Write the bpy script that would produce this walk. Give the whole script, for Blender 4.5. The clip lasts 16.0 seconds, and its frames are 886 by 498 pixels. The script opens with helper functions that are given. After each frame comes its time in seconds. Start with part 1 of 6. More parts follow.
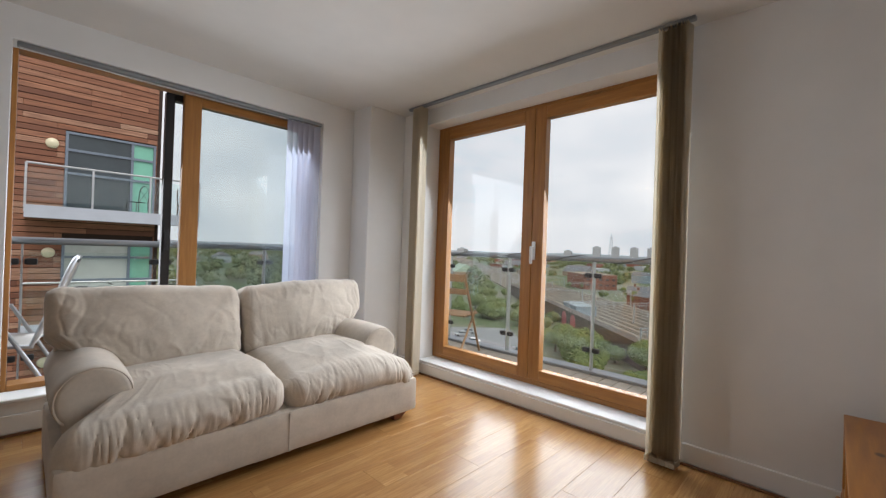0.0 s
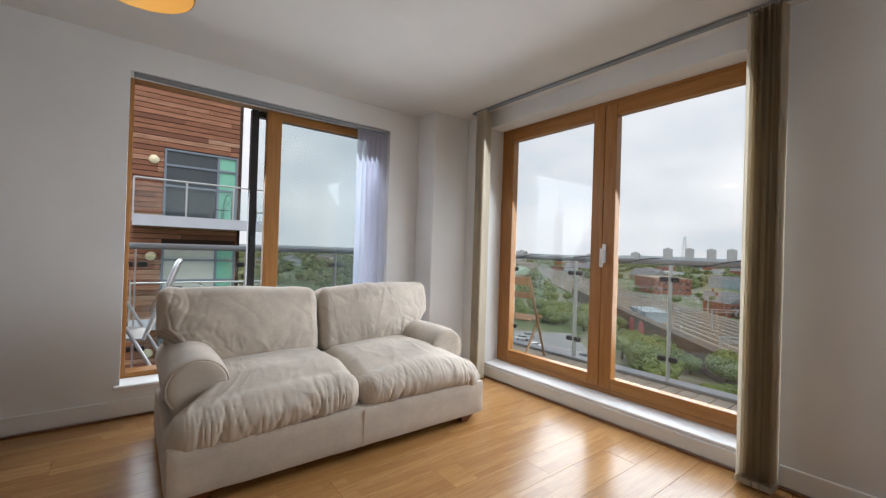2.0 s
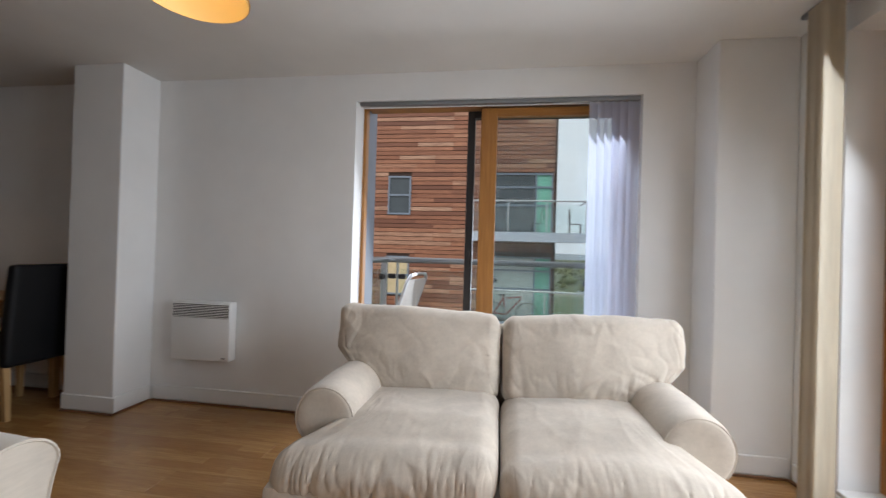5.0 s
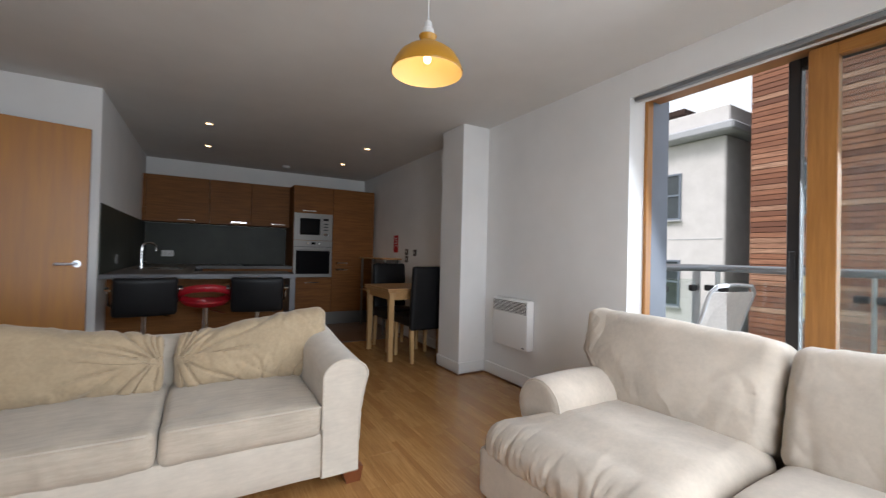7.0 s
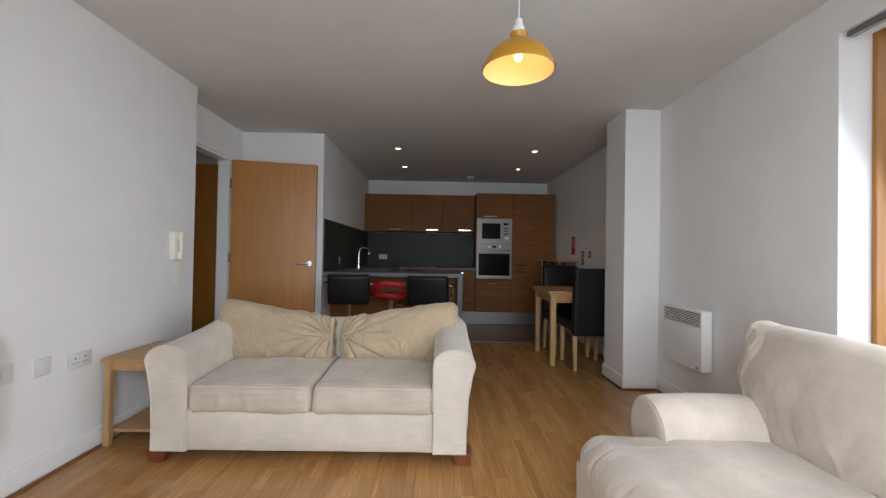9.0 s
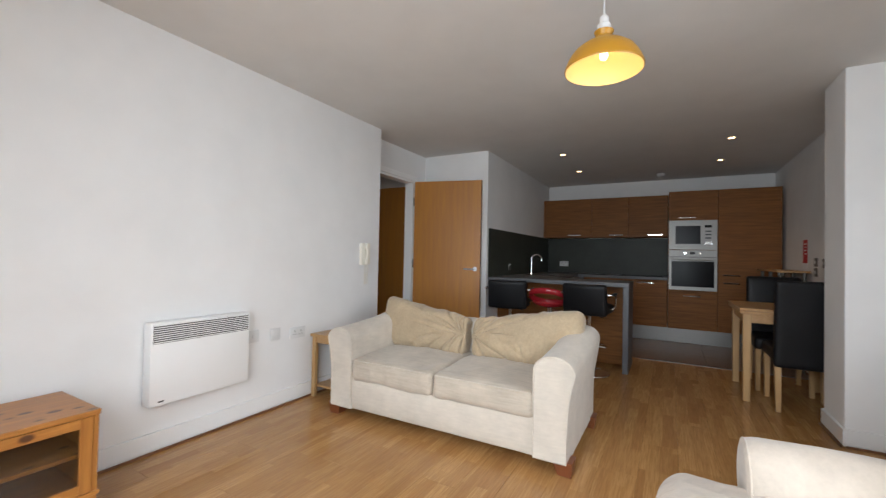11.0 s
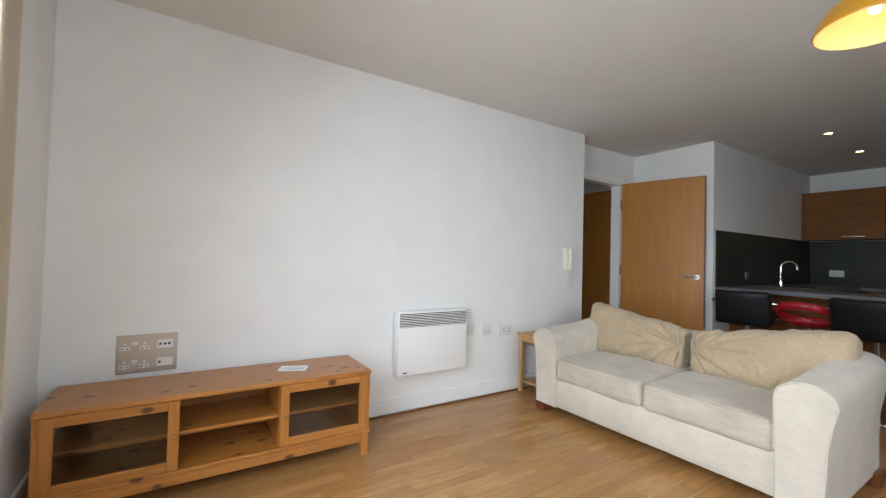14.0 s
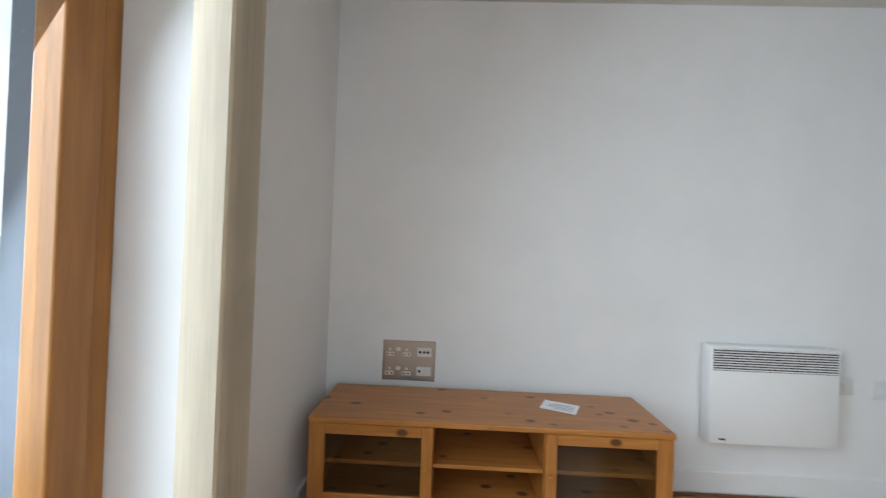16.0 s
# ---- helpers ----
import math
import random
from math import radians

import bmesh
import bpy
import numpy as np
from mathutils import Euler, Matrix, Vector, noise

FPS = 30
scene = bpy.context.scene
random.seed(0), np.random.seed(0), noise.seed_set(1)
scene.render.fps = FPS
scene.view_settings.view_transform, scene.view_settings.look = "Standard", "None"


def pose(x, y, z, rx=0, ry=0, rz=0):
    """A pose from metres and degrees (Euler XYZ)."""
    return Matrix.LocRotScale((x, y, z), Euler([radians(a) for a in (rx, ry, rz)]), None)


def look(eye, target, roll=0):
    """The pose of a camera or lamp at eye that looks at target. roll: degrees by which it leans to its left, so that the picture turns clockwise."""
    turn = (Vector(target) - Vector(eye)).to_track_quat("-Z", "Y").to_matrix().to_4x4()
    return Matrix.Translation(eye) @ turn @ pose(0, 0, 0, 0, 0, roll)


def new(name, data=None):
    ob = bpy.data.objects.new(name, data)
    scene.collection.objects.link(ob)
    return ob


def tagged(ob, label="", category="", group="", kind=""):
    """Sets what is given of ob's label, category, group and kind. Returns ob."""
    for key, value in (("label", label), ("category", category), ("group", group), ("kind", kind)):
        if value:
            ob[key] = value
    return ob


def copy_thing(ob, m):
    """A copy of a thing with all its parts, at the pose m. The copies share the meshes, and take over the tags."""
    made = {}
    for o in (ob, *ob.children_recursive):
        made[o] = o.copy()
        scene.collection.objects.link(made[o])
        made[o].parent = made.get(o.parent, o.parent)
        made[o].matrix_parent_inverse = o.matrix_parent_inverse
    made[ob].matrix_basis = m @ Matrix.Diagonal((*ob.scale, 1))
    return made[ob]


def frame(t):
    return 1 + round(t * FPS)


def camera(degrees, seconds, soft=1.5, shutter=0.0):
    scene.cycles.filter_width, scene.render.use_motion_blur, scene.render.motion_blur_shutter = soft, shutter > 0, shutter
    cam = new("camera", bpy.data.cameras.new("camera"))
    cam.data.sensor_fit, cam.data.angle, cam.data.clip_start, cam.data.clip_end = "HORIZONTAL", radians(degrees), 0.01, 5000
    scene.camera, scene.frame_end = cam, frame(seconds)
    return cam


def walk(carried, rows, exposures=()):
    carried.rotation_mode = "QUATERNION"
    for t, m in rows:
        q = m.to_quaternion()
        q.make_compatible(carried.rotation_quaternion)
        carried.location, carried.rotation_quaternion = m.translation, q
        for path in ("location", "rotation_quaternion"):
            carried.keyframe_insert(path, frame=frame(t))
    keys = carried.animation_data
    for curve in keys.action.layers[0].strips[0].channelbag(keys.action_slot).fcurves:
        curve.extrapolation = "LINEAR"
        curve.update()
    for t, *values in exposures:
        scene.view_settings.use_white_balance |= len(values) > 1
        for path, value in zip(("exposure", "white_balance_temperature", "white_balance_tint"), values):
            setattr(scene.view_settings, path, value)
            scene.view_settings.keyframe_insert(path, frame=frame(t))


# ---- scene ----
cam = camera(95.1, 16.0, soft=1.3, shutter=0.3)
PATH = [
    (0, (0.109, 0.48, 1.116), (1.546, 1.871, 1.125), 2.0),
    (0.5, (0.086, 0.491, 1.125), (1.468, 1.937, 1.129), 1.9),
    (1, (0.072, 0.5, 1.124), (1.403, 1.992, 1.132), 1.9),
    (1.5, (0.06, 0.504, 1.125), (1.341, 2.039, 1.132), 1.8),
    (2, (0.061, 0.505, 1.118), (1.283, 2.088, 1.13), 1.8),
    (2.5, (0.142, 0.543, 1.105), (1.272, 2.193, 1.113), 1.7),
    (3, (0.32, 0.642, 1.123), (1.314, 2.378, 1.126), 1.6),
    (3.2, (0.383, 0.686, 1.128), (1.305, 2.461, 1.134), 1.5),
    (5.3, (1.179, 1.1, 1.174), (0.606, 3.016, 1.184), 1.6),
    (5.5, (1.241, 1.13, 1.166), (0.476, 2.978, 1.176), 1.5),
    (6, (1.381, 1.237, 1.14), (0.211, 2.858, 1.155), 1.4),
    (6.5, (1.532, 1.32, 1.151), (0.036, 2.648, 1.17), 1.4),
    (7, (1.728, 1.364, 1.141), (0.002, 2.374, 1.167), 1.4),
    (7.5, (1.903, 1.431, 1.148), (0.034, 2.143, 1.169), 1.4),
    (8, (1.936, 1.58, 1.13), (-0.011, 2.037, 1.152), 1.4),
    (8.5, (1.939, 1.748, 1.132), (-0.032, 1.986, 1.15), 1.3),
    (8.7, (1.934, 1.797, 1.123), (-0.06, 1.951, 1.144), 1.2),
    (10.8, (1.941, 2.455, 1.135), (0.144, 1.578, 1.173), 1.0),
    (11, (1.96, 2.5, 1.14), (0.216, 1.522, 1.177), 1.2),
    (11.5, (2.001, 2.601, 1.139), (0.394, 1.411, 1.176), 1.2),
    (12, (2.044, 2.64, 1.136), (0.563, 1.295, 1.173), 1.4),
    (12.5, (2.078, 2.642, 1.139), (0.706, 1.187, 1.174), 1.6),
    (13, (2.103, 2.628, 1.149), (0.823, 1.092, 1.181), 1.6),
    (13.5, (2.102, 2.614, 1.122), (0.913, 1.006, 1.169), 1.4),
    (14, (2.09, 2.613, 1.122), (1.014, 0.928, 1.17), 1.5),
    (14.5, (2.089, 2.508, 1.118), (1.161, 0.737, 1.156), 1.7),
    (15, (2.063, 2.288, 1.104), (1.371, 0.412, 1.147), 1.7),
    (15.5, (2.049, 2.135, 1.1), (1.69, 0.168, 1.148), 1.8),
    (16, (2.018, 1.995, 1.127), (2.083, -0.003, 1.147), 2.1),
]
EXPOSURES = [(0.0, -0.55, 6600, 14), (3.0, -0.48, 6450, 13), (5.5, -0.29, 6500, 14), (7.0, -0.06, 6500, 14), (8.5, -0.06, 6500, 14), (11.0, 0.22, 6560, 13), (13.0, 0.27, 6450, 11), (15.0, 0.02, 6250, 9), (16.0, -0.2, 6100, 8)]
walk(cam, [(t, look(eye, target, roll)) for t, eye, target, roll in PATH], EXPOSURES)

# ---- world and light ----
world = bpy.data.worlds.new("overcast_sky")
scene.world = world
world.use_nodes = True
wt = world.node_tree
wt.nodes.clear()


def wn(kind, **kw):
    n = wt.nodes.new(kind)
    for k, v in kw.items():
        n.inputs[k].default_value = v
    return n


w_out = wn("ShaderNodeOutputWorld")
w_mix = wn("ShaderNodeMixShader")
w_bg = wn("ShaderNodeBackground", Strength=0.10)
w_cl = wn("ShaderNodeBackground", Strength=1.75)
sky = wt.nodes.new("ShaderNodeTexSky")
sky.sky_type, sky.sun_disc = "NISHITA", False
sky.sun_elevation, sky.sun_rotation = radians(51), radians(185)
sky.air_density, sky.dust_density = 1.0, 4.0
w_tc = wn("ShaderNodeTexCoord")
w_map = wn("ShaderNodeMapping")
w_map.inputs["Scale"].default_value = (1.0, 1.0, 2.6)
w_no = wn("ShaderNodeTexNoise", Scale=2.2, Detail=6.0, Roughness=0.55)
w_ramp = wt.nodes.new("ShaderNodeValToRGB")
w_ramp.color_ramp.elements[0].position, w_ramp.color_ramp.elements[0].color = 0.30, (0.62, 0.68, 0.74, 1)
w_ramp.color_ramp.elements[1].position, w_ramp.color_ramp.elements[1].color = 0.66, (1.0, 1.0, 1.0, 1)
wl = wt.links.new
wl(w_tc.outputs["Generated"], w_map.inputs["Vector"])
wl(w_map.outputs["Vector"], w_no.inputs["Vector"])
wl(w_no.outputs["Fac"], w_ramp.inputs["Fac"])
wl(w_ramp.outputs["Color"], w_cl.inputs["Color"])
wl(sky.outputs["Color"], w_bg.inputs["Color"])
wl(w_bg.outputs[0], w_mix.inputs[1])
wl(w_cl.outputs[0], w_mix.inputs[2])
w_mix.inputs["Fac"].default_value = 0.85
wl(w_mix.outputs[0], w_out.inputs["Surface"])

sun_data = bpy.data.lights.new("sun", "SUN")
sun_data.energy, sun_data.angle, sun_data.color = 2.3, radians(20), (1.0, 0.96, 0.9)
sun = new("sun", sun_data)
sun.matrix_world = look((-2, -24, 30), (0, 0, 0))

for nm, size_y, size_z, power, m in (("east_window_light", 1.9, 2.0, 86.0, look((3.02, 2.15, 1.25), (1.0, 2.15, 0.05))), ("north_window_light", 1.7, 1.9, 40.0, look((0.99, 4.18, 1.25), (0.99, 2.0, 0.05)))):
    lamp_data = bpy.data.lights.new(nm, "AREA")
    lamp_data.shape, lamp_data.size, lamp_data.size_y, lamp_data.energy, lamp_data.color = "RECTANGLE", size_y, size_z, power, (0.82, 0.92, 1.0)
    lamp_data.spread = radians(150)
    new(nm, lamp_data).matrix_world = m

# ---- materials ----


class Mat:
    """A node material with one principled shader and a few short helpers."""

    def __init__(self, name, colour=(0.8, 0.8, 0.8), rough=0.5, metal=0.0, **extra):
        self.m = bpy.data.materials.new(name)
        self.m.use_nodes = True
        self.t = self.m.node_tree
        self.p = self.t.nodes["Principled BSDF"]
        self.set("Base Color", (*colour, 1))
        self.set("Roughness", rough)
        self.set("Metallic", metal)
        for k, v in extra.items():
            self.set(k.replace("_", " "), v)

    def set(self, key, v):
        self.p.inputs[key].default_value = v

    def node(self, kind, **kw):
        n = self.t.nodes.new(kind)
        for k, v in kw.items():
            n.inputs[k.replace("_", " ")].default_value = v
        return n

    def link(self, a, b):
        self.t.links.new(a, b)

    def coords(self, scale=(1, 1, 1), turn=(0, 0, 0), shift_random=0.0):
        tc = self.node("ShaderNodeTexCoord")
        mp = self.node("ShaderNodeMapping")
        mp.inputs["Scale"].default_value = scale
        mp.inputs["Rotation"].default_value = turn
        self.link(tc.outputs["Object"], mp.inputs["Vector"])
        if shift_random:
            oi = self.node("ShaderNodeObjectInfo")
            mu = self.node("ShaderNodeMath")
            mu.operation = "MULTIPLY"
            mu.inputs[1].default_value = shift_random
            self.link(oi.outputs["Random"], mu.inputs[0])
            self.link(mu.outputs[0], mp.inputs["Location"])
        return mp.outputs["Vector"]

    def noise(self, vec, scale, detail=4.0, rough=0.6):
        n = self.node("ShaderNodeTexNoise", Scale=scale, Detail=detail, Roughness=rough)
        self.link(vec, n.inputs["Vector"])
        return n.outputs["Fac"]

    def ramp(self, fac, *stops):
        r = self.t.nodes.new("ShaderNodeValToRGB")
        el = r.color_ramp.elements
        while len(el) < len(stops):
            el.new(0.5)
        for e, (p, c) in zip(el, stops):
            e.position, e.color = p, (*c, 1)
        self.link(fac, r.inputs["Fac"])
        return r.outputs["Color"]

    def mix(self, a, b, fac, kind="MIX"):
        n = self.t.nodes.new("ShaderNodeMix")
        n.data_type, n.blend_type = "RGBA", kind
        for sock, v in ((n.inputs[0], fac), (n.inputs[6], a), (n.inputs[7], b)):
            if hasattr(v, "links"):
                self.link(v, sock)
            else:
                sock.default_value = v if not isinstance(v, tuple) else (*v, 1)
        return n.outputs[2]

    def maths(self, kind, a, b=0.0):
        n = self.t.nodes.new("ShaderNodeMath")
        n.operation = kind
        for sock, v in zip(n.inputs, (a, b)):
            if hasattr(v, "links"):
                self.link(v, sock)
            else:
                sock.default_value = v
        return n.outputs[0]

    def colour(self, sock):
        self.link(sock, self.p.inputs["Base Color"])
        return self

    def roughness(self, sock, lo, hi):
        r = self.node("ShaderNodeMapRange")
        r.inputs["To Min"].default_value, r.inputs["To Max"].default_value = lo, hi
        self.link(sock, r.inputs["Value"])
        self.link(r.outputs[0], self.p.inputs["Roughness"])
        return self

    def bump(self, sock, strength=0.2, dist=0.002):
        b = self.node("ShaderNodeBump", Strength=strength, Distance=dist)
        self.link(sock, b.inputs["Height"])
        self.link(b.outputs[0], self.p.inputs["Normal"])
        return self


def paint(name, colour, rough=0.6, mottling=0.03, bump=0.05):
    """Rolled or brushed paint: faint mottling and orange-peel relief."""
    m = Mat(name, colour, rough)
    v = m.coords()
    n = m.noise(v, 2.5, 3)
    lo, hi = tuple(c * (1 - mottling) for c in colour), tuple(min(1, c * (1 + mottling)) for c in colour)
    m.colour(m.ramp(n, (0.3, lo), (0.7, hi)))
    m.bump(m.noise(v, 180, 2), bump, 0.0015)
    return m.m


def wood(name, light, dark, scale=(1, 14, 14), rough=0.4, knots=False, rand=30.0, ring=3.0, contrast=1.0):
    """Veneer or solid timber, with the grain along local x."""
    m = Mat(name, light, rough)
    v = m.coords(scale, shift_random=rand)
    n1 = m.noise(v, ring, 6, 0.6)
    n2 = m.noise(m.coords(tuple(s * 6 for s in scale), shift_random=rand), 5.0, 3)
    mid = tuple((a + b) / 2 for a, b in zip(light, dark))
    c = m.ramp(n1, (0.3, dark), (0.5, mid), (0.68, light))
    c = m.mix(c, dark, m.maths("MULTIPLY", m.maths("GREATER_THAN", n2, 0.62), 0.25 * contrast))
    if knots:
        vo = m.node("ShaderNodeTexVoronoi", Scale=1.0, Randomness=1.0)
        m.link(m.coords((7.0, 11.0, 11.0), shift_random=rand), vo.inputs["Vector"])
        k = m.ramp(vo.outputs["Distance"], (0.13, (1, 1, 1)), (0.21, (0, 0, 0)))
        c = m.mix(c, (0.09, 0.03, 0.012), k)
    oi = m.node("ShaderNodeObjectInfo")
    c = m.mix(c, m.mix(c, (0.75, 0.72, 0.7), 1.0, "MULTIPLY"), m.maths("MULTIPLY", oi.outputs["Random"], 0.35 * contrast))
    m.colour(c)
    m.roughness(n1, rough - 0.06, rough + 0.1)
    m.bump(n2, 0.08, 0.001)
    return m.m


def fabric(name, colour, weave=900, streak=None, nap=0.35, grain=0.35):
    m = Mat(name, colour, 0.92)
    m.set("Sheen Weight", 0.25)
    v = m.coords()
    big = m.noise(v, 5, 4)
    fine = m.noise(m.coords(streak or (1, 1, 1)), 60, 5, 0.7)
    lo, hi = tuple(c * (1 - 0.28 * nap) for c in colour), tuple(min(1, c * (1 + 0.2 * nap)) for c in colour)
    c = m.ramp(big, (0.3, lo), (0.7, hi))
    c = m.mix(c, m.ramp(fine, (0.35, tuple(x * 0.72 for x in colour)), (0.62, hi)), grain)
    m.colour(c)
    relief = m.mix(m.noise(v, weave, 2), fine, grain)
    m.bump(relief, 0.2, 0.0012)
    return m.m


def metal(name, colour=(0.6, 0.6, 0.6), rough=0.3, brushed=None):
    m = Mat(name, colour, rough, 1.0)
    v = m.coords(brushed or (1, 1, 1))
    n = m.noise(v, 90 if brushed else 6, 4)
    m.roughness(n, rough * 0.75, rough * 1.35)
    m.bump(n, 0.05, 0.0005)
    return m.m


def glass(name, tint=(0.95, 0.98, 0.97), rough=0.0):
    """Thin flat glass: mostly clear, with more mirror at grazing angles."""
    mat = bpy.data.materials.new(name)
    mat.use_nodes = True
    t = mat.node_tree
    t.nodes.clear()
    out, mx = t.nodes.new("ShaderNodeOutputMaterial"), t.nodes.new("ShaderNodeMixShader")
    tr, gl, lw = t.nodes.new("ShaderNodeBsdfTransparent"), t.nodes.new("ShaderNodeBsdfGlossy"), t.nodes.new("ShaderNodeLayerWeight")
    pw, mr = t.nodes.new("ShaderNodeMath"), t.nodes.new("ShaderNodeMapRange")
    pw.operation = "POWER"
    pw.inputs[1].default_value = 4.0
    mr.inputs["To Min"].default_value, mr.inputs["To Max"].default_value = 0.035, 0.85
    tr.inputs["Color"].default_value = (*tint, 1)
    gl.inputs["Roughness"].default_value = rough
    t.links.new(lw.outputs["Facing"], pw.inputs[0])
    t.links.new(pw.outputs[0], mr.inputs["Value"])
    t.links.new(mr.outputs[0], mx.inputs[0])
    t.links.new(tr.outputs[0], mx.inputs[1])
    t.links.new(gl.outputs[0], mx.inputs[2])
    t.links.new(mx.outputs[0], out.inputs[0])
    return mat


def glow(name, colour, strength):
    m = Mat(name, colour, 0.5)
    m.set("Emission Color", (*colour, 1))
    m.set("Emission Strength", strength)
    return m.m


WALL = paint("wall_paint", (0.80, 0.795, 0.785), 0.75)
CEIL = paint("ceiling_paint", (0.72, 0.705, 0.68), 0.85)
GLOSS = paint("white_gloss_paint", (0.82, 0.82, 0.81), 0.35, 0.02, 0.02)
METAL_WHITE = paint("white_enamel", (0.84, 0.84, 0.83), 0.32, 0.01, 0.01)
# white plastic greyed in its base colour to imitate shading on wall plates
PLASTIC_SHADED = paint("shaded_white_plastic", (0.70, 0.70, 0.69), 0.4, 0.01, 0.0)
CREAM = paint("cream_plastic", (0.80, 0.76, 0.66), 0.4, 0.01, 0.0)
OAK_FRAME = wood("stained_pine_frame", (0.45, 0.20, 0.046), (0.31, 0.125, 0.026), (14, 14, 1), 0.42)
OAK_FRAME_X = wood("stained_pine_rail", (0.45, 0.20, 0.046), (0.31, 0.125, 0.026), (1.0, 1.0, 14), 0.42)
BEECH_DOOR = wood("beech_veneer", (0.48, 0.205, 0.032), (0.40, 0.163, 0.036), (9, 9, 0.7), 0.38, contrast=0.3)
KITCHEN_OAK = wood("kitchen_oak_veneer", (0.27, 0.11, 0.029), (0.165, 0.062, 0.016), (16, 0.9, 16), 0.5, contrast=0.5)
KITCHEN_OAK.node_tree.nodes["Principled BSDF"].inputs["Specular IOR Level"].default_value = 0.2
PINE = wood("lacquered_knotty_pine", (0.48, 0.205, 0.046), (0.31, 0.115, 0.024), (1.2, 13, 13), 0.33, knots=True, contrast=0.4)
PINE_UP = wood("lacquered_pine_upright", (0.48, 0.205, 0.046), (0.31, 0.115, 0.024), (13, 13, 1.2), 0.33, contrast=0.4)
RUBBERWOOD = wood("pale_rubberwood", (0.52, 0.33, 0.15), (0.42, 0.25, 0.105), (9, 9, 1.0), 0.4, contrast=0.4)
RUBBERWOOD_X = wood("pale_rubberwood_top", (0.50, 0.30, 0.13), (0.40, 0.22, 0.085), (1.0, 12, 12), 0.36, contrast=0.4)
FOOT_WOOD = wood("reddish_foot_wood", (0.22, 0.07, 0.025), (0.14, 0.04, 0.015), (8, 8, 1), 0.35)
FOLD_WOOD = wood("weathered_teak", (0.36, 0.22, 0.11), (0.25, 0.14, 0.07), (8, 8, 1), 0.6)
SUEDE = fabric("beige_suede", (0.54, 0.465, 0.385), 700, nap=0.7, grain=0.16)
WEAVE = fabric("oatmeal_weave", (0.55, 0.49, 0.412), 1400, (0.2, 0.2, 1), nap=0.5, grain=0.22)
WEAVE_SEAT = fabric("worn_seat_weave", (0.47, 0.405, 0.325), 1400, (0.12, 1, 1), nap=0.75)
WEAVE_TAN = fabric("tan_cushion_cloth", (0.42, 0.32, 0.205), 1200, nap=0.6)
LEATHER = paint("black_leather", (0.008, 0.008, 0.009), 0.42, 0.2, 0.25)
LEATHER.node_tree.nodes["Principled BSDF"].inputs["Specular IOR Level"].default_value = 0.22
RED_PLASTIC = paint("red_gloss_plastic", (0.33, 0.012, 0.02), 0.16, 0.02, 0.0)
ALU = metal("brushed_aluminium_frame", (0.55, 0.56, 0.58), 0.35)
CHROME = metal("chrome", (0.78, 0.78, 0.78), 0.08)
STEEL = metal("brushed_steel", (0.215, 0.208, 0.197), 0.42, (1, 0.02, 1))
PLATE_STEEL = metal("satin_steel_plate", (0.50, 0.46, 0.41), 0.32, (0.02, 1, 1))
RAIL_STEEL = metal("grey_painted_rail", (0.30, 0.32, 0.34), 0.42)
GREY_TOP = paint("grey_laminate_worktop", (0.105, 0.11, 0.12), 0.45, 0.12, 0.05)
SPLASH = paint("slate_splashback", (0.036, 0.040, 0.032), 0.45, 0.2, 0.05)
SPLASH.node_tree.nodes["Principled BSDF"].inputs["Specular IOR Level"].default_value = 0.25
BLACK_GLASS = Mat("black_oven_glass", (0.008, 0.008, 0.009), 0.16, Specular_IOR_Level=0.07).m
DARK = paint("dark_plastic", (0.02, 0.02, 0.022), 0.45, 0.1, 0.05)
CLADDING_GREY = paint("blue_grey_cladding", (0.15, 0.175, 0.22), 0.45, 0.1, 0.02)
BLACK_SASH = paint("dark_aluminium_cladding", (0.018, 0.016, 0.017), 0.4, 0.1, 0.02)


def blind_cloth(name, colour, through_share, sheer=0.0):
    """Woven slat cloth that lets some daylight through."""
    m = Mat(name, colour, 0.9)
    c = m.ramp(m.noise(m.coords((1, 1, 0.05)), 70, 4), (0.3, tuple(x * 0.86 for x in colour)), (0.7, colour))
    m.colour(c)
    tl, mx = m.node("ShaderNodeBsdfTranslucent"), m.node("ShaderNodeMixShader")
    mx.inputs[0].default_value = through_share
    m.link(c, tl.inputs["Color"])
    m.link(m.p.outputs[0], mx.inputs[1])
    m.link(tl.outputs[0], mx.inputs[2])
    last = mx
    if sheer:
        tp, ms = m.node("ShaderNodeBsdfTransparent"), m.node("ShaderNodeMixShader")
        ms.inputs[0].default_value = sheer
        m.link(mx.outputs[0], ms.inputs[1])
        m.link(tp.outputs[0], ms.inputs[2])
        last = ms
    m.link(last.outputs[0], m.t.nodes["Material Output"].inputs["Surface"])
    return m.m


BLIND = blind_cloth("ivory_blind_cloth", (0.72, 0.635, 0.50), 0.5)
# blue of the sky's backlight is put into this cloth's own colour
BLIND_SKY_TINT = blind_cloth("sky_tinted_blind_cloth", (0.66, 0.69, 0.83), 0.55, 0.32)
BROWN_BEAD = wood("brown_floor_bead", (0.25, 0.11, 0.05), (0.16, 0.07, 0.03), (1, 10, 10), 0.45)
MUSTARD = paint("mustard_enamel_shade", (0.50, 0.235, 0.012), 0.35, 0.04, 0.0)
SHADE_IN = paint("cream_shade_lining", (0.80, 0.62, 0.30), 0.5, 0.02, 0.0)
BULB = glow("warm_bulb", (1.0, 0.72, 0.34), 9.0)
DOWNLIGHT = glow("warm_downlight", (1.0, 0.62, 0.30), 9.0)
GLASS = glass("window_glass", (0.965, 0.98, 0.98))
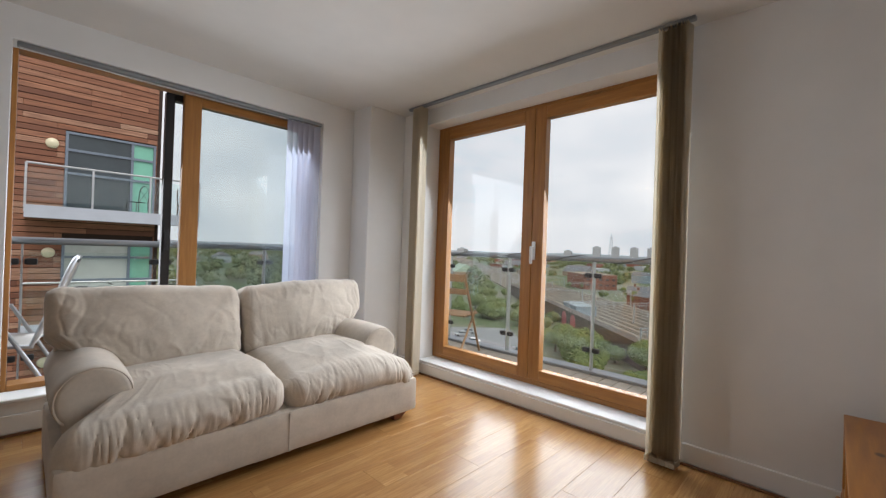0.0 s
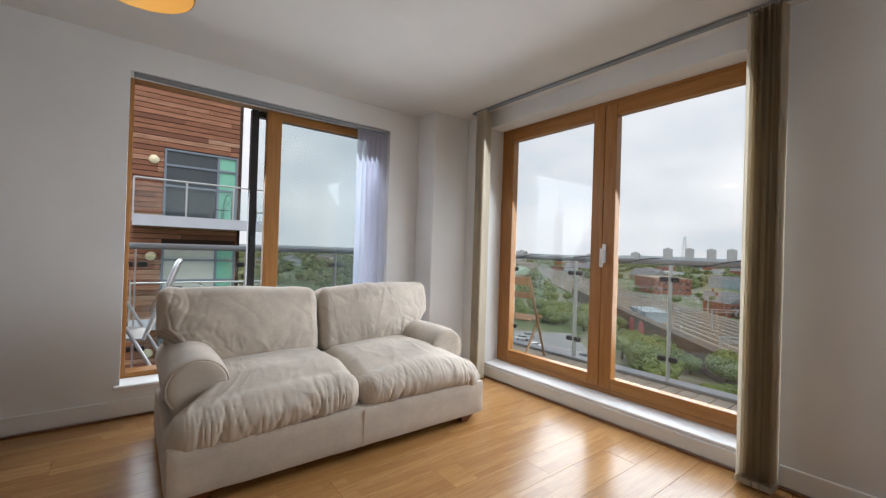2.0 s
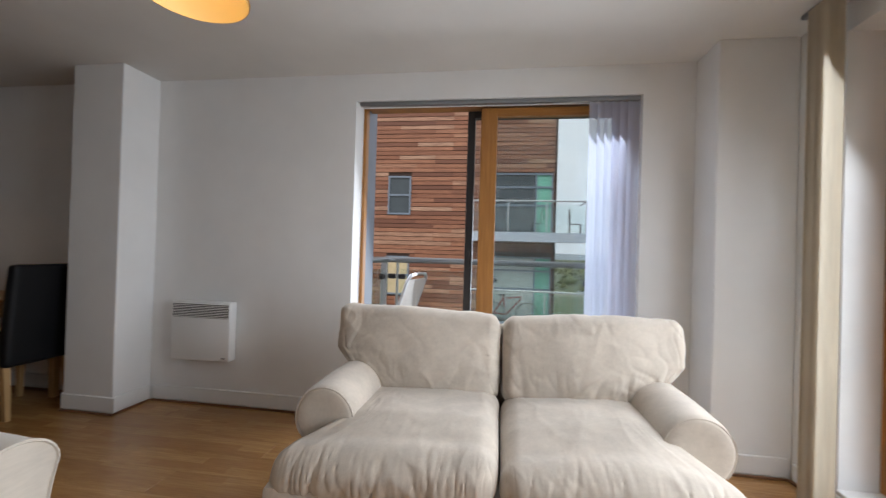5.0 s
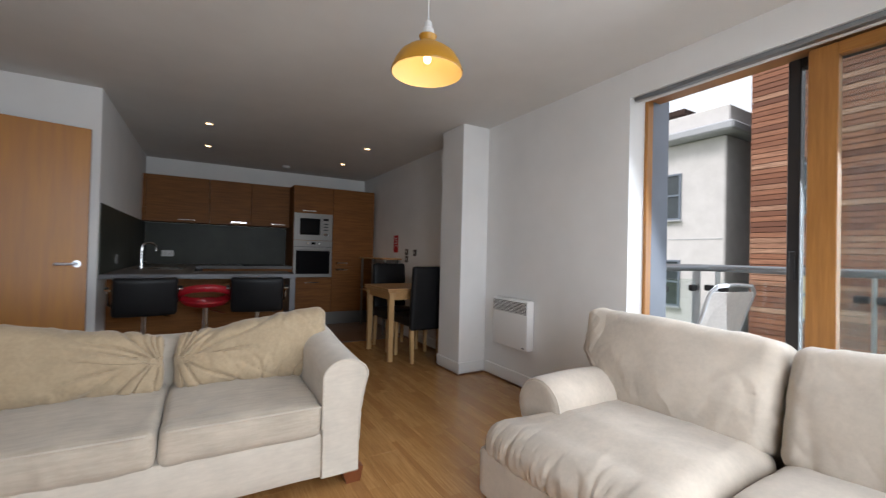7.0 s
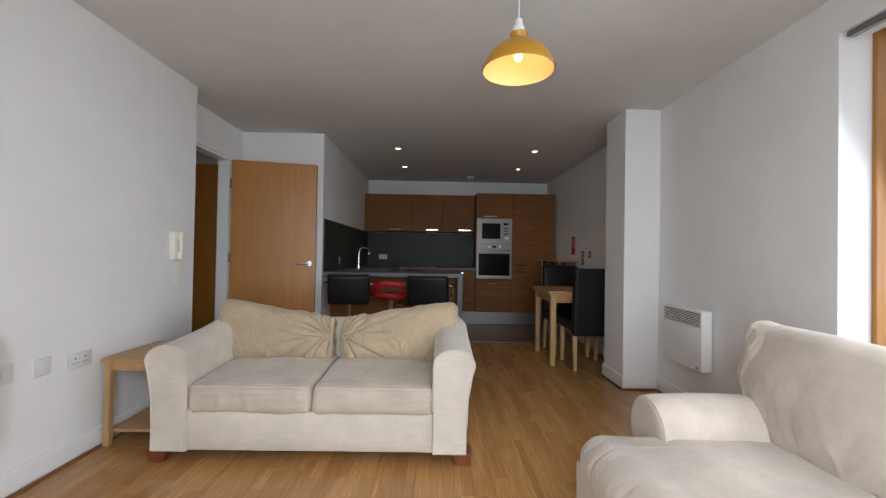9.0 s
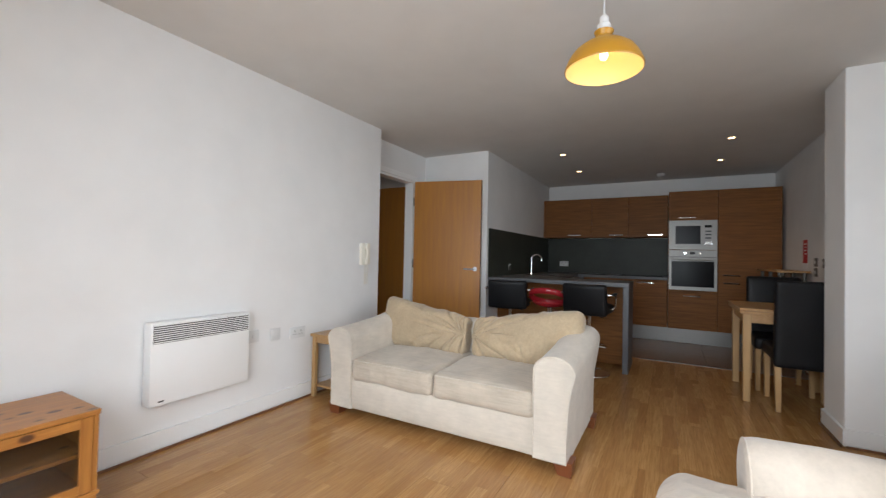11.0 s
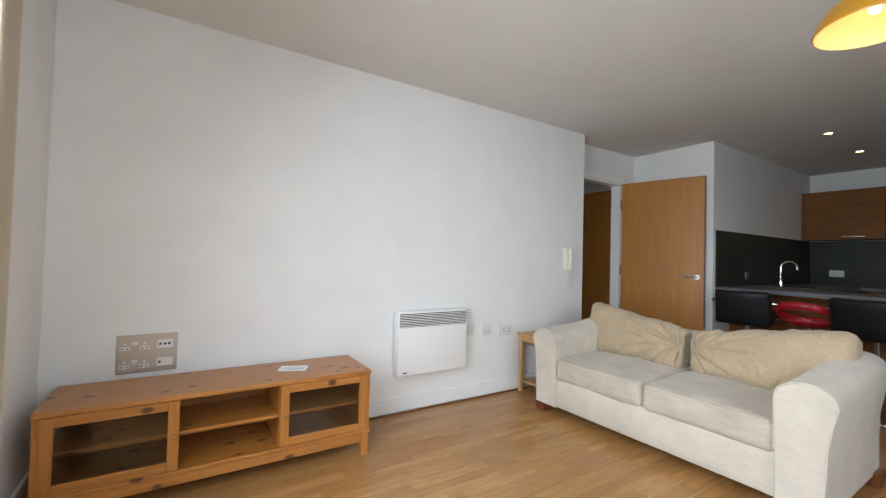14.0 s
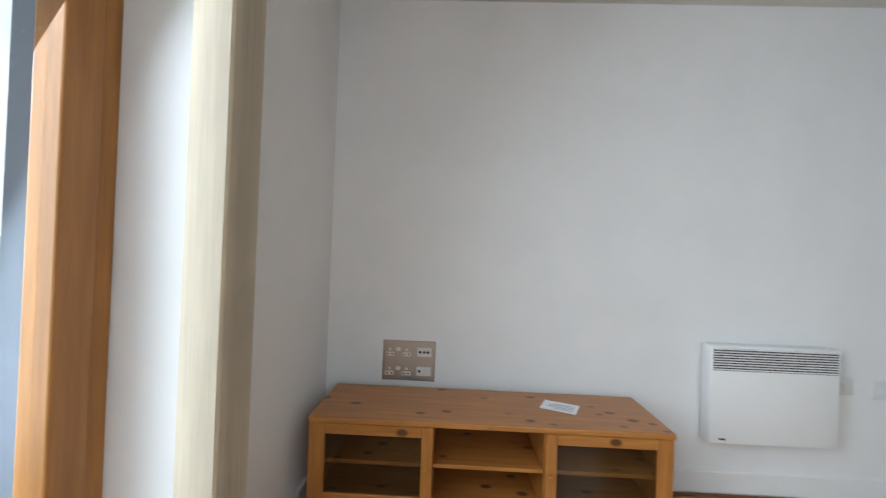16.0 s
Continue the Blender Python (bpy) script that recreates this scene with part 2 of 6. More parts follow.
GLASS_BAL = glass("balustrade_glass", (0.94, 0.975, 0.97))
GLASS_CAB = glass("cabinet_glass", (0.80, 0.80, 0.78))
PAPER = paint("white_paper", (0.82, 0.83, 0.85), 0.7, 0.02, 0.0)
INK = paint("grey_print", (0.30, 0.31, 0.33), 0.7, 0.0, 0.0)
RED_PAPER = paint("red_notice", (0.50, 0.02, 0.03), 0.5, 0.05, 0.0)


def laminate():
    """Three-strip oak laminate: strips inside one board, each with its own tone."""
    m = Mat("oak_laminate", (0.5, 0.3, 0.12), 0.3)
    v = m.coords((1, 1, 1), shift_random=37.0)
    br = m.node("ShaderNodeTexBrick", Scale=1.0, Mortar_Size=0.0006, Brick_Width=0.46, Row_Height=0.064, Bias=0.0)
    br.offset, br.squash = 0.37, 1.0
    br.inputs["Color1"].default_value, br.inputs["Color2"].default_value = (0.0, 0, 0, 1), (1, 1, 1, 1)
    br.inputs["Mortar"].default_value = (0.2, 0.2, 0.2, 1)
    m.link(v, br.inputs["Vector"])
    tone = m.ramp(br.outputs["Color"], (0.0, (0.36, 0.178, 0.060)), (0.5, (0.425, 0.22, 0.077)), (1.0, (0.50, 0.268, 0.098)))
    grain = m.noise(m.coords((2.2, 46, 1), shift_random=37.0), 3.0, 6, 0.65)
    c = m.mix(tone, (0.24, 0.11, 0.035), m.ramp(grain, (0.40, (0.5, 0.5, 0.5)), (0.62, (0, 0, 0))))
    m.colour(c)
    m.roughness(m.noise(m.coords(), 3.0, 4), 0.17, 0.29)
    m.bump(grain, 0.015, 0.0005)
    return m.m


LAMINATE = laminate()
TILE = paint("brown_floor_tile", (0.17, 0.10, 0.06), 0.3, 0.25, 0.05)
GROUT = paint("tile_grout", (0.30, 0.26, 0.22), 0.8, 0.1, 0.1)

# ---- building helpers ----


def box(bm, x0, x1, y0, y1, z0, z1, bevel=0.0, seg=1):
    """An upright box added to bm, its edges rounded by bevel."""
    ret = bmesh.ops.create_cube(bm, size=1.0)
    vs = ret["verts"]
    bmesh.ops.scale(bm, vec=(x1 - x0, y1 - y0, z1 - z0), verts=vs)
    bmesh.ops.translate(bm, vec=((x0 + x1) / 2, (y0 + y1) / 2, (z0 + z1) / 2), verts=vs)
    if bevel:
        es = list({e for v in vs for e in v.link_edges})
        bmesh.ops.bevel(bm, geom=es, offset=bevel, segments=seg, profile=0.5, affect="EDGES")
    return bm


def boxes(*dims, bevel=0.0, seg=1):
    bm = bmesh.new()
    for d in dims:
        box(bm, *d, bevel=bevel, seg=seg)
    return bm


def tube(bm, a, b, r, r2=None, n=16, caps=True):
    a, b = Vector(a), Vector(b)
    d = b - a
    m = Matrix.Translation((a + b) / 2) @ d.to_track_quat("Z", "Y").to_matrix().to_4x4()
    bmesh.ops.create_cone(bm, cap_ends=caps, segments=n, radius1=r, radius2=r if r2 is None else r2, depth=d.length, matrix=m)
    return bm


def bent(bm, pts, r, n=10):
    """A round bar swept in one piece through the points."""
    pts = [Vector(p) for p in pts]
    closed = (pts[0] - pts[-1]).length < 1e-6
    rings, up = [], None
    for i, p in enumerate(pts):
        a, b = pts[max(i - 1, 0)], pts[min(i + 1, len(pts) - 1)]
        d = (b - a).normalized() if (b - a).length > 1e-9 else Vector((0, 0, 1))
        side = d.orthogonal().normalized() if up is None else (up - d * up.dot(d)).normalized()
        up = side
        other = d.cross(side)
        rings.append([bm.verts.new(p + r * (side * math.cos(2 * math.pi * k / n) + other * math.sin(2 * math.pi * k / n))) for k in range(n)])
    for p, q in zip(rings, rings[1:]):
        for k in range(n):
            bm.faces.new((p[k], p[(k + 1) % n], q[(k + 1) % n], q[k]))
    if not closed:
        bm.faces.new(list(reversed(rings[0])))
        bm.faces.new(rings[-1])
    return bm


def lathe(bm, rings, n=40, centre=(0, 0, 0)):
    """A turned shape from (radius, z) rings."""
    loops = []
    for r, z in rings:
        loops.append([bm.verts.new((centre[0] + r * math.cos(2 * math.pi * i / n), centre[1] + r * math.sin(2 * math.pi * i / n), centre[2] + z)) for i in range(n)])
    for p, q in zip(loops, loops[1:]):
        for i in range(n):
            bm.faces.new((p[i], p[(i + 1) % n], q[(i + 1) % n], q[i]))
    return bm


def mesh_of(name, bm, mat, smooth=False):
    me = bpy.data.meshes.new(name)
    bmesh.ops.recalc_face_normals(bm, faces=bm.faces)
    bm.to_mesh(me)
    bm.free()
    me.materials.append(mat)
    if smooth:
        me.shade_smooth()
        me.set_sharp_from_angle(angle=radians(38))
    return me


def part(name, bm, mat, parent, label="", smooth=False, at=None):
    """One mesh object under a thing or under a part."""
    ob = new(name, mesh_of(name, bm, mat, smooth))
    ob.parent = parent
    if at is not None:
        ob.matrix_basis = at
    if label:
        tagged(ob, label)
    return ob


def thing(name, label, category, m=None, group="", kind=""):
    ob = new(name)
    ob.empty_display_size = 0.1
    ob.matrix_basis = m if m is not None else Matrix.Identity(4)
    return tagged(ob, label, category, group, kind)


def solid(name, bm, mat, label, category, m=None, group="", kind="", smooth=False):
    ob = new(name, mesh_of(name, bm, mat, smooth))
    if m is not None:
        ob.matrix_basis = m
    return tagged(ob, label, category, group, kind)


def setting(name, bm, mat, label, category, smooth=False):
    return solid(name, bm, mat, label, category, kind="structure", smooth=smooth)


def soft(bm, hx, hy, hz, r, n=(24, 16, 8), puff=(0, 0, 0), shape=None, at=None):
    """A stuffed block: rounded, bulging by puff on its faces, then pushed about by shape(p, normal)."""
    h = Vector((hx, hy, hz))

    def axis(k, half):
        t = 2 * k - 1
        return half * math.sin(t * math.pi / 2) * 0.55 + half * t * 0.45

    faces, made = [], {}

    def vert(i, j, k):
        key = (i, j, k)
        if key not in made:
            q = Vector((axis(i / n[0], hx), axis(j / n[1], hy), axis(k / n[2], hz)))
            inner = Vector([max(-(c - r), min(c - r, v)) for c, v in zip(h, q)])
            nrm = q - inner
            nrm = nrm.normalized() if nrm.length > 1e-9 else Vector((0, 0, 1))
            p = inner + nrm * r
            u = [p[a] / h[a] for a in range(3)]
            for a in range(3):
                b, c = (a + 1) % 3, (a + 2) % 3
                p[a] += puff[a] * (1 - u[b] ** 2) * (1 - u[c] ** 2) * u[a]
            if shape:
                p = shape(p, nrm)
            made[key] = bm.verts.new(at @ p if at else p)
        return made[key]

    nx, ny, nz = n
    for i in range(nx):
        for j in range(ny):
            for k in (0, nz):
                bm.faces.new([vert(i, j, k), vert(i + 1, j, k), vert(i + 1, j + 1, k), vert(i, j + 1, k)])
    for i in range(nx):
        for k in range(nz):
            for j in (0, ny):
                bm.faces.new([vert(i, j, k), vert(i + 1, j, k), vert(i + 1, j, k + 1), vert(i, j, k + 1)])
    for j in range(ny):
        for k in range(nz):
            for i in (0, nx):
                bm.faces.new([vert(i, j, k), vert(i, j + 1, k), vert(i, j + 1, k + 1), vert(i, j, k + 1)])
    return bm


# ---- the room ----
E, N, S, W, H = 2.65, 3.77, -0.036, -5.20, 2.40
WX, DX, KY, HY = -1.25, -2.44, 0.62, -0.25
OUT = 0.30

# walls, with the openings left free
setting("wall_north", boxes((W - 0.2, 0.032, N, N + OUT, -0.05, H + 0.1), (1.93, E + OUT, N, N + OUT, -0.05, H + 0.1),
        (0.032, 1.93, N, 3.925, 2.21, H + 0.1), (0.032, 1.93, 3.925, N + OUT, 2.264, H + 0.1), (0.032, 1.93, N, N + OUT, -0.05, 0.185)), WALL, "white painted plaster wall with a wide sliding window", "wall")
setting("wall_east", boxes((E, E + OUT, S - 0.2, 1.07, -0.05, H + 0.1), (E, E + OUT, 3.20, N, -0.05, H + 0.1),
        (E, E + OUT, 1.07, 3.20, 2.262, H + 0.1), (E, E + OUT, 1.07, 3.20, -0.05, 0.10)), WALL, "white painted plaster wall with glazed balcony doors", "wall")
setting("wall_south", boxes((WX, E, S - 0.2, S, -0.05, H + 0.1)), WALL, "white painted plaster wall behind the television bench", "wall")
setting("wall_doorway", boxes((WX + 0.001, WX + 0.11, HY - 0.1, S - 0.201, -0.05, H + 0.1), (-2.175, WX, HY - 0.1, HY, 2.05, H + 0.1), (DX, -2.175, HY - 0.1, HY, -0.05, H + 0.1)), WALL, "white plaster wall round the hall doorway", "wall")
setting("wall_door_side", boxes((DX - 0.12, DX, HY - 0.1, KY, -0.05, H + 0.1)), WALL, "white plaster wall behind the open door", "wall")
setting("wall_kitchen_south", boxes((W, DX - 0.12, KY - 0.12, KY, -0.05, H + 0.1)), WALL, "white plaster wall beside the kitchen worktop", "wall")
setting("wall_west", boxes((W - 0.2, W, KY - 0.12, N, -0.05, H + 0.1)), WALL, "white plaster wall behind the kitchen units", "wall")
setting("column_north_east", boxes((2.24, E, 3.50, N, -0.05, H), bevel=0.006), WALL, "white boxed-in corner column", "column")
setting("pillar", boxes((-1.915, -1.52, 3.465, N, -0.05, H), bevel=0.004), WALL, "white square plaster pillar by the dining table", "pillar")
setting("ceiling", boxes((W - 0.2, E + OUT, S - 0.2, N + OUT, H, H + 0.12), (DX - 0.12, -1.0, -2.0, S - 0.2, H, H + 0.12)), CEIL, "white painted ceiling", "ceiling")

floor = setting("floor", boxes((W - 0.2, E + OUT, HY - 0.1, N + OUT, -0.12, -0.014), (DX - 0.12, -1.0, -2.0, HY - 0.1, -0.12, -0.004)), GROUT, "wood laminate floor with a tiled kitchen end", "floor")

# skirting boards with the brown bead at their foot
def skirting(x0, x1, y0, y1, dx, dy):
    """A skirting board along a wall's foot; dx, dy: the way into the room."""
    setting("baseboard", boxes((x0 + min(0, dx * 0.016), x1 + max(0, dx * 0.016), y0 + min(0, dy * 0.016), y1 + max(0, dy * 0.016), 0.014, 0.115), bevel=0.003), GLOSS, "white gloss skirting board", "baseboard")
    a, b = 0.0165, 0.029
    xs = (x0, x1) if not dx else sorted((x0 + dx * a, x0 + dx * b))
    ys = (y0, y1) if not dy else sorted((y0 + dy * a, y0 + dy * b))
    setting("trim", boxes((xs[0], xs[1], ys[0], ys[1], 0.0, 0.013), bevel=0.003), BROWN_BEAD, "brown wooden bead along the skirting", "trim")


skirting(WX, E - 0.03, S, S, 0, 1)
skirting(E, E, S + 0.03, 1.06, -1, 0)
skirting(2.262, E - 0.03, 3.50, 3.50, 0, -1)
skirting(2.24, 2.24, 3.50, N - 0.03, -1, 0)
skirting(-1.49, 2.2, N, N, 0, -1)
skirting(-1.52, -1.52, 3.465, N - 0.03, 1, 0)
skirting(-1.915, -1.49, 3.465, 3.465, 0, -1)
skirting(-1.915, -1.915, 3.465, N - 0.03, -1, 0)
skirting(-4.55, -1.955, N, N, 0, -1)
skirting(DX, DX, HY + 0.03, KY, 1, 0)


def balcony_doors():
    """The pair of glazed doors in the east wall."""
    y0, y1, z0, z1, x = 1.07, 3.20, 0.125, 2.33, 2.82
    ob = thing("door_1", "pair of closed glazed balcony doors in varnished orange pine", "door", kind="structure")
    f = 0.055
    part("frame_post", boxes((x, x + 0.09, y0, y0 + f, z0, z1), bevel=0.003), OAK_FRAME, ob)
    part("frame_post", boxes((x, x + 0.09, y1 - f, y1, z0, z1), bevel=0.003), OAK_FRAME, ob)
    part("head_rail", boxes((x, x + 0.09, y0 + f, y1 - f, z1 - f - 0.038, z1), bevel=0.003), OAK_FRAME_X, ob)
    part("sill_rail", boxes((x - 0.004, x + 0.09, y0 + f, y1 - f, z0, z0 + 0.035), bevel=0.003), OAK_FRAME_X, ob, "dark varnished threshold")
    ym = 2.152
    for name, a, b in (("leaf", y0 + f + 0.003, ym - 0.002), ("leaf", ym + 0.002, y1 - f - 0.003)):
        s, zb, zt = 0.092, z0 + 0.038, z1 - f - 0.041
        leaf = part(name, boxes((x - 0.012, x + 0.055, a, a + s, zb, zt), bevel=0.005, seg=2), OAK_FRAME, ob)
        part("stile", boxes((x - 0.012, x + 0.055, b - s, b, zb, zt), bevel=0.005, seg=2), OAK_FRAME, leaf)
        part("top_rail", boxes((x - 0.012, x + 0.055, a + s, b - s, zt - s, zt), bevel=0.004), OAK_FRAME_X, leaf)
        part("bottom_rail", boxes((x - 0.012, x + 0.055, a + s, b - s, zb, zb + 0.080), bevel=0.004), OAK_FRAME_X, leaf)
        p = part("pane", boxes((x + 0.02, x + 0.026, a + s, b - s, zb + 0.080, zt - s)), GLASS, leaf)
        p.visible_shadow = False
    bm = boxes((x - 0.022, x - 0.012, 2.115, 2.145, 1.07, 1.21), bevel=0.004, seg=2)
    box(bm, x - 0.05, x - 0.022, 2.122, 2.138, 1.155, 1.172, bevel=0.003)
    box(bm, x - 0.062, x - 0.044, 2.118, 2.142, 1.04, 1.175, bevel=0.007, seg=2)
    part("door_handle", bm, PLASTIC_SHADED, ob, "white espagnolette handle", smooth=True)


balcony_doors()
setting("window_sill", boxes((E - 0.012, 2.83, 1.07, 3.20, 0.100, 0.122), bevel=0.004), GLOSS, "white painted sill under the balcony doors", "sill")
setting("baseboard", boxes((E - 0.02, E - 0.001, 1.09, 3.47, 0.014, 0.099), bevel=0.003), GLOSS, "white painted step face under the balcony doors", "baseboard")
setting("trim", boxes((E - 0.034, E - 0.0205, 1.03, 3.47, 0.0, 0.013), bevel=0.003), BROWN_BEAD, "brown wooden bead along the step", "trim")


def sliding_window():
    """The two sashes of the north window, the left one pushed open behind the other."""
    x0, x1, z0, z1, y = 0.032, 1.93, 0.19, 2.262, 3.93
    ob = thing("window_1", "wide sliding balcony window in orange timber with dark outer cladding, left sash open", "window", kind="structure")
    f = 0.05
    part("frame_post", boxes((x0 - 0.001, x0 + 0.024, y, y + 0.06, z0, z1), bevel=0.003), OAK_FRAME, ob)
    part("outer_post", boxes((x0 - 0.001, x0 + 0.022, y + 0.061, y + 0.25, z0, z1), bevel=0.003), CLADDING_GREY, ob, "blue-grey outer cladding")
    part("frame_post", boxes((x1 - f, x1, y, y + 0.13, z0, z1), bevel=0.003), OAK_FRAME, ob)
    part("head_rail", boxes((x0 + 0.025, x1 - f, y, y + 0.13, z1 - 0.044, z1), bevel=0.003), OAK_FRAME_X, ob)
    part("sill_rail", boxes((x0 + 0.025, x1 - f, y, y + 0.13, z0, z0 + 0.05), bevel=0.003), OAK_FRAME_X, ob)
    a, b = 0.90, x1 - f
    s, zb, zt = 0.085, z0 + 0.05, z1 - 0.06
    sash = part("sash", boxes((a, a + s + 0.03, y + 0.005, y + 0.06, zb, zt), bevel=0.004), OAK_FRAME, ob)
    part("stile", boxes((b - s, b, y + 0.005, y + 0.06, zb, zt), bevel=0.004), OAK_FRAME, sash)
    part("top_rail", boxes((a + s + 0.03, b - s, y + 0.005, y + 0.06, zt - 0.06, zt), bevel=0.003), OAK_FRAME_X, sash)
    part("bottom_rail", boxes((a + s + 0.03, b - s, y + 0.005, y + 0.06, zb, zb + 0.1), bevel=0.003), OAK_FRAME_X, sash)
    p = part("pane", boxes((a + s + 0.03, b - s, y + 0.03, y + 0.036, zb + 0.1, zt - 0.06)), GLASS_N, sash)
    p.visible_shadow = False
    a, b = 0.80, x1 - f - 0.002
    sash = part("outer_sash", boxes((a, a + 0.055, y + 0.068, y + 0.125, zb, zt), bevel=0.003), BLACK_SASH, ob, "dark clad outer sash slid aside")
    part("stile", boxes((b - 0.05, b, y + 0.068, y + 0.125, zb, zt), bevel=0.003), BLACK_SASH, sash)
    part("top_rail", boxes((a + 0.055, b - 0.05, y + 0.068, y + 0.125, zt - 0.05, zt), bevel=0.003), BLACK_SASH, sash)
    part("bottom_rail", boxes((a + 0.055, b - 0.05, y + 0.068, y + 0.125, zb, zb + 0.08), bevel=0.003), BLACK_SASH, sash)
    p = part("pane", boxes((a + 0.055, b - 0.05, y + 0.09, y + 0.096, zb + 0.08, zt - 0.05)), GLASS_N, sash)
    p.visible_shadow = False
    bm = boxes((0.815, 0.84, y + 0.055, y + 0.068, 1.05, 1.2), bevel=0.003)
    part("pull_handle", bm, DARK, sash)


GLASS_N = glass("sash_glass", (0.90, 0.93, 0.935))
sliding_window()
setting("window_sill", boxes((0.0, 1.97, N - 0.03, 3.93, 0.186, 0.208), bevel=0.005), GLOSS, "white painted window sill", "sill")


# ---- sofas ----


def prism(bm, profile, stations):
    """A stuffed bar: the closed profile of (a, z) pairs swept along y through stations (y, scale, shift_z)."""
    ca = sum(p[0] for p in profile) / len(profile)
    cz = sum(p[1] for p in profile) / len(profile)
    rings = []
    for y, k, dz in stations:
        rings.append([bm.verts.new((ca + (a - ca) * k, y, cz + (z - cz) * k + dz * (1 if z > cz else 0))) for a, z in profile])
    n = len(profile)
    for p, q in zip(rings, rings[1:]):
        for i in range(n):
            bm.faces.new((p[i], p[(i + 1) % n], q[(i + 1) % n], q[i]))
    bm.faces.new(rings[0])
    bm.faces.new(list(reversed(rings[-1])))
    return bm


def folds(seed, amp, freq, along=(1.0, 0.25, 0.25), only=None):
    """Creases: ridged noise stretched across one way, at most amp deep."""
    off = Vector((seed * 7.3, seed * 3.1, seed * 1.7))

    def push(p, n):
        w = only(p) if only else 1.0
        warp = Vector((noise.noise(p * 6 + off), noise.noise(p * 6 - off), 0)) * 0.5
        q = Vector((p.x * along[0], p.y * along[1], p.z * along[2])) * freq + off
        a = 1.0 - min(1.0, abs(noise.noise(q + warp)) * 3.0)
        b = 1.0 - min(1.0, abs(noise.noise(q * 2.1 - warp * 1.5 + off)) * 3.0)
        gate = max(0.0, min(1.0, 0.55 + 1.6 * noise.noise(p * 3.4 + off * 2)))
        soft_ = noise.noise(p * 4.2 + off)
        return p + n * (amp * w * gate * (0.95 * a ** 1.6 + 0.5 * b ** 1.5 - 0.35) + amp * 0.75 * soft_)

    return push


def tapered_foot(bm, x, y, h=0.09, top=0.06, bottom=0.045, lean=(0, 0)):
    m = Matrix.Translation((x, y, h / 2))
    ret = bmesh.ops.create_cube(bm, size=1.0, matrix=m)
    for v in ret["verts"]:
        up = v.co.z > h / 2
        k = top if up else bottom
        v.co.x = x + (v.co.x - x) * k + (0 if up else lean[0])
        v.co.y = y + (v.co.y - y) * k + (0 if up else lean[1])
        v.co.z = h if up else 0.0
    return bm


def gathers(seed, amp, freq):
    """Fine upright puckers along a cushion's front, of uneven depth and spacing."""
    off = Vector((seed * 5.1, seed * 2.3, 0.4))

    def push(p, n, w):
        lean = 0.35 * noise.noise(Vector((p.x * 3.0, p.z * 4.0, 1.0)) + off)
        a = noise.noise(Vector((p.x * freq + lean * 3, p.z * 3.5, p.y * 2.5)) + off)
        b = noise.noise(Vector((p.x * freq * 2.3 - lean * 4, p.z * 5.0, p.y * 4)) - off)
        gate = max(0.15, min(1.0, 0.6 + 1.3 * noise.noise(Vector((p.x * 4.5, p.z * 6, 3.0)) + off)))
        crease = -max(0.0, 1.0 - abs(a) * 4.2) ** 2 - 0.5 * max(0.0, 1.0 - abs(b) * 4.0) ** 2 + 0.35
        return p + n * amp * w * gate * crease

    return push


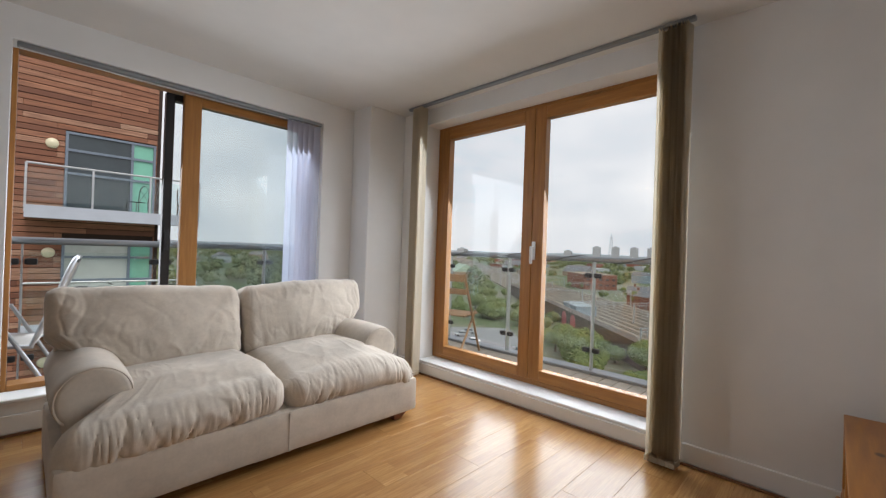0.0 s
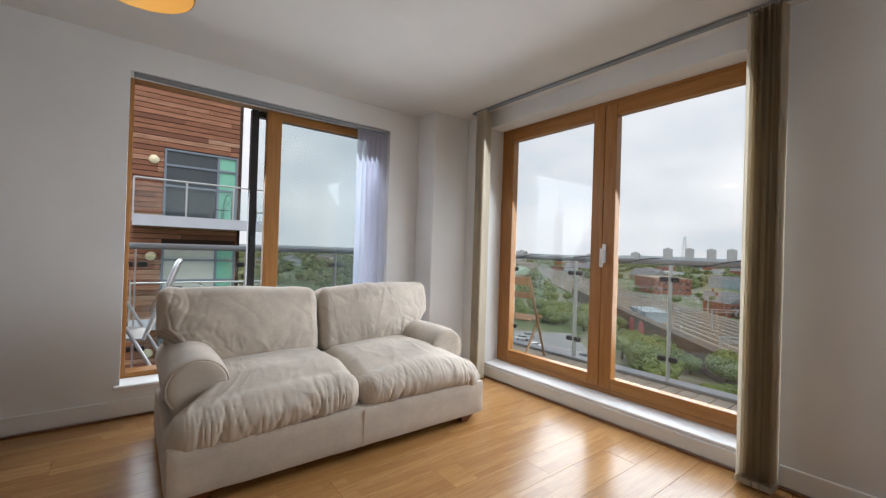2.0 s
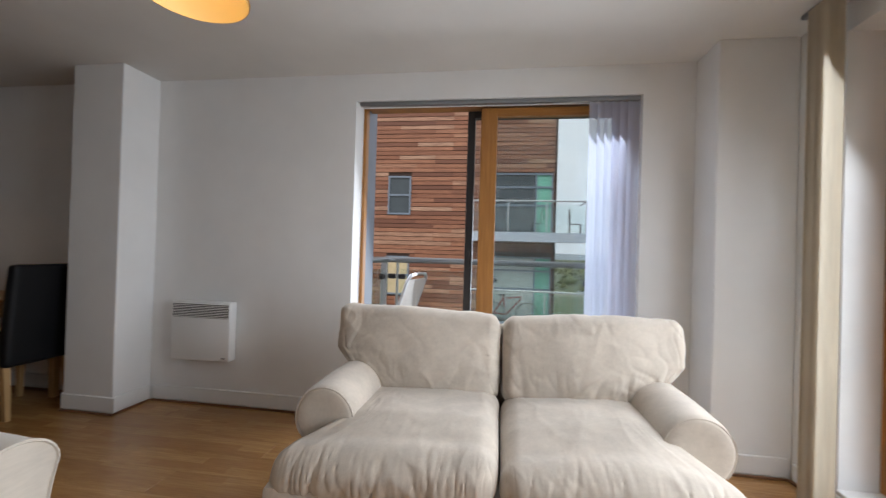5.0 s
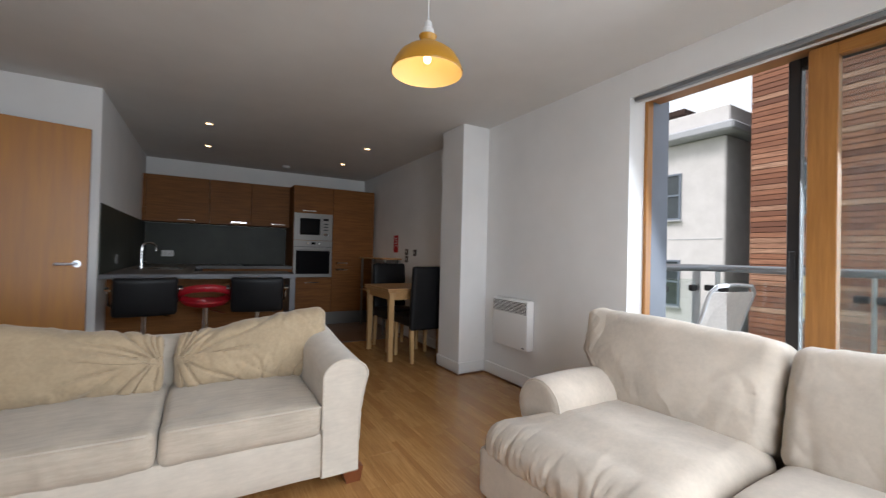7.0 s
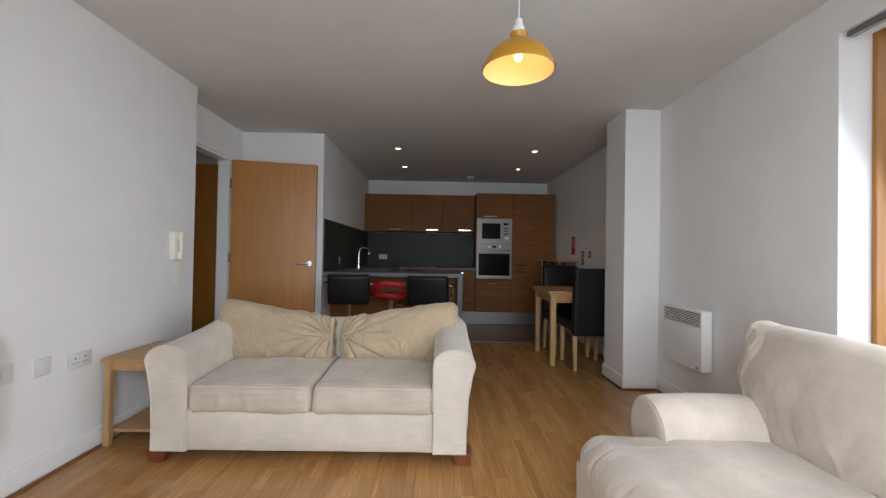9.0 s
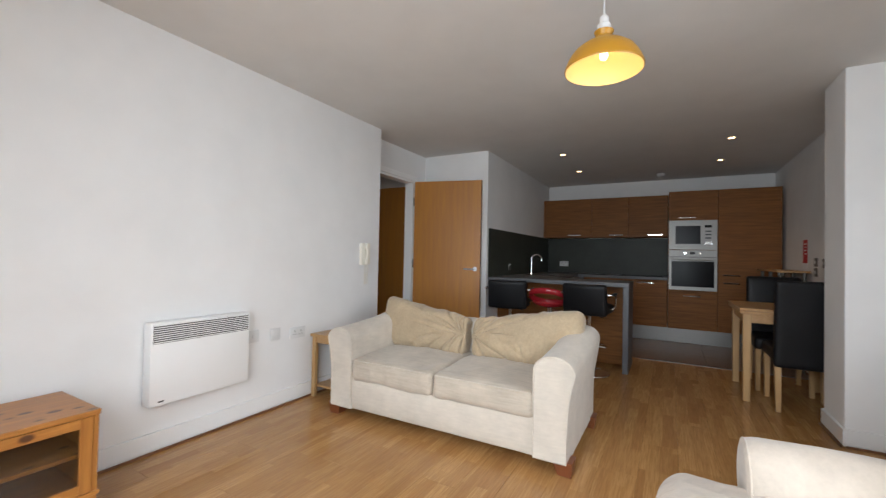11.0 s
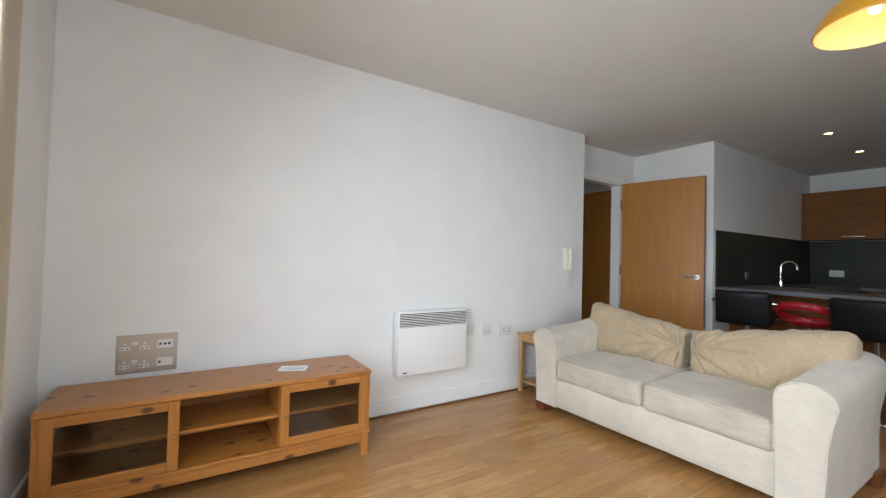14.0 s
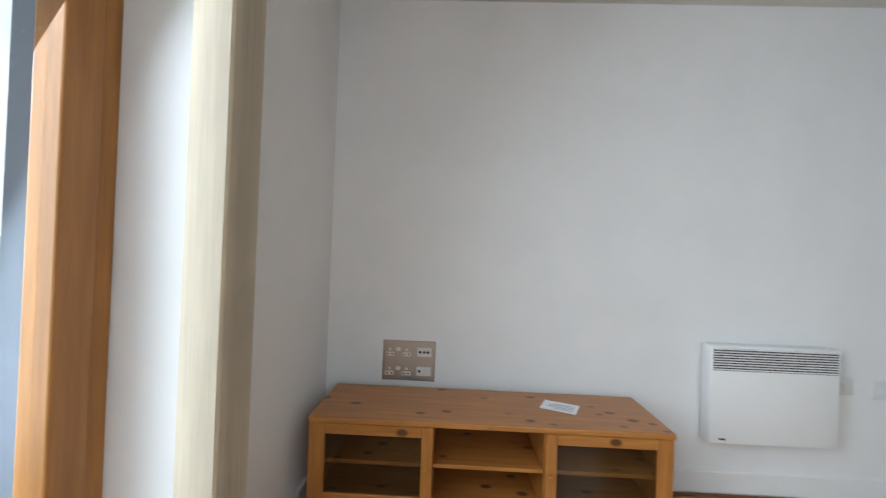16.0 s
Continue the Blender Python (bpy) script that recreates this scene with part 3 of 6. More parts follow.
def suede_sofa():
    ox, oy = 1.083, 2.905
    ob = thing("sofa", "beige suede two-seater sofa with rolled arms and creased loose cushions", "sofa", pose(ox, oy, 0))
    hw = 0.885
    # plinth with its skirt
    bm = bmesh.new()
    soft(bm, hw, 0.475, 0.108, 0.022, (34, 14, 6), (0, 0.006, 0), folds(3, 0.003, 5), Matrix.Translation((0, 0.045, 0.158)))
    part("base", bm, SUEDE, ob, smooth=True)
    part("seam", boxes((-0.004, 0.004, -0.4375, -0.432, 0.06, 0.255)), SUEDE, ob)
    # back frame
    bm = bmesh.new()
    soft(bm, hw - 0.03, 0.09, 0.27, 0.06, (24, 6, 12), (0, 0.01, 0), folds(5, 0.004, 4), Matrix.Translation((0, 0.455, 0.50)))
    part("back_frame", bm, SUEDE, ob, smooth=True)
    # rolled arms
    for s in (-1, 1):
        prof = []
        cx, cz, r = s * 0.748, 0.440, 0.140
        for i in range(29):
            a = radians(-132 + i * 9.43) * s
            prof.append((cx + r * math.sin(a), cz + r * math.cos(a)))
        prof += [(cx + s * 0.088, 0.25), (cx - s * 0.088, 0.25)]
        bm = bmesh.new()
        prism(bm, prof, [(-0.196, 0.50, 0), (-0.198, 0.80, 0), (-0.194, 0.88, 0), (-0.185, 0.935, 0), (-0.171, 0.973, 0), (-0.152, 0.993, 0), (-0.13, 1.0, 0), (0.0, 1.012, 0.004), (0.1, 1.01, 0.004), (0.3, 1.0, 0), (0.50, 1.0, 0), (0.515, 0.96, 0)])
        arm = part("arm", bm, SUEDE, ob, smooth=True)
        bm = bmesh.new()
        pts = [Vector((cx + (a - cx) * 0.925, -0.190, cz + (z - cz) * 0.925)) for a, z in prof[:29]]
        bent(bm, pts, 0.0042, 6)
        part("piping", bm, SUEDE, arm, smooth=True)
    # seat cushions, wider in front of the arms
    for s in (-1, 1):
        def shape(p, n, s=s):
            front = max(0.0, min(1.0, (-p.y - 0.10) / 0.14))
            pucker = max(0.0, min(1.0, (-p.y - 0.19) / 0.15)) * max(0.25, min(1.0, 0.75 - p.z * 3.0))
            p = folds(11 + s, 0.010, 6.5, (0.8, 0.45, 0.4), lambda q: 0.35 + 0.4 * front)(p, n)
            p = gathers(4 + s, 0.015, 14)(p, n, pucker)
            outer = max(0.0, p.x * s) / 0.44
            p.x += s * (0.006 * front - 0.20 * (1 - front)) * outer
            p.z += 0.012 * math.sin(p.x * 6 + s) - 0.022 * front - 0.062 * front * outer ** 2 + 0.014 * (1 - front)
            return p

        bm = bmesh.new()
        soft(bm, 0.437, 0.365, 0.096, 0.085, (150, 64, 22), (0.0, 0.028, 0.034), shape, Matrix.Translation((s * 0.439, -0.058, 0.352)))
        part("seat_cushion", bm, SUEDE, ob, smooth=True)
    # back cushions, leaning, wrapped over the arms at their outer ends
    for s in (-1, 1):
        def shape(p, n, s=s):
            low = max(0.0, min(1.0, (0.0 - p.z) / 0.16))
            outer = max(0.0, p.x * s) / 0.47
            inner = max(0.0, -p.x * s) / 0.47
            edge = max(abs(p.x) / 0.47, abs(p.z) / 0.24)
            # creases fan out from the lower corners and, on one cushion, from the top edge
            cx, cz = s * 0.40, -0.12
            ang = math.atan2(p.z - cz, (p.x - cx) * -s)
            dist = math.hypot(p.x - cx, p.z - cz)
            fan = max(0.0, 1.0 - dist / 0.42) * min(1.0, dist / 0.06)
            ray = noise.noise(Vector((ang * 2.6 + 0.5 * noise.noise(Vector((p.x * 7, p.z * 7, 2.0))), dist * 4.5, s * 3.0)))
            p = folds(21 + 3 * s, 0.010, 6.0, (0.75, 0.5, 0.6), lambda q: 0.3 + 0.5 * max(low, edge ** 2))(p, n)
            p = p - n * 0.007 * fan * max(0.0, 1.0 - abs(ray) * 4.0) ** 2 + n * 0.012 * fan * ray
            top = max(0.0, p.z / 0.24)
            p = gathers(31 + s, 0.008, 8)(p, n, (0.25 + 0.75 * low) * (1 - inner * 0.3) + (0.5 * top if s > 0 else 0.0))
            p.x -= s * 0.17 * low * outer
            p.z += 0.012 * math.cos(p.x * 3.3) * (1 if p.z > 0 else 0) + 0.012 * (p.x * s / 0.47 if p.z > 0 else 0)
            return p

        tilt = Matrix.Translation((s * 0.452, 0.352, 0.618)) @ pose(0, 0, 0, -15, 0, 0)
        bm = bmesh.new()
        soft(bm, 0.445, 0.115, 0.228, 0.06, (130, 16, 84), (0.0, 0.05, 0.0), shape, tilt)
        part("back_cushion", bm, SUEDE, ob, smooth=True)
    for x, y in ((-0.76, -0.36), (0.76, -0.36), (-0.76, 0.45), (0.76, 0.45)):
        part("foot", tapered_foot(bmesh.new(), x, y, 0.06, 0.11, 0.05), DARK if y > 0 else FOOT_WOOD, ob, "dark wooden block foot")


suede_sofa()


def woven_sofa():
    ob = thing("sofa", "cream woven two-seater sofa with flared arms and tan scatter-back cushions", "sofa", pose(-0.625, 1.217, 0, 0, 0, 90))
    hw = 0.860
    bm = bmesh.new()
    soft(bm, hw - 0.19, 0.40, 0.108, 0.02, (24, 12, 6), (0, 0.012, 0), folds(31, 0.002, 5), Matrix.Translation((0, 0.0, 0.172)))
    part("base", bm, WEAVE, ob, smooth=True)
    bm = bmesh.new()
    soft(bm, hw - 0.17, 0.10, 0.28, 0.07, (24, 6, 14), (0, 0.01, 0), folds(33, 0.003, 5), Matrix.Translation((0, 0.33, 0.38)))
    part("back_frame", bm, WEAVE, ob, smooth=True)
    for s in (-1, 1):
        inner, outer = s * (hw - 0.215), s * (hw - 0.035)
        top = []
        for i in range(15):
            a = math.pi * i / 14
            mid = s * (hw - 0.105)
            top.append((mid - s * 0.11 * math.cos(a), 0.535 + 0.085 * math.sin(a)))
        prof = [(inner, 0.066), (inner, 0.3)] + top + [(s * (hw - 0.012), 0.47), (s * (hw - 0.03), 0.36), (outer, 0.22), (outer, 0.066)]
        bm = bmesh.new()
        prism(bm, prof, [(-0.418, 0.95, 0), (-0.424, 0.975, 0), (-0.418, 0.995, 0), (-0.40, 1.0, 0), (-0.2, 1.0, 0.012), (0.0, 1.0, 0.028), (0.2, 1.0, 0.055), (0.34, 1.0, 0.07), (0.42, 1.0, 0.06), (0.435, 0.94, 0.06)])
        arm = part("arm", bm, WEAVE, ob, smooth=True)
        bm = bmesh.new()
        bent(bm, [Vector((a, -0.419, z)) for a, z in [(p[0] * 0.999, p[1]) for p in prof[1:-1]]], 0.004, 6)
        part("piping", bm, WEAVE, arm, smooth=True)
    for s in (-1, 1):
        def shape(p, n, s=s):
            p = folds(41 + s, 0.006, 5, (1, 0.5, 0.5))(p, n)
            p.z -= 0.012 * max(0.0, -p.y) / 0.38
            return p

        bm = bmesh.new()
        soft(bm, 0.322, 0.36, 0.077, 0.035, (60, 44, 12), (0.0, 0.012, 0.02), shape, Matrix.Translation((s * 0.325, -0.055, 0.352)))
        cu = part("seat_cushion", bm, WEAVE_SEAT, ob, "worn beige seat cushion", smooth=True)
        bm = bmesh.new()
        bent(bm, [Vector((s * 0.333 + x, -0.43, 0.413)) for x in (-0.30, -0.1, 0.1, 0.30)], 0.004, 6)
        part("piping", bm, WEAVE, cu, smooth=True)
    for s in (-1, 1):
        def shape(p, n, s=s):
            low = max(0.0, min(1.0, (0.02 - p.z) / 0.15))
            outer = max(0.0, p.x * s) / 0.39
            # creases run from the inner seam across the cushion
            cx, cz = -s * 0.38, 0.02
            ang = math.atan2(p.z - cz, (p.x - cx) * s)
            dist = math.hypot(p.x - cx, p.z - cz)
            fan = max(0.0, 1.0 - dist / 0.62) * min(1.0, dist / 0.07)
            ray = noise.noise(Vector((ang * 3.6, dist * 3.0, s * 2.0 + 5)))
            p = folds(51 + 2 * s, 0.012, 6, (0.95, 0.4, 0.5), lambda q: 0.5)(p, n)
            p = p - n * 0.026 * fan * max(0.0, 1.0 - abs(ray) * 3.6) ** 2 + n * 0.012 * fan * ray
            p = gathers(61 + s, 0.014, 8)(p, n, 0.35 + 0.65 * low)
            p.z += 0.055 * (p.x * s / 0.39) if p.z > 0 else 0.0
            p.x -= s * (0.13 * low * outer - 0.01)
            return p

        tilt = Matrix.Translation((s * 0.398, 0.17, 0.572)) @ pose(0, 0, 0, -16, 0, 0)
        bm = bmesh.new()
        soft(bm, 0.388, 0.085, 0.178, 0.062, (110, 14, 64), (0.0, 0.055, 0.0), shape, tilt)
        part("back_cushion", bm, WEAVE_TAN, ob, "creased tan loose back cushion", smooth=True)
    for x, y, l in ((-0.80, -0.36, -0.01), (0.80, -0.36, 0.01), (-0.8, 0.36, -0.01), (0.8, 0.36, 0.01)):
        part("foot", tapered_foot(bmesh.new(), x, y, 0.08, 0.105, 0.07, (l, 0)), FOOT_WOOD, ob, "tapered reddish wooden foot")


woven_sofa()

# ---- south wall: bench, heater, sockets, entry phone, side table ----


def tv_bench():
    ob = thing("tv_bench", "low knotty pine television bench with two glass doors", "television bench", pose(1.866, 0.235, 0))
    hw, d = 0.702, 0.202
    part("top", boxes((-hw, hw, -0.198, d + 0.002, 0.456, 0.478), bevel=0.004, seg=2), PINE, ob)
    for x in (-hw + 0.004, hw - 0.024):
        part("side_panel", boxes((x, x + 0.02, -0.194, d - 0.005, 0.128, 0.4555), bevel=0.002), PINE_UP, ob)
    for x in (-0.231, 0.213):
        part("divider", boxes((x, x + 0.018, -0.194, d - 0.02, 0.1455, 0.4555)), PINE_UP, ob)
    part("bottom_panel", boxes((-hw - 0.002, hw + 0.002, -0.194, d + 0.004, 0.128, 0.145), bevel=0.003), PINE, ob)
    part("back_panel", boxes((-hw + 0.024, hw - 0.024, -0.193, -0.187, 0.1455, 0.4555)), PINE, ob)
    for x0, x1 in ((-0.677, -0.2315), (-0.2125, 0.2125), (0.2315, 0.677)):
        part("shelf", boxes((x0, x1, -0.186, d - 0.03, 0.288, 0.304), bevel=0.002), PINE, ob)
    for x0, x1, kx in ((-0.678, -0.216, -0.236), (0.214, 0.678, 0.234)):
        z0, z1, y0, y1 = 0.147, 0.454, d - 0.018, d + 0.001
        door = part("cabinet_door", boxes((x0, x0 + 0.044, y0, y1, z0, z1), bevel=0.003), PINE_UP, ob)
        part("stile", boxes((x1 - 0.044, x1, y0, y1, z0, z1), bevel=0.003), PINE_UP, door)
        part("top_rail", boxes((x0 + 0.044, x1 - 0.044, y0, y1, z1 - 0.04, z1), bevel=0.002), PINE, door)
        part("bottom_rail", boxes((x0 + 0.044, x1 - 0.044, y0, y1, z0, z0 + 0.04), bevel=0.002), PINE, door)
        part("pane", boxes((x0 + 0.044, x1 - 0.044, d - 0.011, d - 0.007, z0 + 0.04, z1 - 0.04)), GLASS_CAB, door)
        bm = lathe(bmesh.new(), [(0.001, 0.024), (0.009, 0.022), (0.011, 0.016), (0.006, 0.008), (0.006, 0.0)], 16)
        part("knob", bm, PINE_UP, door, smooth=True, at=pose(kx, y1, 0.30, -90, 0, 0))
    part("apron", boxes((-hw + 0.05, hw - 0.05, d - 0.03, d - 0.01, 0.075, 0.1275), bevel=0.002), PINE, ob)
    part("apron", boxes((-hw + 0.05, hw - 0.05, -0.184, -0.164, 0.075, 0.1275), bevel=0.002), PINE, ob)
    for x in (-hw + 0.005, hw - 0.05):
        for y in (-0.19, d - 0.048):
            part("leg", boxes((x, x + 0.045, y, y + 0.045, 0.0, 0.1275), bevel=0.003), PINE_UP, ob)


tv_bench()


def leaflet():
    ob = thing("leaflet", "white printed leaflet lying flat on the pine bench", "leaflet", pose(1.545, 0.215, 0.4785, 0, 0, -24))
    part("sheet", boxes((-0.075, 0.075, -0.055, 0.055, 0.0, 0.0012)), PAPER, ob)
    for i, (a, b) in enumerate(((-0.06, 0.02), (-0.06, 0.05), (-0.06, 0.045), (-0.06, 0.03))):
        part("print_line", boxes((a, b, 0.028 - i * 0.018, 0.033 - i * 0.018, 0.0013, 0.0016)), INK, ob)


leaflet()


def panel_heater(label, m, w, h):
    """A wall-hung electric panel heater; local y points into the room, z is its foot."""
    ob = thing("panel_heater", label, "heater", m)
    part("body", boxes((-w / 2, w / 2, 0.012, 0.088, 0.0, h), bevel=0.007, seg=2), METAL_WHITE, ob, smooth=True)
    part("wall_bracket", boxes((-w / 2 + 0.06, w / 2 - 0.06, 0.0, 0.0118, 0.06, h - 0.06)), METAL_WHITE, ob)
    part("grille_recess", boxes((-w / 2 + 0.012, w / 2 - 0.012, 0.0882, 0.0895, h - 0.115, h - 0.012)), DARK, ob)
    for i in range(9):
        z = h - 0.112 + i * 0.0118
        bm = boxes((-w / 2 + 0.012, w / 2 - 0.012, 0.0897, 0.0935, z, z + 0.0058), bevel=0.0012)
        part("louvre", bm, METAL_WHITE, ob)
    part("badge", boxes((w / 2 - 0.075 if w > 0.55 else -w / 2 + 0.03, w / 2 - 0.045 if w > 0.55 else -w / 2 + 0.06, 0.0882, 0.0892, 0.018, 0.026)), DARK, ob)
    part("thermostat", boxes((-w / 2 - 0.012 if w > 0.55 else w / 2, -w / 2 if w > 0.55 else w / 2 + 0.012, 0.03, 0.07, h - 0.1, h - 0.04), bevel=0.004), PLASTIC_SHADED, ob)
    return ob


panel_heater("white enamelled electric panel heater hung low on the long wall", pose(0.511, S, 0.284), 0.592, 0.457)
panel_heater("smaller white electric panel heater under the window wall", pose(-1.055, N, 0.343, 0, 0, 180), 0.463, 0.419)


def wall_plate(name, label, m, w, h, gangs=0, rocker=False, mat=None):
    ob = thing(name, label, "socket" if gangs else "switch", m)
    part("plate", boxes((-w / 2, w / 2, 0.0, 0.009, -h / 2, h / 2), bevel=0.003, seg=2), mat or PLASTIC_SHADED, ob, smooth=True)
    for i in range(gangs):
        x = (i - (gangs - 1) / 2) * 0.06
        for dx, dz, a, b in ((0, 0.012, 0.0035, 0.005), (-0.011, -0.012, 0.004, 0.0028), (0.011, -0.012, 0.004, 0.0028)):
            part("pin_hole", boxes((x + dx - a, x + dx + a, 0.0091, 0.0097, dz - b, dz + b)), DARK, ob)
        part("rocker", boxes((x - 0.005, x + 0.005, 0.0091, 0.013, 0.024, 0.037), bevel=0.001), PLASTIC_SHADED, ob)
    if rocker:
        part("rocker", boxes((-0.012, 0.012, 0.0091, 0.014, -0.016, 0.016), bevel=0.002), PLASTIC_SHADED, ob)
    return ob


wall_plate("fused_spur", "white square fused connection plate beside the heater", pose(0.125, S, 0.555), 0.086, 0.086, 0, True)
wall_plate("switch_plate", "white square wall plate by the heater", pose(-0.055, S, 0.542), 0.086, 0.086, 0, True)
wall_plate("double_socket", "white double wall socket above the skirting", pose(-0.26, S, 0.525), 0.146, 0.086, 2)
wall_plate("wall_socket", "white wall socket on the corner wall", pose(2.09, N, 0.45, 0, 0, 180), 0.086, 0.086, 1)


def media_plate():
    ob = thing("media_plate", "large satin steel media plate with sockets and aerial outlets", "socket plate", pose(2.234, S, 0.584))
    part("plate", boxes((-0.131, 0.131, 0.0, 0.008, -0.099, 0.099), bevel=0.002), PLATE_STEEL, ob)
    for z in (0.045, -0.05):
        for x in (0.095, 0.012):
            so = part("socket", boxes((x - 0.021, x + 0.021, 0.0081, 0.0105, z - 0.024, z - 0.004), bevel=0.001), PLASTIC_SHADED, ob, "white three-pin socket insert")
            part("earth_pin", boxes((x - 0.006, x + 0.006, 0.0081, 0.0105, z + 0.004, z + 0.014)), PLASTIC_SHADED, so)
            for dx in (-0.011, 0.011):
                part("pin_hole", boxes((x + dx - 0.004, x + dx + 0.004, 0.0106, 0.0111, z - 0.017, z - 0.011)), DARK, so)
        part("rocker_pair", boxes((0.042, 0.066, 0.0081, 0.012, z + 0.002, z + 0.02), bevel=0.001), PLASTIC_SHADED, ob, "white rocker switches")
        out = part("outlet_module", boxes((-0.112, -0.04, 0.0081, 0.0108, z - 0.022, z + 0.022), bevel=0.001), PLASTIC_SHADED, ob, "white aerial and phone outlet module")
        for dx in ((-0.095, -0.076, -0.055) if z > 0 else (-0.054,)):
            bm = lathe(bmesh.new(), [(0.0001, 0.0022), (0.0065, 0.0022), (0.0065, 0.0)], 14)
            part("jack", bm, DARK, out, at=pose(dx, 0.0108, z, -90, 0, 0))


media_plate()


def entry_phone():
    ob = thing("entry_phone", "cream door-entry handset with a coiled cord on the wall", "entry phone", pose(-1.010, S, 1.045))
    part("base_plate", boxes((-0.045, 0.045, 0.0, 0.032, 0.0, 0.205), bevel=0.006, seg=2), CREAM, ob, smooth=True)
    bm = boxes((-0.04, 0.012, 0.0325, 0.062, 0.004, 0.062), (-0.04, 0.012, 0.0325, 0.062, 0.145, 0.205), (-0.034, 0.006, 0.042, 0.064, 0.055, 0.15), bevel=0.008, seg=2)
    part("handset", bm, CREAM, ob, smooth=True)
    bm = bmesh.new()
    for k in range(2):
        pts = [Vector((-0.02 - 0.03 * k + 0.009 * math.cos(i * 1.2), 0.016 + 0.009 * math.sin(i * 1.2), 0.0 - 0.185 * i / 60)) for i in range(61)]
        bent(bm, pts, 0.0022, 5)
    part("coiled_cord", bm, CREAM, ob, smooth=True)


entry_phone()


def side_table():
    ob = thing("side_table", "small pale wooden side table with a low shelf", "side table", pose(-0.61, 0.150, 0))
    part("top", boxes((-0.235, 0.235, -0.165, 0.165, 0.478, 0.50), bevel=0.004, seg=2), RUBBERWOOD_X, ob)
    for x in (-0.222, 0.187):
        for y in (-0.155, 0.12):
            part("leg", boxes((x, x + 0.035, y, y + 0.035, 0.0, 0.4775), bevel=0.003), RUBBERWOOD, ob)
    for y in (-0.148, 0.13):
        part("rail", boxes((-0.1865, 0.1865, y, y + 0.018, 0.43, 0.4775)), RUBBERWOOD_X, ob)
    for x in (-0.215, 0.197):
        part("rail", boxes((x, x + 0.018, -0.1195, 0.1195, 0.43, 0.4775)), RUBBERWOOD_X, ob)
    part("shelf", boxes((-0.1865, 0.1865, -0.15, 0.15, 0.07, 0.088), bevel=0.002), RUBBERWOOD_X, ob)


side_table()

# ---- pendant lamp and ceiling fittings ----


def pendant():
    ob = thing("pendant_lamp", "mustard yellow enamel dome pendant with a lit warm bulb", "pendant lamp", pose(0.055, 2.233, 0))
    out = [(0.166, 1.985), (0.168, 1.990), (0.163, 2.005), (0.150, 2.035), (0.128, 2.068), (0.098, 2.092), (0.070, 2.106), (0.055, 2.116), (0.032, 2.135), (0.042, 2.158), (0.030, 2.164)]
    part("shade", lathe(bmesh.new(), out, 56), MUSTARD, ob, smooth=True)
    inn = [(r - 0.003, z - 0.001) for r, z in out]
    part("shade_lining", lathe(bmesh.new(), inn, 56), SHADE_IN, ob, "pale yellow inside of the shade", smooth=True)
    part("lamp_holder", lathe(bmesh.new(), [(0.001, 2.098), (0.021, 2.10), (0.021, 2.165), (0.029, 2.168), (0.029, 2.188), (0.020, 2.196), (0.019, 2.222), (0.009, 2.232), (0.001, 2.233)], 24), PLASTIC_SHADED, ob, "white lamp holder", smooth=True)
    bm = tube(bmesh.new(), (0, 0, 2.23), (0, 0, 2.385), 0.0035, n=8)
    part("cord", bm, PLASTIC_SHADED, ob)
    part("ceiling_rose", lathe(bmesh.new(), [(0.001, 2.372), (0.02, 2.374), (0.042, 2.386), (0.044, 2.40)], 28), PLASTIC_SHADED, ob, smooth=True)
    bm = lathe(bmesh.new(), [(0.001, 2.032), (0.010, 2.033), (0.016, 2.040), (0.018, 2.05), (0.016, 2.062), (0.013, 2.08), (0.012, 2.0985)], 20)
    part("bulb", bm, BULB, ob, "glowing warm bulb", smooth=True)


pendant()
bulb_data = bpy.data.lights.new("pendant_light", "POINT")
bulb_data.energy, bulb_data.color, bulb_data.shadow_soft_size = 0.6, (1.0, 0.70, 0.36), 0.02
new("pendant_light", bulb_data).location = (0.055, 2.233, 2.005)

for i, (x, y) in enumerate(((-2.99, 1.357), (-4.02, 1.357), (-3.0, 3.03), (-4.03, 3.03))):
    dl = thing("downlight", "small recessed warm ceiling spotlight, switched on", "downlight", pose(x, y, H), "kitchen ceiling spotlights")
    part("trim_ring", lathe(bmesh.new(), [(0.030, -0.004), (0.034, -0.005), (0.043, -0.003), (0.044, 0.0)], 28), METAL_WHITE, dl, smooth=True)
    part("lamp_face", lathe(bmesh.new(), [(0.0005, -0.0022), (0.0295, -0.0022), (0.0297, -0.0006)], 24), DOWNLIGHT, dl, "glowing lamp face")
    sd = bpy.data.lights.new("downlight_beam", "SPOT")
    sd.energy, sd.color, sd.spot_size, sd.spot_blend, sd.shadow_soft_size = 4.0, (1.0, 0.66, 0.36), radians(95), 0.7, 0.025
    new("downlight_beam", sd).matrix_world = pose(x, y, H - 0.012)
sm = thing("smoke_detector", "white round smoke detector on the kitchen ceiling", "smoke detector", pose(-4.68, 2.37, H))
part("base", lathe(bmesh.new(), [(0.052, -0.012), (0.053, 0.0)], 32), PLASTIC_SHADED, sm)
part("cover", lathe(bmesh.new(), [(0.001, -0.038), (0.03, -0.036), (0.044, -0.026), (0.051, -0.0125)], 32), PLASTIC_SHADED, sm, smooth=True)


# ---- blinds ----


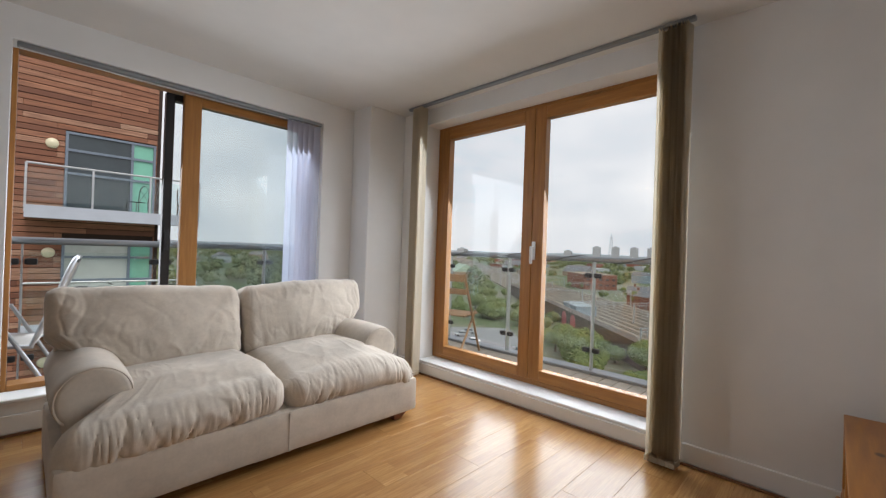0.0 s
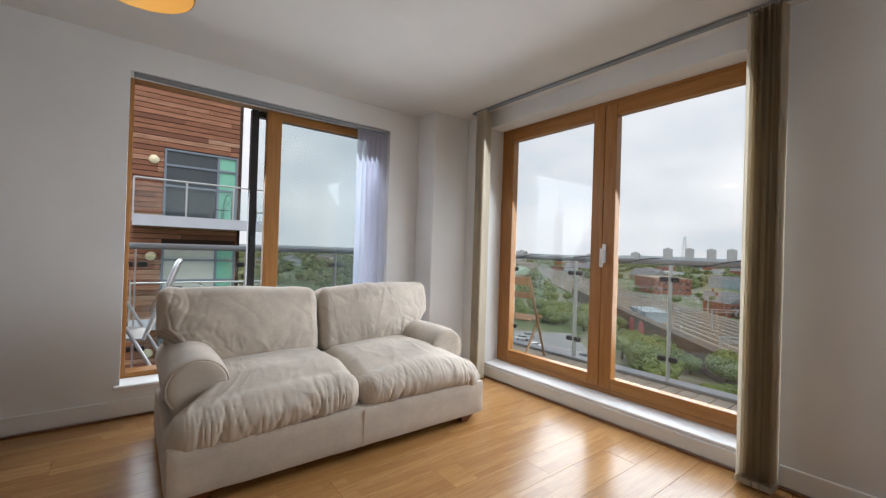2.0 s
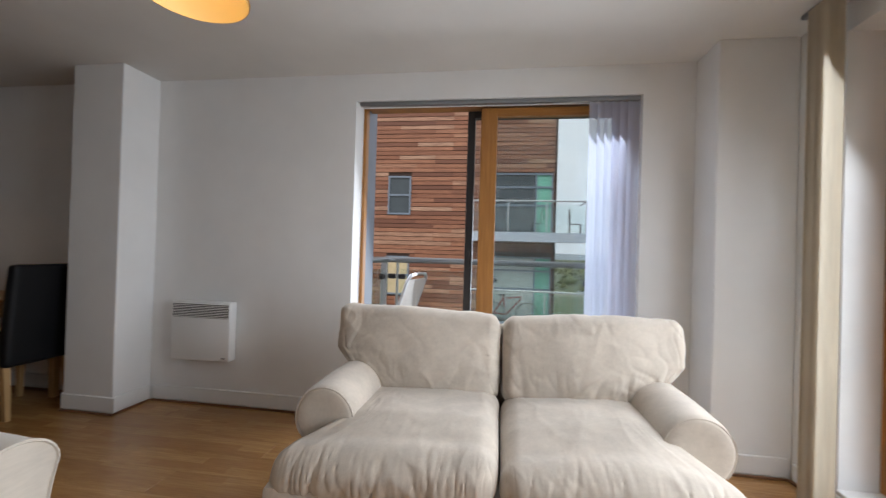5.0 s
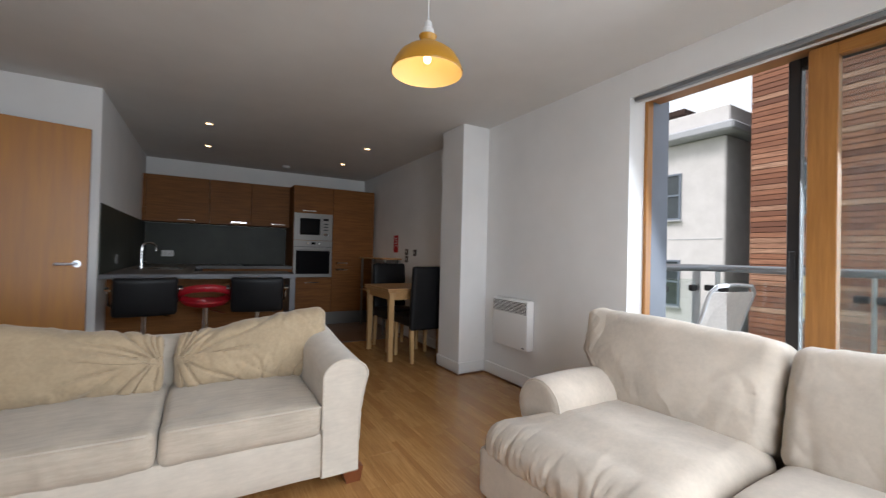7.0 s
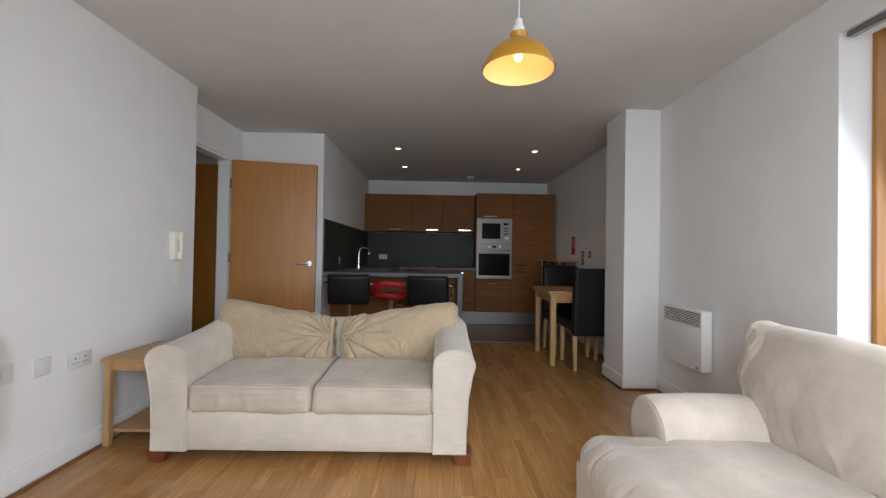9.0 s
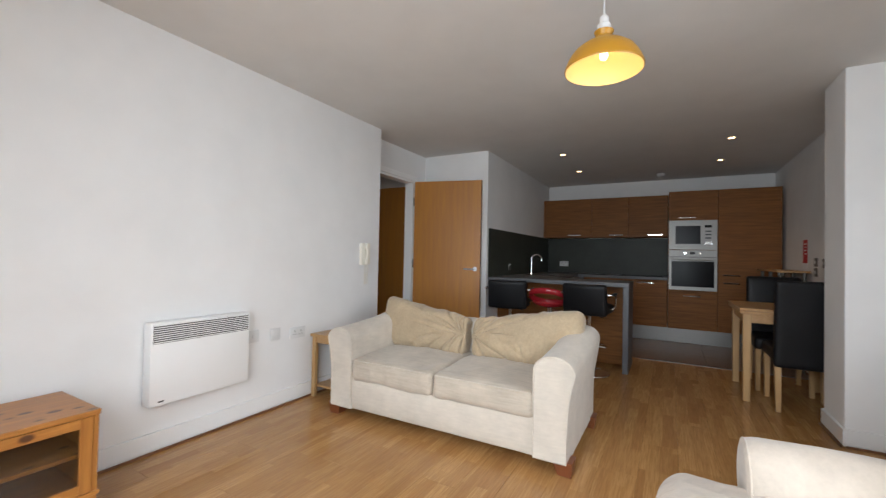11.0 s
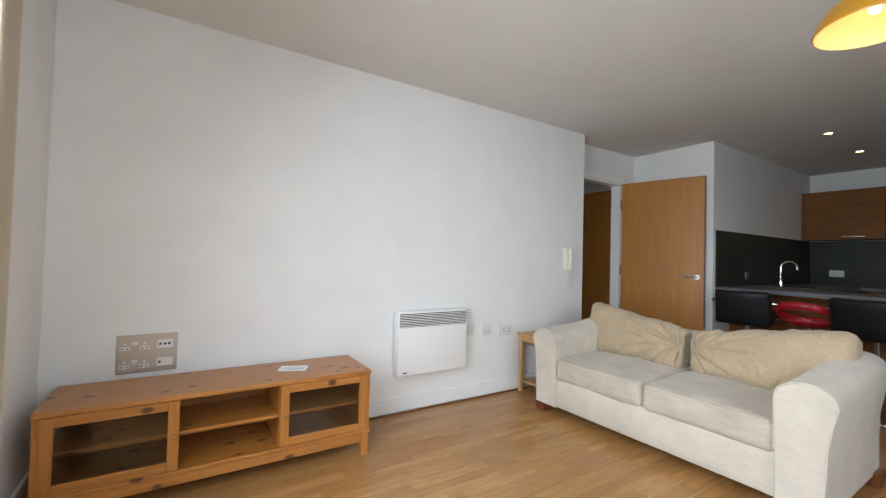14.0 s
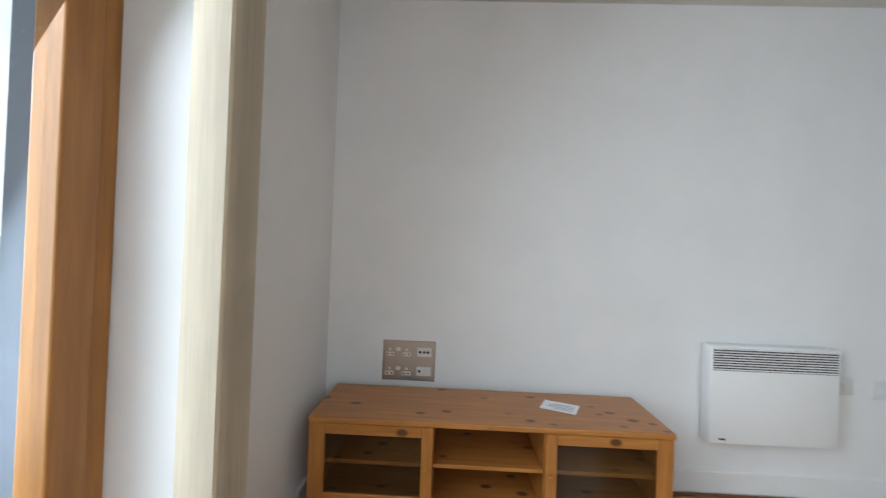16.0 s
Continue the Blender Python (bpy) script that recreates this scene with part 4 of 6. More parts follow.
def vertical_slats(ob, x, y, n, along, step, z0, z1, mat, width=0.089, swing=0.0):
    """A stack of hanging slats; along: 0 when the stack runs along x, 1 when along y."""
    rnd = random.Random(int(x * 100) + n)
    for i in range(n):
        a = swing + rnd.uniform(-9, 9) + (0 if along else 90)
        bm = bmesh.new()
        k = 6
        cols = []
        for j in range(k + 1):
            u = j / k - 0.5
            bow = 0.006 * (1 - 4 * u * u)
            cols.append([bm.verts.new((u * width, bow, z)) for z in (z0, z1)])
        for p, q in zip(cols, cols[1:]):
            bm.faces.new((p[0], q[0], q[1], p[1]))
        px, py = (x, y + i * step) if along else (x + i * step, y)
        sl = part("slat", bm, mat, ob, smooth=True, at=pose(px, py, 0, 0, 0, a))
        wt_ = boxes((-width / 2 + 0.004, width / 2 - 0.004, -0.002, 0.010, z0 - 0.028, z0 + 0.001), bevel=0.002)
        part("hem_weight", wt_, mat, sl)


bl = thing("vertical_blind", "ivory vertical fabric blind drawn open beside the balcony doors", "blind")
part("head_rail", boxes((2.513, 2.547, 1.03, 3.30, 2.376, 2.3985), bevel=0.004), RAIL_STEEL, bl, "grey aluminium blind track")
vertical_slats(bl, 2.53, 1.055, 15, 1, 0.0098, 0.045, 2.374, BLIND)
vertical_slats(bl, 2.53, 3.105, 12, 1, 0.0098, 0.045, 2.374, BLIND, swing=3)
bl = thing("vertical_blind", "pale translucent vertical blind bunched beside the sliding window", "blind")
part("head_rail", boxes((0.05, 1.925, 3.785, 3.825, 2.182, 2.2085), bevel=0.004), RAIL_STEEL, bl, "grey aluminium blind track")
vertical_slats(bl, 1.645, 3.805, 6, 0, 0.049, 0.25, 2.178, BLIND_SKY_TINT, swing=-64)
bm = bent(bmesh.new(), [Vector((0.06, 3.795, 2.178)), Vector((0.6, 3.797, 2.165)), Vector((1.2, 3.797, 2.166)), Vector((1.6, 3.795, 2.178))], 0.0018, 5)
part("pull_cord", bm, PLASTIC_SHADED, bl)

# ---- doorway to the hall ----
setting("door_frame", boxes((WX - 0.03, WX - 0.002, HY - 0.1, HY + 0.012, 0, 2.0495)), GLOSS, "white gloss door lining", "door frame")
setting("door_frame", boxes((-2.173, -2.145, HY - 0.1, HY + 0.012, 0, 2.0495)), GLOSS, "white gloss door lining", "door frame")
setting("door_frame", boxes((-2.1445, WX - 0.0305, HY - 0.1, HY + 0.012, 2.026, 2.0495)), GLOSS, "white gloss door lining head", "door frame")
setting("trim", boxes((-2.235, -2.1735, HY, HY + 0.014, 0, 2.11), bevel=0.003), GLOSS, "white gloss architrave", "architrave")
setting("trim", boxes((-2.173, WX - 0.002, HY + 0.0005, HY + 0.0145, 2.053, 2.11), bevel=0.003), GLOSS, "white gloss architrave", "architrave")


def hall_door():
    tip, hinge = Vector((-2.372, 0.572, 0)), Vector((-2.178, -0.224, 0))
    d = (tip - hinge)
    turn = math.degrees(math.atan2(d.y, d.x))
    ob = thing("door_2", "open beech-veneer door standing against the wall", "door", pose(hinge.x, hinge.y, 0, 0, 0, turn), kind="structure")
    w = d.length
    part("leaf", boxes((0.0, w, -0.022, 0.022, 0.008, 2.04), bevel=0.002), BEECH_DOOR, ob)
    part("edge_strip", boxes((w + 0.0005, w + 0.004, -0.022, 0.022, 0.008, 2.04)), BROWN_BEAD, ob)
    for z in (0.25, 1.05, 1.8):
        bm = tube(bmesh.new(), (-0.006, -0.024, z - 0.05), (-0.006, -0.024, z + 0.05), 0.007, n=12)
        part("hinge", bm, STEEL, ob, smooth=True)
    bm = tube(bmesh.new(), (w - 0.06, -0.0225, 1.0), (w - 0.06, -0.031, 1.0), 0.026, n=24)
    tube(bm, (w - 0.06, -0.03, 1.0), (w - 0.06, -0.066, 1.0), 0.009, n=14)
    tube(bm, (w - 0.055, -0.066, 1.0), (w - 0.185, -0.062, 1.0), 0.0095, n=14)
    part("door_handle", bm, ALU, ob, "satin steel lever handle", smooth=True)
    part("latch", boxes((w + 0.0042, w + 0.006, -0.011, 0.011, 0.94, 1.06)), STEEL, ob)


hall_door()
setting("wall_hall_back", boxes((-2.56, -1.04, -1.75, -1.65, -0.05, H + 0.1)), WALL, "white plaster hall wall", "wall")
setting("wall_hall_west", boxes((-2.56, -2.44, -1.65, HY - 0.1, -0.05, H + 0.1)), WALL, "white plaster hall wall", "wall")
setting("wall_hall_east", boxes((-1.139, -1.04, -1.65, S - 0.201, -0.05, H + 0.1)), WALL, "white plaster hall wall", "wall")
hd = thing("door_3", "closed dark beech-veneer door on the hall side", "door", kind="structure")
part("leaf", boxes((-2.4395, -2.40, -1.45, -0.46, 0.006, 2.04), bevel=0.002), BEECH_DOOR, hd)
part("frame_post", boxes((-2.4395, -2.395, -0.4595, -0.40, 0, 2.10)), GLOSS, hd)
part("frame_post", boxes((-2.4395, -2.395, -1.51, -1.4505, 0, 2.10)), GLOSS, hd)
part("head_rail", boxes((-2.4395, -2.395, -1.45, -0.46, 2.043, 2.10)), GLOSS, hd)

# ---- kitchen ----


def bar_handle(parent, x, y0, y1, z):
    bm = boxes((x + 0.018, x + 0.028, y0, y1, z - 0.007, z + 0.007), bevel=0.002)
    box(bm, x, x + 0.018, y0 + 0.012, y0 + 0.022, z - 0.004, z + 0.004)
    box(bm, x, x + 0.018, y1 - 0.022, y1 - 0.012, z - 0.004, z + 0.004)
    part("handle", bm, CHROME, parent, "slim steel bar handle")


def cupboard(name, label, x0, x1, y0, y1, z0, z1, handle=None, group="", doors=None):
    """A kitchen unit whose door faces east: carcass, then doors as (z0, z1)."""
    ob = thing(name, label, "kitchen cabinet", pose(0, 0, 0), group)
    part("body", boxes((x0, x1 - 0.022, y0 + 0.0015, y1 - 0.0015, z0, z1)), KITCHEN_OAK, ob)
    for a, b in doors or ((z0, z1),):
        dr = part("cabinet_door", boxes((x1 - 0.0205, x1, y0 + 0.003, y1 - 0.003, a + 0.002, b - 0.002), bevel=0.0015), KITCHEN_OAK, ob)
        if handle:
            zz = a + 0.035 if handle == "low" else b - 0.045
            mid = (y0 + y1) / 2 + (0.1 if handle == "low" else 0)
            bar_handle(dr, x1, mid - 0.1, mid + 0.1, zz)
    return ob


UX = -4.88
for y0, y1 in ((0.66, 1.395), (1.395, 1.93), (1.93, 2.47)):
    cupboard("wall_cabinet", "brown oak-veneer wall cabinet with steel bar handle", W, UX, y0, y1, 1.495, 2.12, "low", "wall cabinets over the worktop")
setting("trim", boxes((W, UX - 0.004, KY, 0.6585, 1.495, 2.12)), KITCHEN_OAK, "oak filler strip beside the wall cabinets", "trim")
TX = -4.58
tall = cupboard("oven_cabinet", "tall brown oak-veneer oven housing cabinet", W, TX, 2.475, 3.060, 0.205, 2.12, None, doors=((0.205, 0.722), (1.705, 2.12)))
bar_handle(tall, TX, 2.66, 2.86, 0.665)
bar_handle(tall, TX, 2.60, 2.80, 1.745)
fr = cupboard("fridge_cabinet", "tall brown oak-veneer fridge cabinet with split doors", W, TX, 3.060, 3.735, 0.205, 2.12, None, doors=((0.205, 0.912), (0.912, 2.12)))
bar_handle(fr, TX, 3.12, 3.30, 0.965)
bar_handle(fr, TX, 3.12, 3.30, 0.86)
cupboard("base_cabinet", "brown oak-veneer base cabinet under the hob worktop", W, -4.60, 1.90, 2.472, 0.205, 0.868, "high", "base cabinets")
cupboard("base_cabinet", "brown oak-veneer base cabinet under the hob worktop", W, -4.60, 1.33, 1.90, 0.205, 0.868, "high", "base cabinets")
setting("kitchen_plinth", boxes((-4.67, -4.655, 1.25, 3.735, 0.004, 0.204)), STEEL, "brushed steel plinth under the kitchen units", "plinth")


def oven():
    ob = thing("built_in_oven", "stainless steel built-in oven with a black glass door", "oven", pose(TX, 2.7675, 0.745))
    hw = 0.285
    part("body", boxes((-0.019, -0.0005, -hw + 0.005, hw - 0.005, 0.0, 0.555)), DARK, ob)
    part("control_panel", boxes((0.0, 0.018, -hw, hw, 0.462, 0.553), bevel=0.002), STEEL, ob)
    dr = part("oven_door", boxes((0.0, 0.02, -hw, hw, 0.0, 0.456), bevel=0.003), STEEL, ob)
    part("door_glass", boxes((0.0202, 0.0225, -hw + 0.035, hw - 0.035, 0.05, 0.40), bevel=0.001), BLACK_GLASS, dr)
    bm = tube(bmesh.new(), (0.052, -hw + 0.05, 0.42), (0.052, hw - 0.05, 0.42), 0.009, n=12)
    for y in (-hw + 0.07, hw - 0.07):
        tube(bm, (0.02, y, 0.42), (0.052, y, 0.42), 0.006, n=10)
    part("handle", bm, STEEL, dr, smooth=True)
    part("display", boxes((0.0182, 0.0192, -0.03, 0.03, 0.495, 0.53)), BLACK_GLASS, ob)
    for y in (-0.085, 0.085):
        part("knob", lathe(bmesh.new(), [(0.001, 0.022), (0.014, 0.022), (0.017, 0.0)], 18), CHROME, ob, smooth=True, at=pose(0.018, y, 0.51, 0, 90, 0))


def microwave():
    ob = thing("built_in_microwave", "stainless steel built-in microwave with keypad", "microwave", pose(TX, 2.7675, 1.305))
    hw = 0.285
    part("body", boxes((-0.019, -0.0005, -hw + 0.005, hw - 0.005, 0.0, 0.405)), DARK, ob)
    part("surround", boxes((0.0, 0.014, -hw, hw, 0.0, 0.405), bevel=0.002), STEEL, ob)
    dr = part("microwave_door", boxes((0.0142, 0.028, -0.235, 0.115, 0.045, 0.36), bevel=0.002), STEEL, ob)
    part("door_glass", boxes((0.0282, 0.030, -0.205, 0.092, 0.078, 0.328), bevel=0.001), BLACK_GLASS, dr)
    kp = part("keypad_panel", boxes((0.0142, 0.028, 0.12, 0.24, 0.045, 0.36), bevel=0.002), STEEL, ob)
    part("display", boxes((0.0282, 0.029, 0.14, 0.22, 0.30, 0.335)), BLACK_GLASS, kp)
    for i in range(3):
        part("button", boxes((0.0282, 0.030, 0.145, 0.215, 0.24 - i * 0.045, 0.26 - i * 0.045), bevel=0.001), DARK, kp)
    part("release_button", boxes((0.0282, 0.031, 0.145, 0.215, 0.07, 0.11), bevel=0.002), CHROME, kp)


oven()
microwave()
solid("worktop", boxes((W, -4.575, KY, 2.473, 0.870, 0.910), bevel=0.002), GREY_TOP, "dark grey laminate worktop along the back wall", "worktop")
solid("worktop", boxes((-4.574, -2.49, KY, 1.255, 0.870, 0.9098), bevel=0.002), GREY_TOP, "dark grey laminate worktop with the sink", "worktop")
bar = thing("breakfast_bar", "grey laminate breakfast bar with a slab end leg", "breakfast bar")
part("bar_top", boxes((-3.06, -2.49, 1.2555, 2.145, 0.866, 0.910), bevel=0.002), GREY_TOP, bar)
part("end_leg", boxes((-3.035, -2.494, 2.090, 2.143, 0.0, 0.8655), bevel=0.002), GREY_TOP, bar)
part("front_panel", boxes((-2.83, -2.81, KY + 0.002, 2.0895, 0.015, 0.8655)), KITCHEN_OAK, bar, "oak-veneer back panel under the bar")
setting("splashback", boxes((W + 0.001, W + 0.009, KY + 0.01, 2.473, 0.911, 1.489)), SPLASH, "dark slate-grey splashback panel", "splashback")
setting("splashback", boxes((W + 0.0095, -2.49, KY, KY + 0.009, 0.911, 1.489)), SPLASH, "dark slate-grey splashback panel", "splashback")
hob = thing("hob", "black glass hob set in the worktop", "hob", pose(-4.88, 2.12, 0.9102))
part("glass_plate", boxes((-0.25, 0.25, -0.29, 0.29, 0.0, 0.005), bevel=0.002), BLACK_GLASS, hob)
sink = thing("sink", "stainless steel inset sink with drainer", "sink", pose(-3.9, 0.94, 0.9099))
part("rim", boxes((-0.48, 0.48, -0.22, -0.205, 0.0, 0.006), (-0.48, 0.48, 0.205, 0.22, 0.0, 0.006), (-0.48, -0.465, -0.205, 0.205, 0.0, 0.006), (0.465, 0.48, -0.205, 0.205, 0.0, 0.006), bevel=0.002), STEEL, sink)
part("drainer", boxes((-0.465, 0.05, -0.205, 0.205, 0.0, 0.003)), STEEL, sink)
for i in range(8):
    part("rib", boxes((-0.43, 0.0, -0.17 + i * 0.048, -0.155 + i * 0.048, 0.0031, 0.006), bevel=0.001), STEEL, sink)
# no bowl is cut: a flat black sheet paints its shade
part("bowl", boxes((0.055, 0.46, -0.2, 0.2, 0.0, 0.002)), BLACK_GLASS, sink, "flat black sheet painting the shade of the sink bowl")


def tap():
    ob = thing("mixer_tap", "tall chrome swan-neck mixer tap by the sink", "tap", pose(-3.75, 0.76, 0.9101, 0, 0, 35))
    bm = tube(bmesh.new(), (0, 0, 0), (0, 0, 0.06), 0.024, 0.02, n=20)
    part("base", bm, CHROME, ob, smooth=True)
    pts = [Vector((0, 0, 0.06)), Vector((0, 0, 0.22))] + [Vector((0, 0.075 - 0.075 * math.cos(a), 0.22 + 0.06 * math.sin(a))) for a in [math.pi * k / 8 for k in range(1, 9)]] + [Vector((0, 0.15, 0.19))]
    part("spout", bent(bmesh.new(), pts, 0.0125, 14), CHROME, ob, smooth=True)
    part("lever", tube(bmesh.new(), (0.015, 0, 0.045), (0.075, 0.0, 0.075), 0.006, n=10), CHROME, ob, smooth=True)


tap()
wall_plate("double_socket", "white double socket on the splashback", pose(W + 0.009, 0.90, 1.06, 0, 0, -90), 0.146, 0.086, 2)
wall_plate("wall_socket", "grey socket plate on the side splashback", pose(-3.2, KY + 0.009, 1.02), 0.086, 0.086, 1, mat=STEEL)
wall_plate("wall_switch", "small steel cooker switch on the dining wall", pose(-3.37, N, 1.16, 0, 0, 180), 0.086, 0.086, 0, True, STEEL)
wall_plate("wall_switch", "small steel light switch on the dining wall", pose(-3.37, N, 1.06, 0, 0, 180), 0.086, 0.086, 0, True, STEEL)
wall_plate("wall_switch", "small steel light switch on the dining wall", pose(-3.12, N, 1.15, 0, 0, 180), 0.086, 0.086, 0, True, STEEL)
nt = thing("notice", "red fire notice card pinned to the wall", "notice", pose(-3.75, N, 1.25, 0, 0, 180))
part("card", boxes((-0.075, 0.075, 0.0, 0.003, -0.10, 0.15)), RED_PAPER, nt)
part("white_foot", boxes((-0.075, 0.075, 0.0001, 0.0032, -0.16, -0.1005)), PAPER, nt)
for i in range(4):
    part("print_line", boxes((-0.055, 0.04 - 0.02 * (i % 2), 0.0031, 0.0036, 0.10 - i * 0.035, 0.112 - i * 0.035)), PAPER, nt)


def bar_stool_black(m, turn):
    ob = thing("bar_stool", "black leather swivel bar stool on a chrome pedestal", "bar stool", m @ pose(0, 0, 0, 0, 0, turn), "stools at the breakfast bar")
    part("base_disc", lathe(bmesh.new(), [(0.205, 0.0), (0.203, 0.008), (0.12, 0.02), (0.05, 0.032), (0.03, 0.05), (0.001, 0.05)], 40), CHROME, ob, smooth=True)
    part("column", tube(bmesh.new(), (0, 0, 0.05), (0, 0, 0.40), 0.028, n=20), CHROME, ob, smooth=True)
    part("gas_lift", tube(bmesh.new(), (0, 0, 0.40), (0, 0, 0.60), 0.018, n=16), CHROME, ob, smooth=True)
    pts = [Vector((0.16 * math.cos(a), 0.16 * math.sin(a), 0.27)) for a in [math.pi * k / 10 for k in range(11)]]
    part("footrest", bent(bmesh.new(), [Vector((0.02, 0, 0.27))] + pts + [Vector((-0.02, 0, 0.27))], 0.009, 8), CHROME, ob, smooth=True)
    bm = soft(bmesh.new(), 0.20, 0.19, 0.045, 0.035, (16, 16, 6), (0, 0, 0.012), None, Matrix.Translation((0, 0, 0.645)))
    part("seat", bm, LEATHER, ob, smooth=True)

    def curve(p, n):
        p.y += 0.32 * p.x * p.x * 1.6
        return p

    bm = soft(bmesh.new(), 0.212, 0.028, 0.155, 0.026, (22, 4, 12), (0, 0.004, 0), curve, Matrix.Translation((0, -0.205, 0.745)) @ pose(0, 0, 0, 8, 0, 0))
    part("backrest", bm, LEATHER, ob, smooth=True)
    for s in (-1, 1):
        pts = [Vector((s * 0.215, -0.18, 0.80)), Vector((s * 0.245, -0.17, 0.80)), Vector((s * 0.245, 0.02, 0.79)), Vector((s * 0.24, 0.05, 0.76)), Vector((s * 0.235, 0.05, 0.67)), Vector((s * 0.19, 0.04, 0.64))]
        part("armrest", bent(bmesh.new(), pts, 0.009, 8), CHROME, ob, smooth=True)
        pad = boxes((s * 0.245 - 0.014, s * 0.245 + 0.014, -0.12, 0.03, 0.795, 0.815), bevel=0.006, seg=2)
        part("arm_pad", pad, LEATHER, ob, smooth=True)
    part("lever", tube(bmesh.new(), (0.03, -0.02, 0.60), (0.17, -0.12, 0.57), 0.005, n=8), CHROME, ob, smooth=True)


def bar_stool_red(m):
    ob = thing("bar_stool", "glossy red moulded bar stool with an open ring back", "bar stool", m, "stools at the breakfast bar")
    part("base_disc", lathe(bmesh.new(), [(0.20, 0.0), (0.198, 0.008), (0.12, 0.02), (0.05, 0.032), (0.03, 0.05), (0.001, 0.05)], 40), CHROME, ob, smooth=True)
    part("column", tube(bmesh.new(), (0, 0, 0.05), (0, 0, 0.62), 0.024, n=20), CHROME, ob, smooth=True)
    bm = lathe(bmesh.new(), [(0.001, 0.62), (0.10, 0.625), (0.17, 0.65), (0.19, 0.675), (0.185, 0.69), (0.15, 0.672), (0.08, 0.655), (0.001, 0.65)], 36)
    part("seat", bm, RED_PLASTIC, ob, smooth=True)
    bm = bmesh.new()
    n, k = 40, 10
    rings = []
    for i in range(n):
        a = 2 * math.pi * i / n
        c = Vector((0.195 * math.cos(a), -0.06 + 0.17 * math.sin(a), 0.735 - 0.075 * math.sin(a)))
        out = Vector((math.cos(a), math.sin(a), 0)).normalized()
        rings.append([bm.verts.new(c + out * 0.016 * math.cos(2 * math.pi * j / k) + Vector((0, 0, 0.032 * math.sin(2 * math.pi * j / k)))) for j in range(k)])
    for i in range(n):
        p, q = rings[i], rings[(i + 1) % n]
        for j in range(k):
            bm.faces.new((p[j], p[(j + 1) % k], q[(j + 1) % k], q[j]))
    part("ring_back", bm, RED_PLASTIC, ob, smooth=True)
    part("lever", tube(bmesh.new(), (0.03, 0.0, 0.60), (0.15, -0.06, 0.57), 0.005, n=8), CHROME, ob, smooth=True)


bar_stool_black(pose(-2.40, 0.94, 0, 0, 0, 90), 8)
bar_stool_red(pose(-2.42, 1.375, 0, 0, 0, 90))
bar_stool_black(pose(-2.38, 1.79, 0, 0, 0, 90), -6)

# ---- dining corner ----


def dining_table():
    ob = thing("dining_table", "small pale wooden fold-top dining table by the wall", "dining table", pose(-2.54, 3.355, 0.0))
    part("leaf", boxes((-0.37, 0.37, -0.35, 0.35, 0.746, 0.767), bevel=0.004, seg=2), RUBBERWOOD_X, ob)
    part("leaf", boxes((-0.37, 0.37, -0.35, 0.35, 0.723, 0.7445), bevel=0.004, seg=2), RUBBERWOOD_X, ob)
    for x in (-0.345, 0.285):
        for y in (-0.325, 0.265):
            bm = boxes((x, x + 0.06, y, y + 0.06, 0.0, 0.7225), bevel=0.004)
            for v in bm.verts:
                if v.co.z < 0.1:
                    v.co.x += (x + 0.03 - v.co.x) * 0.22
                    v.co.y += (y + 0.03 - v.co.y) * 0.22
            part("leg", bm, RUBBERWOOD, ob)
    for y in (-0.315, 0.29):
        part("apron", boxes((-0.2845, 0.2845, y, y + 0.022, 0.648, 0.7225)), RUBBERWOOD_X, ob)
    for x in (-0.335, 0.313):
        part("apron", boxes((x, x + 0.022, -0.2645, 0.2645, 0.648, 0.7225)), RUBBERWOOD_X, ob)


dining_table()


def dining_chair(m):
    ob = thing("dining_chair", "high-backed black leather dining chair with pale wooden legs", "dining chair", m, "chairs at the dining table")
    bm = soft(bmesh.new(), 0.215, 0.225, 0.055, 0.03, (14, 14, 6), (0, 0, 0.014), folds(61, 0.003, 6), Matrix.Translation((0, 0.0, 0.425)))
    part("seat", bm, LEATHER, ob, smooth=True)

    def lean(p, n):
        p.y -= 0.05 * ((p.z + 0.34) / 0.68) ** 2
        return folds(63, 0.003, 5)(p, n)

    bm = soft(bmesh.new(), 0.215, 0.035, 0.335, 0.028, (16, 4, 24), (0, 0.006, 0), lean, Matrix.Translation((0, -0.225, 0.675)))
    part("backrest", bm, LEATHER, ob, smooth=True)
    for x in (-0.185, 0.185):
        part("leg", tapered_foot(bmesh.new(), x, 0.18, 0.371, 0.042, 0.03), RUBBERWOOD, ob)
        part("leg", tapered_foot(bmesh.new(), x, -0.21, 0.371, 0.042, 0.03, (0, -0.03)), RUBBERWOOD, ob)
    return ob


dining_chair(pose(-2.29, 3.42, 0, 0, 0, 90))
dining_chair(pose(-2.80, 3.38, 0, 0, 0, -90))


def wall_console():
    ob = thing("console_table", "narrow tall console with steel posts against the wall", "console table", pose(-4.02, 3.62, 0))
    part("top", boxes((-0.52, 0.52, -0.14, 0.14, 1.045, 1.066), bevel=0.003), RUBBERWOOD_X, ob)
    for x in (-0.46, 0.0, 0.46):
        for y in (-0.1, 0.1):
            part("post", tube(bmesh.new(), (x, y, 0.0), (x, y, 1.0445), 0.017, n=14), STEEL, ob, smooth=True)
    part("shelf", boxes((-0.50, 0.50, -0.12, 0.12, 0.55, 0.565), bevel=0.003), RUBBERWOOD_X, ob)


wall_console()

